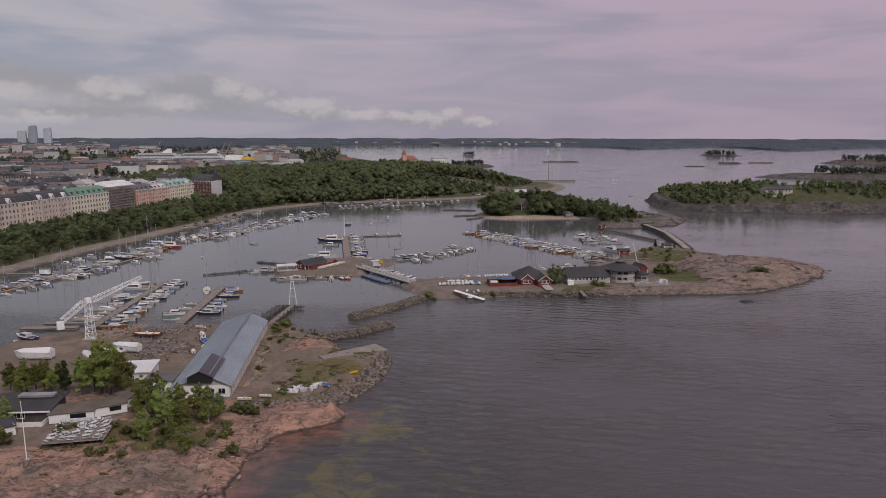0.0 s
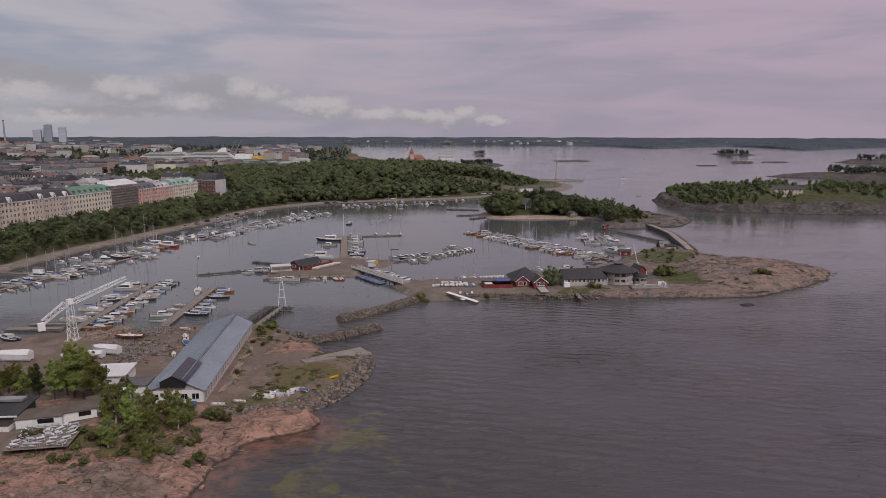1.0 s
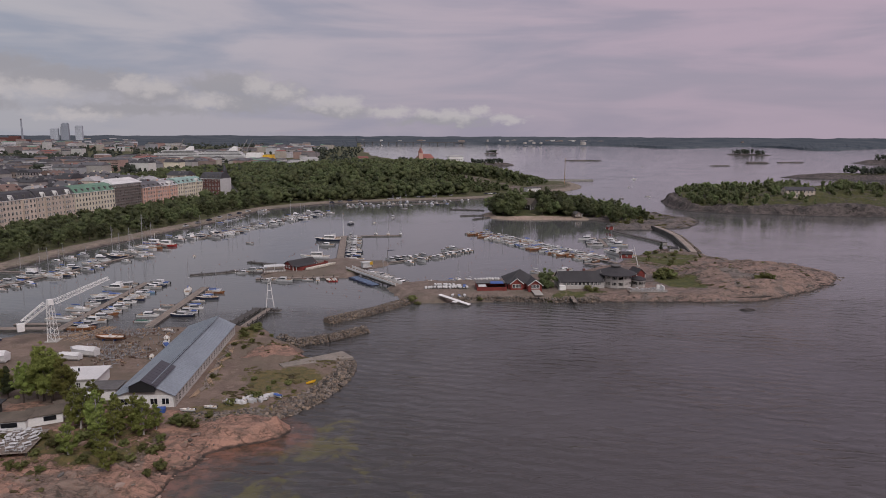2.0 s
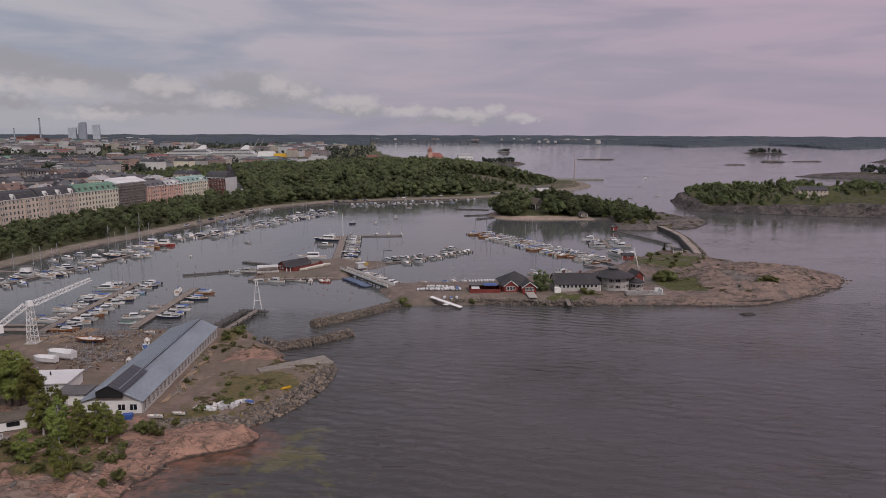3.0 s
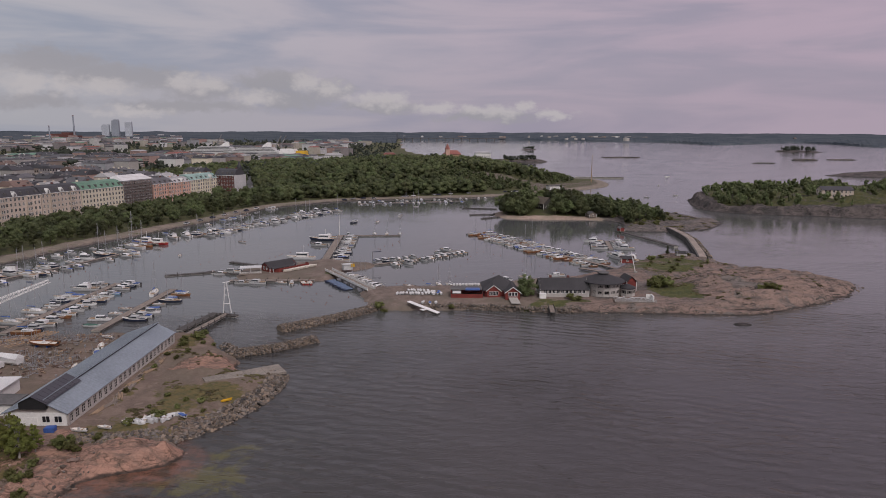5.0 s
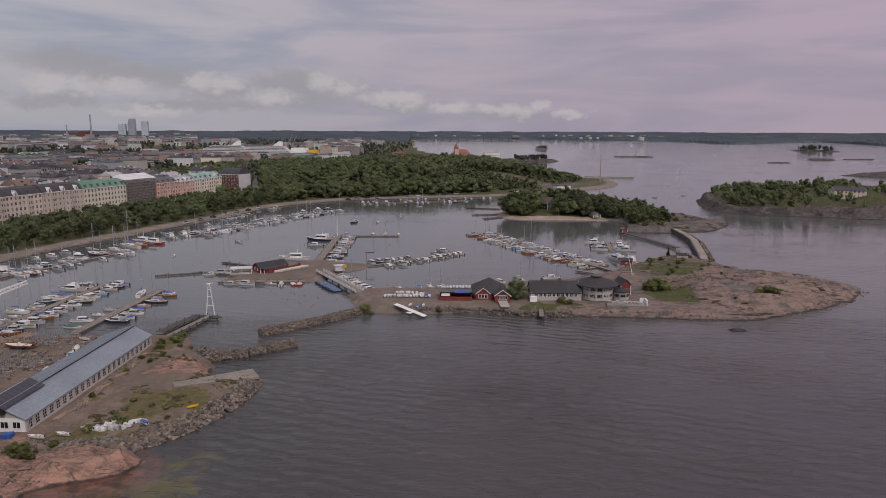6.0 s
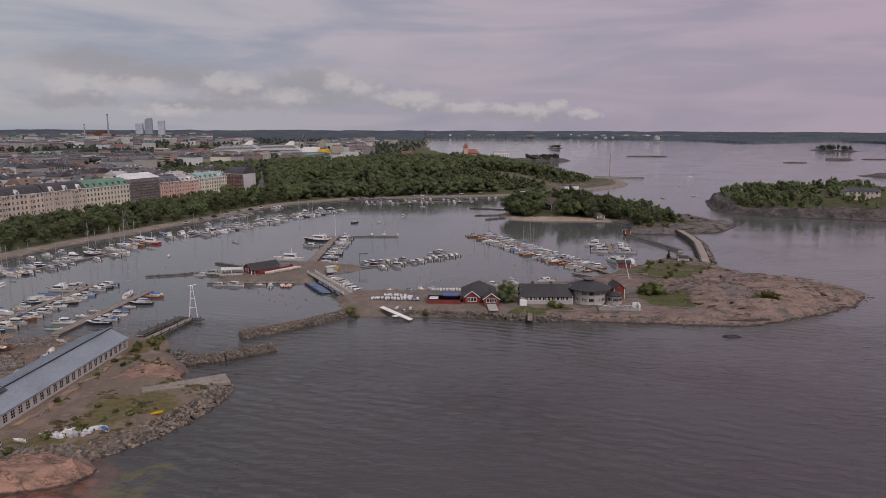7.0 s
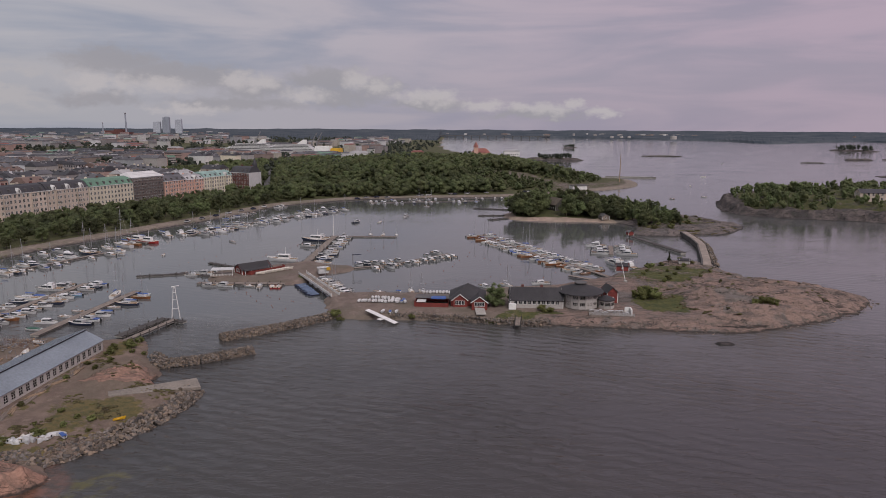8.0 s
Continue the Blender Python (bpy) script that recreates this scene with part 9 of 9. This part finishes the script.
tw = part("corner_turret", Geo().tube((6, 6, 19), (6, 6, 26), 2.6, 2.2, 12), ROOFS[0], bk, "dark round roof turret")
part("spire", Geo().tube((6, 6, 26), (6, 6, 31), 2.0, 0.15, 12), ROOFS[0], tw)

# Greyed wall colours for the farther town: distance haze mixed into the paint.
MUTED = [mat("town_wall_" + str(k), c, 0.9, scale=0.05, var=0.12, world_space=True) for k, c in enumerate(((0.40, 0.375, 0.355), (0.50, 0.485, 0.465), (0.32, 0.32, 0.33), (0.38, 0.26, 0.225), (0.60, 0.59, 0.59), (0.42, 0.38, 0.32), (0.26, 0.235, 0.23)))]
red_hall = thing("market_hall", "long red-roofed hall among the city blocks", "hall", pose(-437, 950, at(coast_height, -437, 950) - 0.3, 0, 0, 14))
part("wall", Geo().box((0, 0, 6), (34, 16, 12)), M_BRICK, red_hall)
part("roof", Geo().box((0, 0, 13.4), (35, 17, 2.8), taper=0.8), ROOFS[3], red_hall, "rust-red sheet roof")
# streets behind: blocks of houses, smaller detail
rng_h = random.Random(91)
PALETTE = (0, 0, 1, 2, 2, 3, 4, 4, 5, 6)


def back_house(s, q, L, depth, h, rz=0.0, far=False):
    p = F0 + FU * s + FN * q
    z = at(coast_height, p.x, p.y) - 0.3
    t = thing("town_house", rng_h.choice(("plain rendered town house with pitched roof", "pale town house with metal roof", "old town house with chimneys on its roof")), "town house",
              pose(p.x, p.y, z, 0, 0, math.degrees(math.atan2(FU.y, FU.x)) + rz), "town houses")
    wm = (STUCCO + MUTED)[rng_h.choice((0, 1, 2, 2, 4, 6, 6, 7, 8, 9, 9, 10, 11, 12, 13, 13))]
    rm = ROOFS[rng_h.choice((0, 0, 0, 0, 0, 0, 1, 1, 1, 4, 6, 6))]
    part("wall", Geo().box((0, 0, h / 2), (L, depth, h)), wm, t)
    rise = rng_h.uniform(2.2, 4.2)
    i = depth * rng_h.uniform(0.3, 0.48)
    part("roof", Geo().add([(-L / 2 - 0.3, -depth / 2 - 0.4, h), (L / 2 + 0.3, -depth / 2 - 0.4, h), (L / 2 + 0.3, depth / 2 + 0.4, h), (-L / 2 - 0.3, depth / 2 + 0.4, h),
                            (-L / 2 + 0.6, -depth / 2 + i, h + rise), (L / 2 - 0.6, -depth / 2 + i, h + rise), (L / 2 - 0.6, depth / 2 - i, h + rise), (-L / 2 + 0.6, depth / 2 - i, h + rise)],
                           [(0, 1, 5, 4), (1, 2, 6, 5), (2, 3, 7, 6), (3, 0, 4, 7), (4, 5, 6, 7), (3, 2, 1, 0)])
         .box((rng_h.uniform(-0.4, -0.1) * L, 0, h + rise + 0.4), (1.6, 0.9, 1.8), 1).box((rng_h.uniform(0.1, 0.4) * L, 0.5, h + rise + 0.4), (1.2, 0.9, 1.6), 1), (rm, wm), t, "pitched roof with chimneys")
    clutter = Geo()
    for k in range(int(L / 3.2)):
        u, side = rng_h.uniform(-0.46, 0.46) * L, rng_h.choice((-1, -1, 1))
        f_ = rng_h.uniform(0.25, 0.95)
        clutter.box((u, side * (depth / 2 - i * f_), h + rise * f_ + 0.2), (rng_h.uniform(0.8, 2.2), rng_h.uniform(0.8, 1.8), rng_h.uniform(0.7, 1.7)), rng_h.choice((0, 0, 1, 2)))
    tagged(part("roof_clutter", clutter, (ROOFS[0], wm, M_STEEL), t, "small dormers, vents and hatches"), kind="stuff")
    if not far:
        # one band of windows for each storey, front and gable ends
        g = Geo()
        n, fl = int(L / 2.9), int(h / 3.3)
        for f in range(fl):
            for k in range(n):
                g.box(((k + 0.5) * L / n - L / 2, -depth / 2, 1.9 + f * 3.3), (1.2, 0.12, 1.7))
            for k in range(int(depth / 3)):
                for sx in (-1, 1):
                    g.box((sx * L / 2, (k + 0.5) * 3 - depth / 2, 1.9 + f * 3.3), (0.12, 1.1, 1.7))
        tagged(part("glazing", g, M_GLASS, t, "rows of dark windows"), kind="stuff")
    return t


row = 0
q = 34.0
while q < 300:
    s = -260 + rng_h.uniform(0, 15) - 0.25 * q
    top = 190 - 0.05 * q if q < 250 else 170 + 0.35 * (q - 250)
    while s < top:
        L = rng_h.uniform(13, 26)
        if rng_h.random() < 0.9:
            back_house(s + L / 2, q + rng_h.uniform(-4, 4), L - 1.0, rng_h.uniform(13, 17), rng_h.uniform(14, 20), rng_h.choice((0, 0, 90 if L < 24 else 0)), q > 330)
        s += L + (rng_h.uniform(9, 14) if rng_h.random() < 0.25 else 1)
    q += 34 if row % 2 else 25
    row += 1
# along the park edge and beyond, still in line
for k in range(40):
    s, qq = rng_h.uniform(210, 620), rng_h.uniform(200, 560)
    if qq < 60 + 0.2 * (s - 200):
        continue
    back_house(s, qq, rng_h.uniform(18, 40), rng_h.uniform(13, 18), rng_h.uniform(12, 18), rng_h.choice((0, 90)), True)


def district():
    """The farther city: hundreds of plain blocks with coloured roofs in one mesh for each wall colour."""
    rng = random.Random(95)
    sets = {}
    g_ = np.random.RandomState(95)
    Y = 620 + 3600 * g_.uniform(0, 1, 2900) ** 1.5
    X = -0.78 * Y - 120 + (0.76 * Y - 30) * g_.uniform(0, 1, 2900)
    side, along = (X - F0.x) * FN.x + (Y - F0.y) * FN.y, (X - F0.x) * FU.x + (Y - F0.y) * FU.y
    ok = (inside_depth(COAST, X, Y) > 40) & (side > 30) & ~((side < 300) & (along < 620)) & ~((vnoise(X / 160, Y / 220, 5) > 0.15)) & ~((Y > 2600) & (X / Y > -0.36))
    for x, y, z in zip(X[ok].tolist(), Y[ok].tolist(), (coast_height(X[ok], Y[ok]) - 0.5).tolist()):
        w, r = rng.randrange(7), rng.choice((0, 0, 0, 0, 1, 1, 1, 1, 1, 4, 6, 2)) if rng.random() > 0.04 else 3
        g = sets.setdefault((w, r), Geo())
        L, D, H = rng.uniform(14, 46), rng.uniform(12, 20), rng.uniform(8, 18) * (1.0 if y < 2200 else rng.uniform(0.8, 1.5))
        if -0.34 < x / y < -0.13 and 1000 < y < 1560:
            if y > 1400:
                continue
            H = rng.uniform(4, 8)
        a = radians(rng.choice((0, 90)) + 71 + rng.uniform(-6, 6))
        g.box((x, y, z + H / 2), (L, D, H), 0, a)
        g.box((x, y, z + H + 1.0), (L + 0.6, D + 0.8, 2.0), 1, a, 0.62)
        for f in range(int(H / 3.4) if y < 1300 else 0):
            g.box((x, y, z + 2.0 + 3.4 * f), (L * 0.85, D + 0.16, 0.9), 2, a)
    for (w, r), g in sets.items():
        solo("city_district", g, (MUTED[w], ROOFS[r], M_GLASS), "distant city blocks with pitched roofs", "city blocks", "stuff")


district()

# landmarks on the skyline
# Tower and chimney colours are paled to carry the haze of distance.
M_HAZEGLASS = mat("hazed_pale_tower_glass", (0.52, 0.54, 0.57), 0.4, scale=0.05, var=0.1, bump=0.0)
M_HAZEDARK = mat("hazed_grey_tower_glass", (0.30, 0.32, 0.355), 0.35, scale=0.05, var=0.1, bump=0.0)


def tower(x, y, w, d, h, m, label):
    t = thing("tower_block", label, "tower", pose(x, y, 4, 0, 0, 12), "skyline towers")
    part("body", Geo().box((0, 0, h / 2), (w, d, h)), m, t)
    part("crown", Geo().box((w * 0.1, 0, h + 2), (w * 0.7, d * 0.8, 5)), m, t)
    n = int(h / 3.6)
    g = Geo()
    for k in range(n):
        g.box((0, 0, 3 + k * 3.6), (w + 0.3, d + 0.3, 1.3))
    tagged(part("window_bands", g, M_HAZEDARK, t, "bands of windows"), kind="stuff")


tower(-1748, 3734, 38, 24, 76, M_HAZEGLASS, "pale residential tower block on the skyline")
tower(-1714, 3760, 26, 24, 88, M_HAZEGLASS, "pale residential tower block on the skyline")
tower(-1690, 3728, 34, 26, 102, M_HAZEDARK, "dark glass tower block on the skyline")
tower(-1616, 3717, 34, 26, 91, M_HAZEGLASS, "pale residential tower block on the skyline")
for x, h, r in ((-1587, 115, 4.5), (-1698, 70, 3.5)):
    chm = thing("power_station_chimney", "tall slim power station chimney", "chimney", pose(x, 3090, 4), "skyline chimneys")
    part("shaft", Geo().tube((0, 0, 0), (0, 0, h), r, r * 0.6, 12), M_HAZEDARK, chm)
    part("top_ring", Geo().tube((0, 0, h - 3), (0, 0, h), r * 0.75, n=12), M_BRICK, chm)
ps = thing("power_station", "red brick power station on the skyline", "power station", pose(-1640, 3100, 4))
for k, (x, w, h) in enumerate(((-20, 46, 34), (22, 38, 40), (55, 30, 26))):
    part("hall", Geo().box((x, 0, h / 2), (w, 50, h)), M_BRICK, ps)


def ferry(x, y, rz, L, label, funnel):
    t = thing("passenger_ferry", label, "ferry", pose(x, y, 2.5, 0, 0, rz), "passenger ferries")
    g, rings = hull_geo(L, L * 0.16, 9, 1, 0.95, 4)
    part("hull", g, M_GEL, t)
    for k in range(4):
        lv = part("deck_level", Geo().box((0, -2 - k * 2, 10.5 + 3 * k), (L * 0.14, L * (0.84 - 0.09 * k), 3)), M_GEL, t)
        part("window_band", Geo().box((0, -2 - k * 2, 10.6 + 3 * k), (L * 0.142, L * (0.8 - 0.09 * k), 1.0)), M_GLASS, lv)
    part("funnel", Geo().add([(-3, -L * 0.3, 22), (3, -L * 0.3, 22), (3, -L * 0.14, 22), (-3, -L * 0.14, 22), (-2, -L * 0.3, 31), (2, -L * 0.3, 31), (2, -L * 0.24, 31), (-2, -L * 0.24, 31)],
                             [(4, 5, 6, 7), (0, 1, 5, 4), (1, 2, 6, 5), (2, 3, 7, 6), (3, 0, 4, 7)]), funnel, t)


ferry(-470, 1500, 84, 130, "large white passenger ferry in the harbour", M_WHITE)
ferry(-372, 1475, 84, 130, "large white passenger ferry with pale funnel", M_WHITE)
term = thing("terminal", "white and yellow harbour hall", "hall", pose(-288, 1470, 4, 0, 0, -5))
part("hall", Geo().box((-8, 0, 8), (38, 30, 16), taper=0.8), M_WHITE, term)
part("yellow_hall", Geo().box((22, -4, 6), (24, 28, 12), taper=0.8), M_YELLOW, term)
for x, y in ((-318, 1500), (-330, 1505), (-520, 1700)):
    cr_ = thing("dock_crane", "grey dock crane over the harbour", "crane", pose(x, y, 4), "dock cranes")
    part("tower", truss((0, 0, 0), (0, 0, 24), 3, 2, 6, 0.4, Vector((0, 1, 0))), M_STEEL, cr_)
    part("jib", truss((0, 0, 23), (12, 0, 44), 2, 1, 8, 0.35), M_STEEL, cr_)

villa = thing("castle_villa", "red-roofed villa with a pointed tower in the park", "villa", pose(42, 1005, at(coast_height, 42, 1005) + 4.0, 0, 0, 10))
part("wall", Geo().box((0, 0, 5), (24, 14, 10)), STUCCO[5], villa)
part("roof", Geo().add([(-13, -8, 10), (13, -8, 10), (13, 8, 10), (-13, 8, 10), (-8, 0, 16), (8, 0, 16)], [(0, 1, 5, 4), (1, 2, 5), (2, 3, 4, 5), (3, 0, 4)]), ROOFS[3], villa)
part("tower", Geo().box((-8, -5, 9), (6, 6, 18)), STUCCO[3], villa)
part("spire", Geo().tube((-8, -5, 18), (-8, -5, 26), 4.4, 0.1, 8), ROOFS[3], villa, "red pointed spire")
for x, y, w, d, h, wm, rm, lb in ((85, 975, 22, 12, 20, STUCCO[4], ROOFS[4], "white flat-roofed house above the park trees"), (-52, 1015, 18, 14, 15, STUCCO[5], ROOFS[3], "ochre villa with red roof in the park"), (-120, 900, 24, 14, 16, STUCCO[4], ROOFS[4], "white villa at the park edge"),
                                  (-150, 985, 20, 12, 14, STUCCO[4], ROOFS[4], "white villa at the park edge")):
    v = thing("park_villa", lb, "villa", pose(x, y, at(coast_height, x, y) - 0.5, 0, 0, 5), "park villas")
    part("wall", Geo().box((0, 0, h / 2), (w, d, h)), wm, v)
    part("roof", Geo().box((0, 0, h + 1.2), (w + 1, d + 1, 2.4), taper=0.7), rm, v)
    g = Geo()
    for k in range(int(w / 3)):
        for f in range(int(h / 3.5)):
            g.box((-w / 2 + 1.5 + 3 * k, -d / 2, 2 + 3.5 * f), (1.2, 0.15, 1.7))
    tagged(part("glazing", g, M_GLASS, v, "rows of dark windows"), kind="stuff")

hh = gable_house("island_house", "long cream house with dark hipped roof on the cliff island", pose(334, 532, at(cliff_height, 334, 532) - 0.8, 0, 0, 82), 11, 24, 7.0, 9.6, STUCCO[0], ROOFS[0], W_CITY[0], 2, 1.3, 3.1, "lrfb", "house", False)
flagpole(197.3, 781, 2.0, 32, "tall signal mast on the park point", M_TIMBER, 0.6)
pontoon("breakwater_pier", "low stone mole off the park point", (200, 880), (262, 872), 6, 1.6, 2.2, M_CONC, 0, "docks")
kiosk = thing("cafe_pavilion", "white cafe pavilion on the park point", "pavilion", pose(137, 690, at(coast_height, 137, 690), 0, 0, 20))
part("wall", Geo().box((0, 0, 2), (16, 8, 4)), M_WHITE, kiosk)
part("roof", Geo().box((0, 0, 4.2), (18, 10, 0.4)), M_ROOFGREY, kiosk)
# the street between the brick house and the park
road_pts = [Vector(p) for p in ((-140, 596), (-152, 618), (-169, 661), (-200, 770), (-232, 880), (-256, 966))]
rv, rf = [], []
for k, p in enumerate(road_pts):
    d_ = (road_pts[min(k + 1, 5)] - road_pts[max(k - 1, 0)]).normalized()
    for s_ in (-4.5, 4.5):
        w_ = p + Vector((d_.y, -d_.x)) * s_
        rv.append((w_.x, w_.y, at(coast_height, p.x, p.y) + 0.45))
    if k:
        rf.append((2 * k - 2, 2 * k - 1, 2 * k + 1, 2 * k))
M_ASPHALT = mat("worn_asphalt", (0.12, 0.115, 0.112), 0.9, scale=0.4, var=0.2)
solo("road", Geo().add(rv, rf), M_ASPHALT, "straight grey street along the park edge", "road", "structure")
# cars on the shore road
rng_v = random.Random(44)
for k in range(29):
    s_ = rng_v.random()
    x, y = (-70 + 240 * s_, 588 + 106 * s_ + rng_v.uniform(-2, 2)) if k > 6 else (-128 - 4 * k, 520 - 14 * k)
    if k > 26:
        x, y = -166.5 - 0.285 * 13 * (k - 27) + 3 * (k % 2), 661 + 13 * (k - 27)
    z = at(coast_height, x, y) + (0.45 if k > 26 else 0)
    key = "car" + str(k % 3)
    m_ = pose(x, y, z + 0.02, 0, 0, 28 + rng_v.uniform(-6, 6) if 6 < k < 27 else 106 if k > 26 else 70)
    if key in FLEET:
        copy_thing(FLEET[key], m_)
        continue
    cm = (M_GEL, M_NAVY, M_STEEL)[k % 3]
    t = thing("parked_car", ("white parked car on the shore road", "dark blue parked car on the shore road", "silver parked car on the shore road")[k % 3], "car", m_, "parked cars")
    body = part("body", Geo().box((0, 0, 0.62), (4.4, 1.8, 0.7), taper=0.94), cm, t)
    part("cabin", Geo().box((-0.2, 0, 1.2), (2.4, 1.6, 0.6), taper=0.78), M_GLASS, body)
    for sx in (-1.35, 1.35):
        for sy in (-0.85, 0.85):
            part("wheel", Geo().tube((sx, sy - 0.1, 0.32), (sx, sy + 0.1, 0.32), 0.32, n=10), M_BLACK, t)
    FLEET[key] = t
# far bridge and tanks
fb = thing("far_bridge", "low road bridge across the far bay", "bridge")
part("deck", Geo().box((130, 3800, 14), (640, 12, 3), rz=-0.13), M_ROOFGREY, fb)
for k in range(14):
    part("pier", Geo().box((-170 + 46 * k, 3840 - 6.0 * k, 6), (5, 10, 14)), M_ROOFGREY, fb)
for x, y, r, h in ((985, 3300, 15, 15), (760, 3640, 9, 9), (810, 3640, 9, 9), (850, 3640, 8, 9)):
    tk = thing("storage_tank", "white storage tank on the far coast", "tank", pose(x, y, 9), "storage tanks")
    part("shell", Geo().tube((0, 0, 0), (0, 0, h), r, n=20), M_OFFWHITE, tk)
    part("roof", Geo().tube((0, 0, h), (0, 0, h + 2), r, r * 0.2, 20), M_OFFWHITE, tk)
for k in range(110):
    a = radians(rng_v.gauss(15.5, 2.2) if k < 34 else rng_v.gauss(-7, 4) if k < 64 else rng_v.uniform(-32, 34))
    r = rng_v.uniform(4300, 4700)
    hh_ = rng_v.uniform(5, 12)
    wide_ = rng_v.uniform(10, 42)
    solo("far_building", Geo().box((0, 0, hh_ / 2), (wide_, 16, hh_)).box((wide_ * 0.1, 0, hh_ + 0.8), (wide_ * 0.5, 10, 1.6)), STUCCO[rng_v.choice((2, 2, 4, 6, 6))], "pale building among the distant woods", "building",
         group="distant buildings", m=pose(r * math.sin(a), r * math.cos(a), 13, 0, 0, rng_v.uniform(-20, 20) - math.degrees(a)))
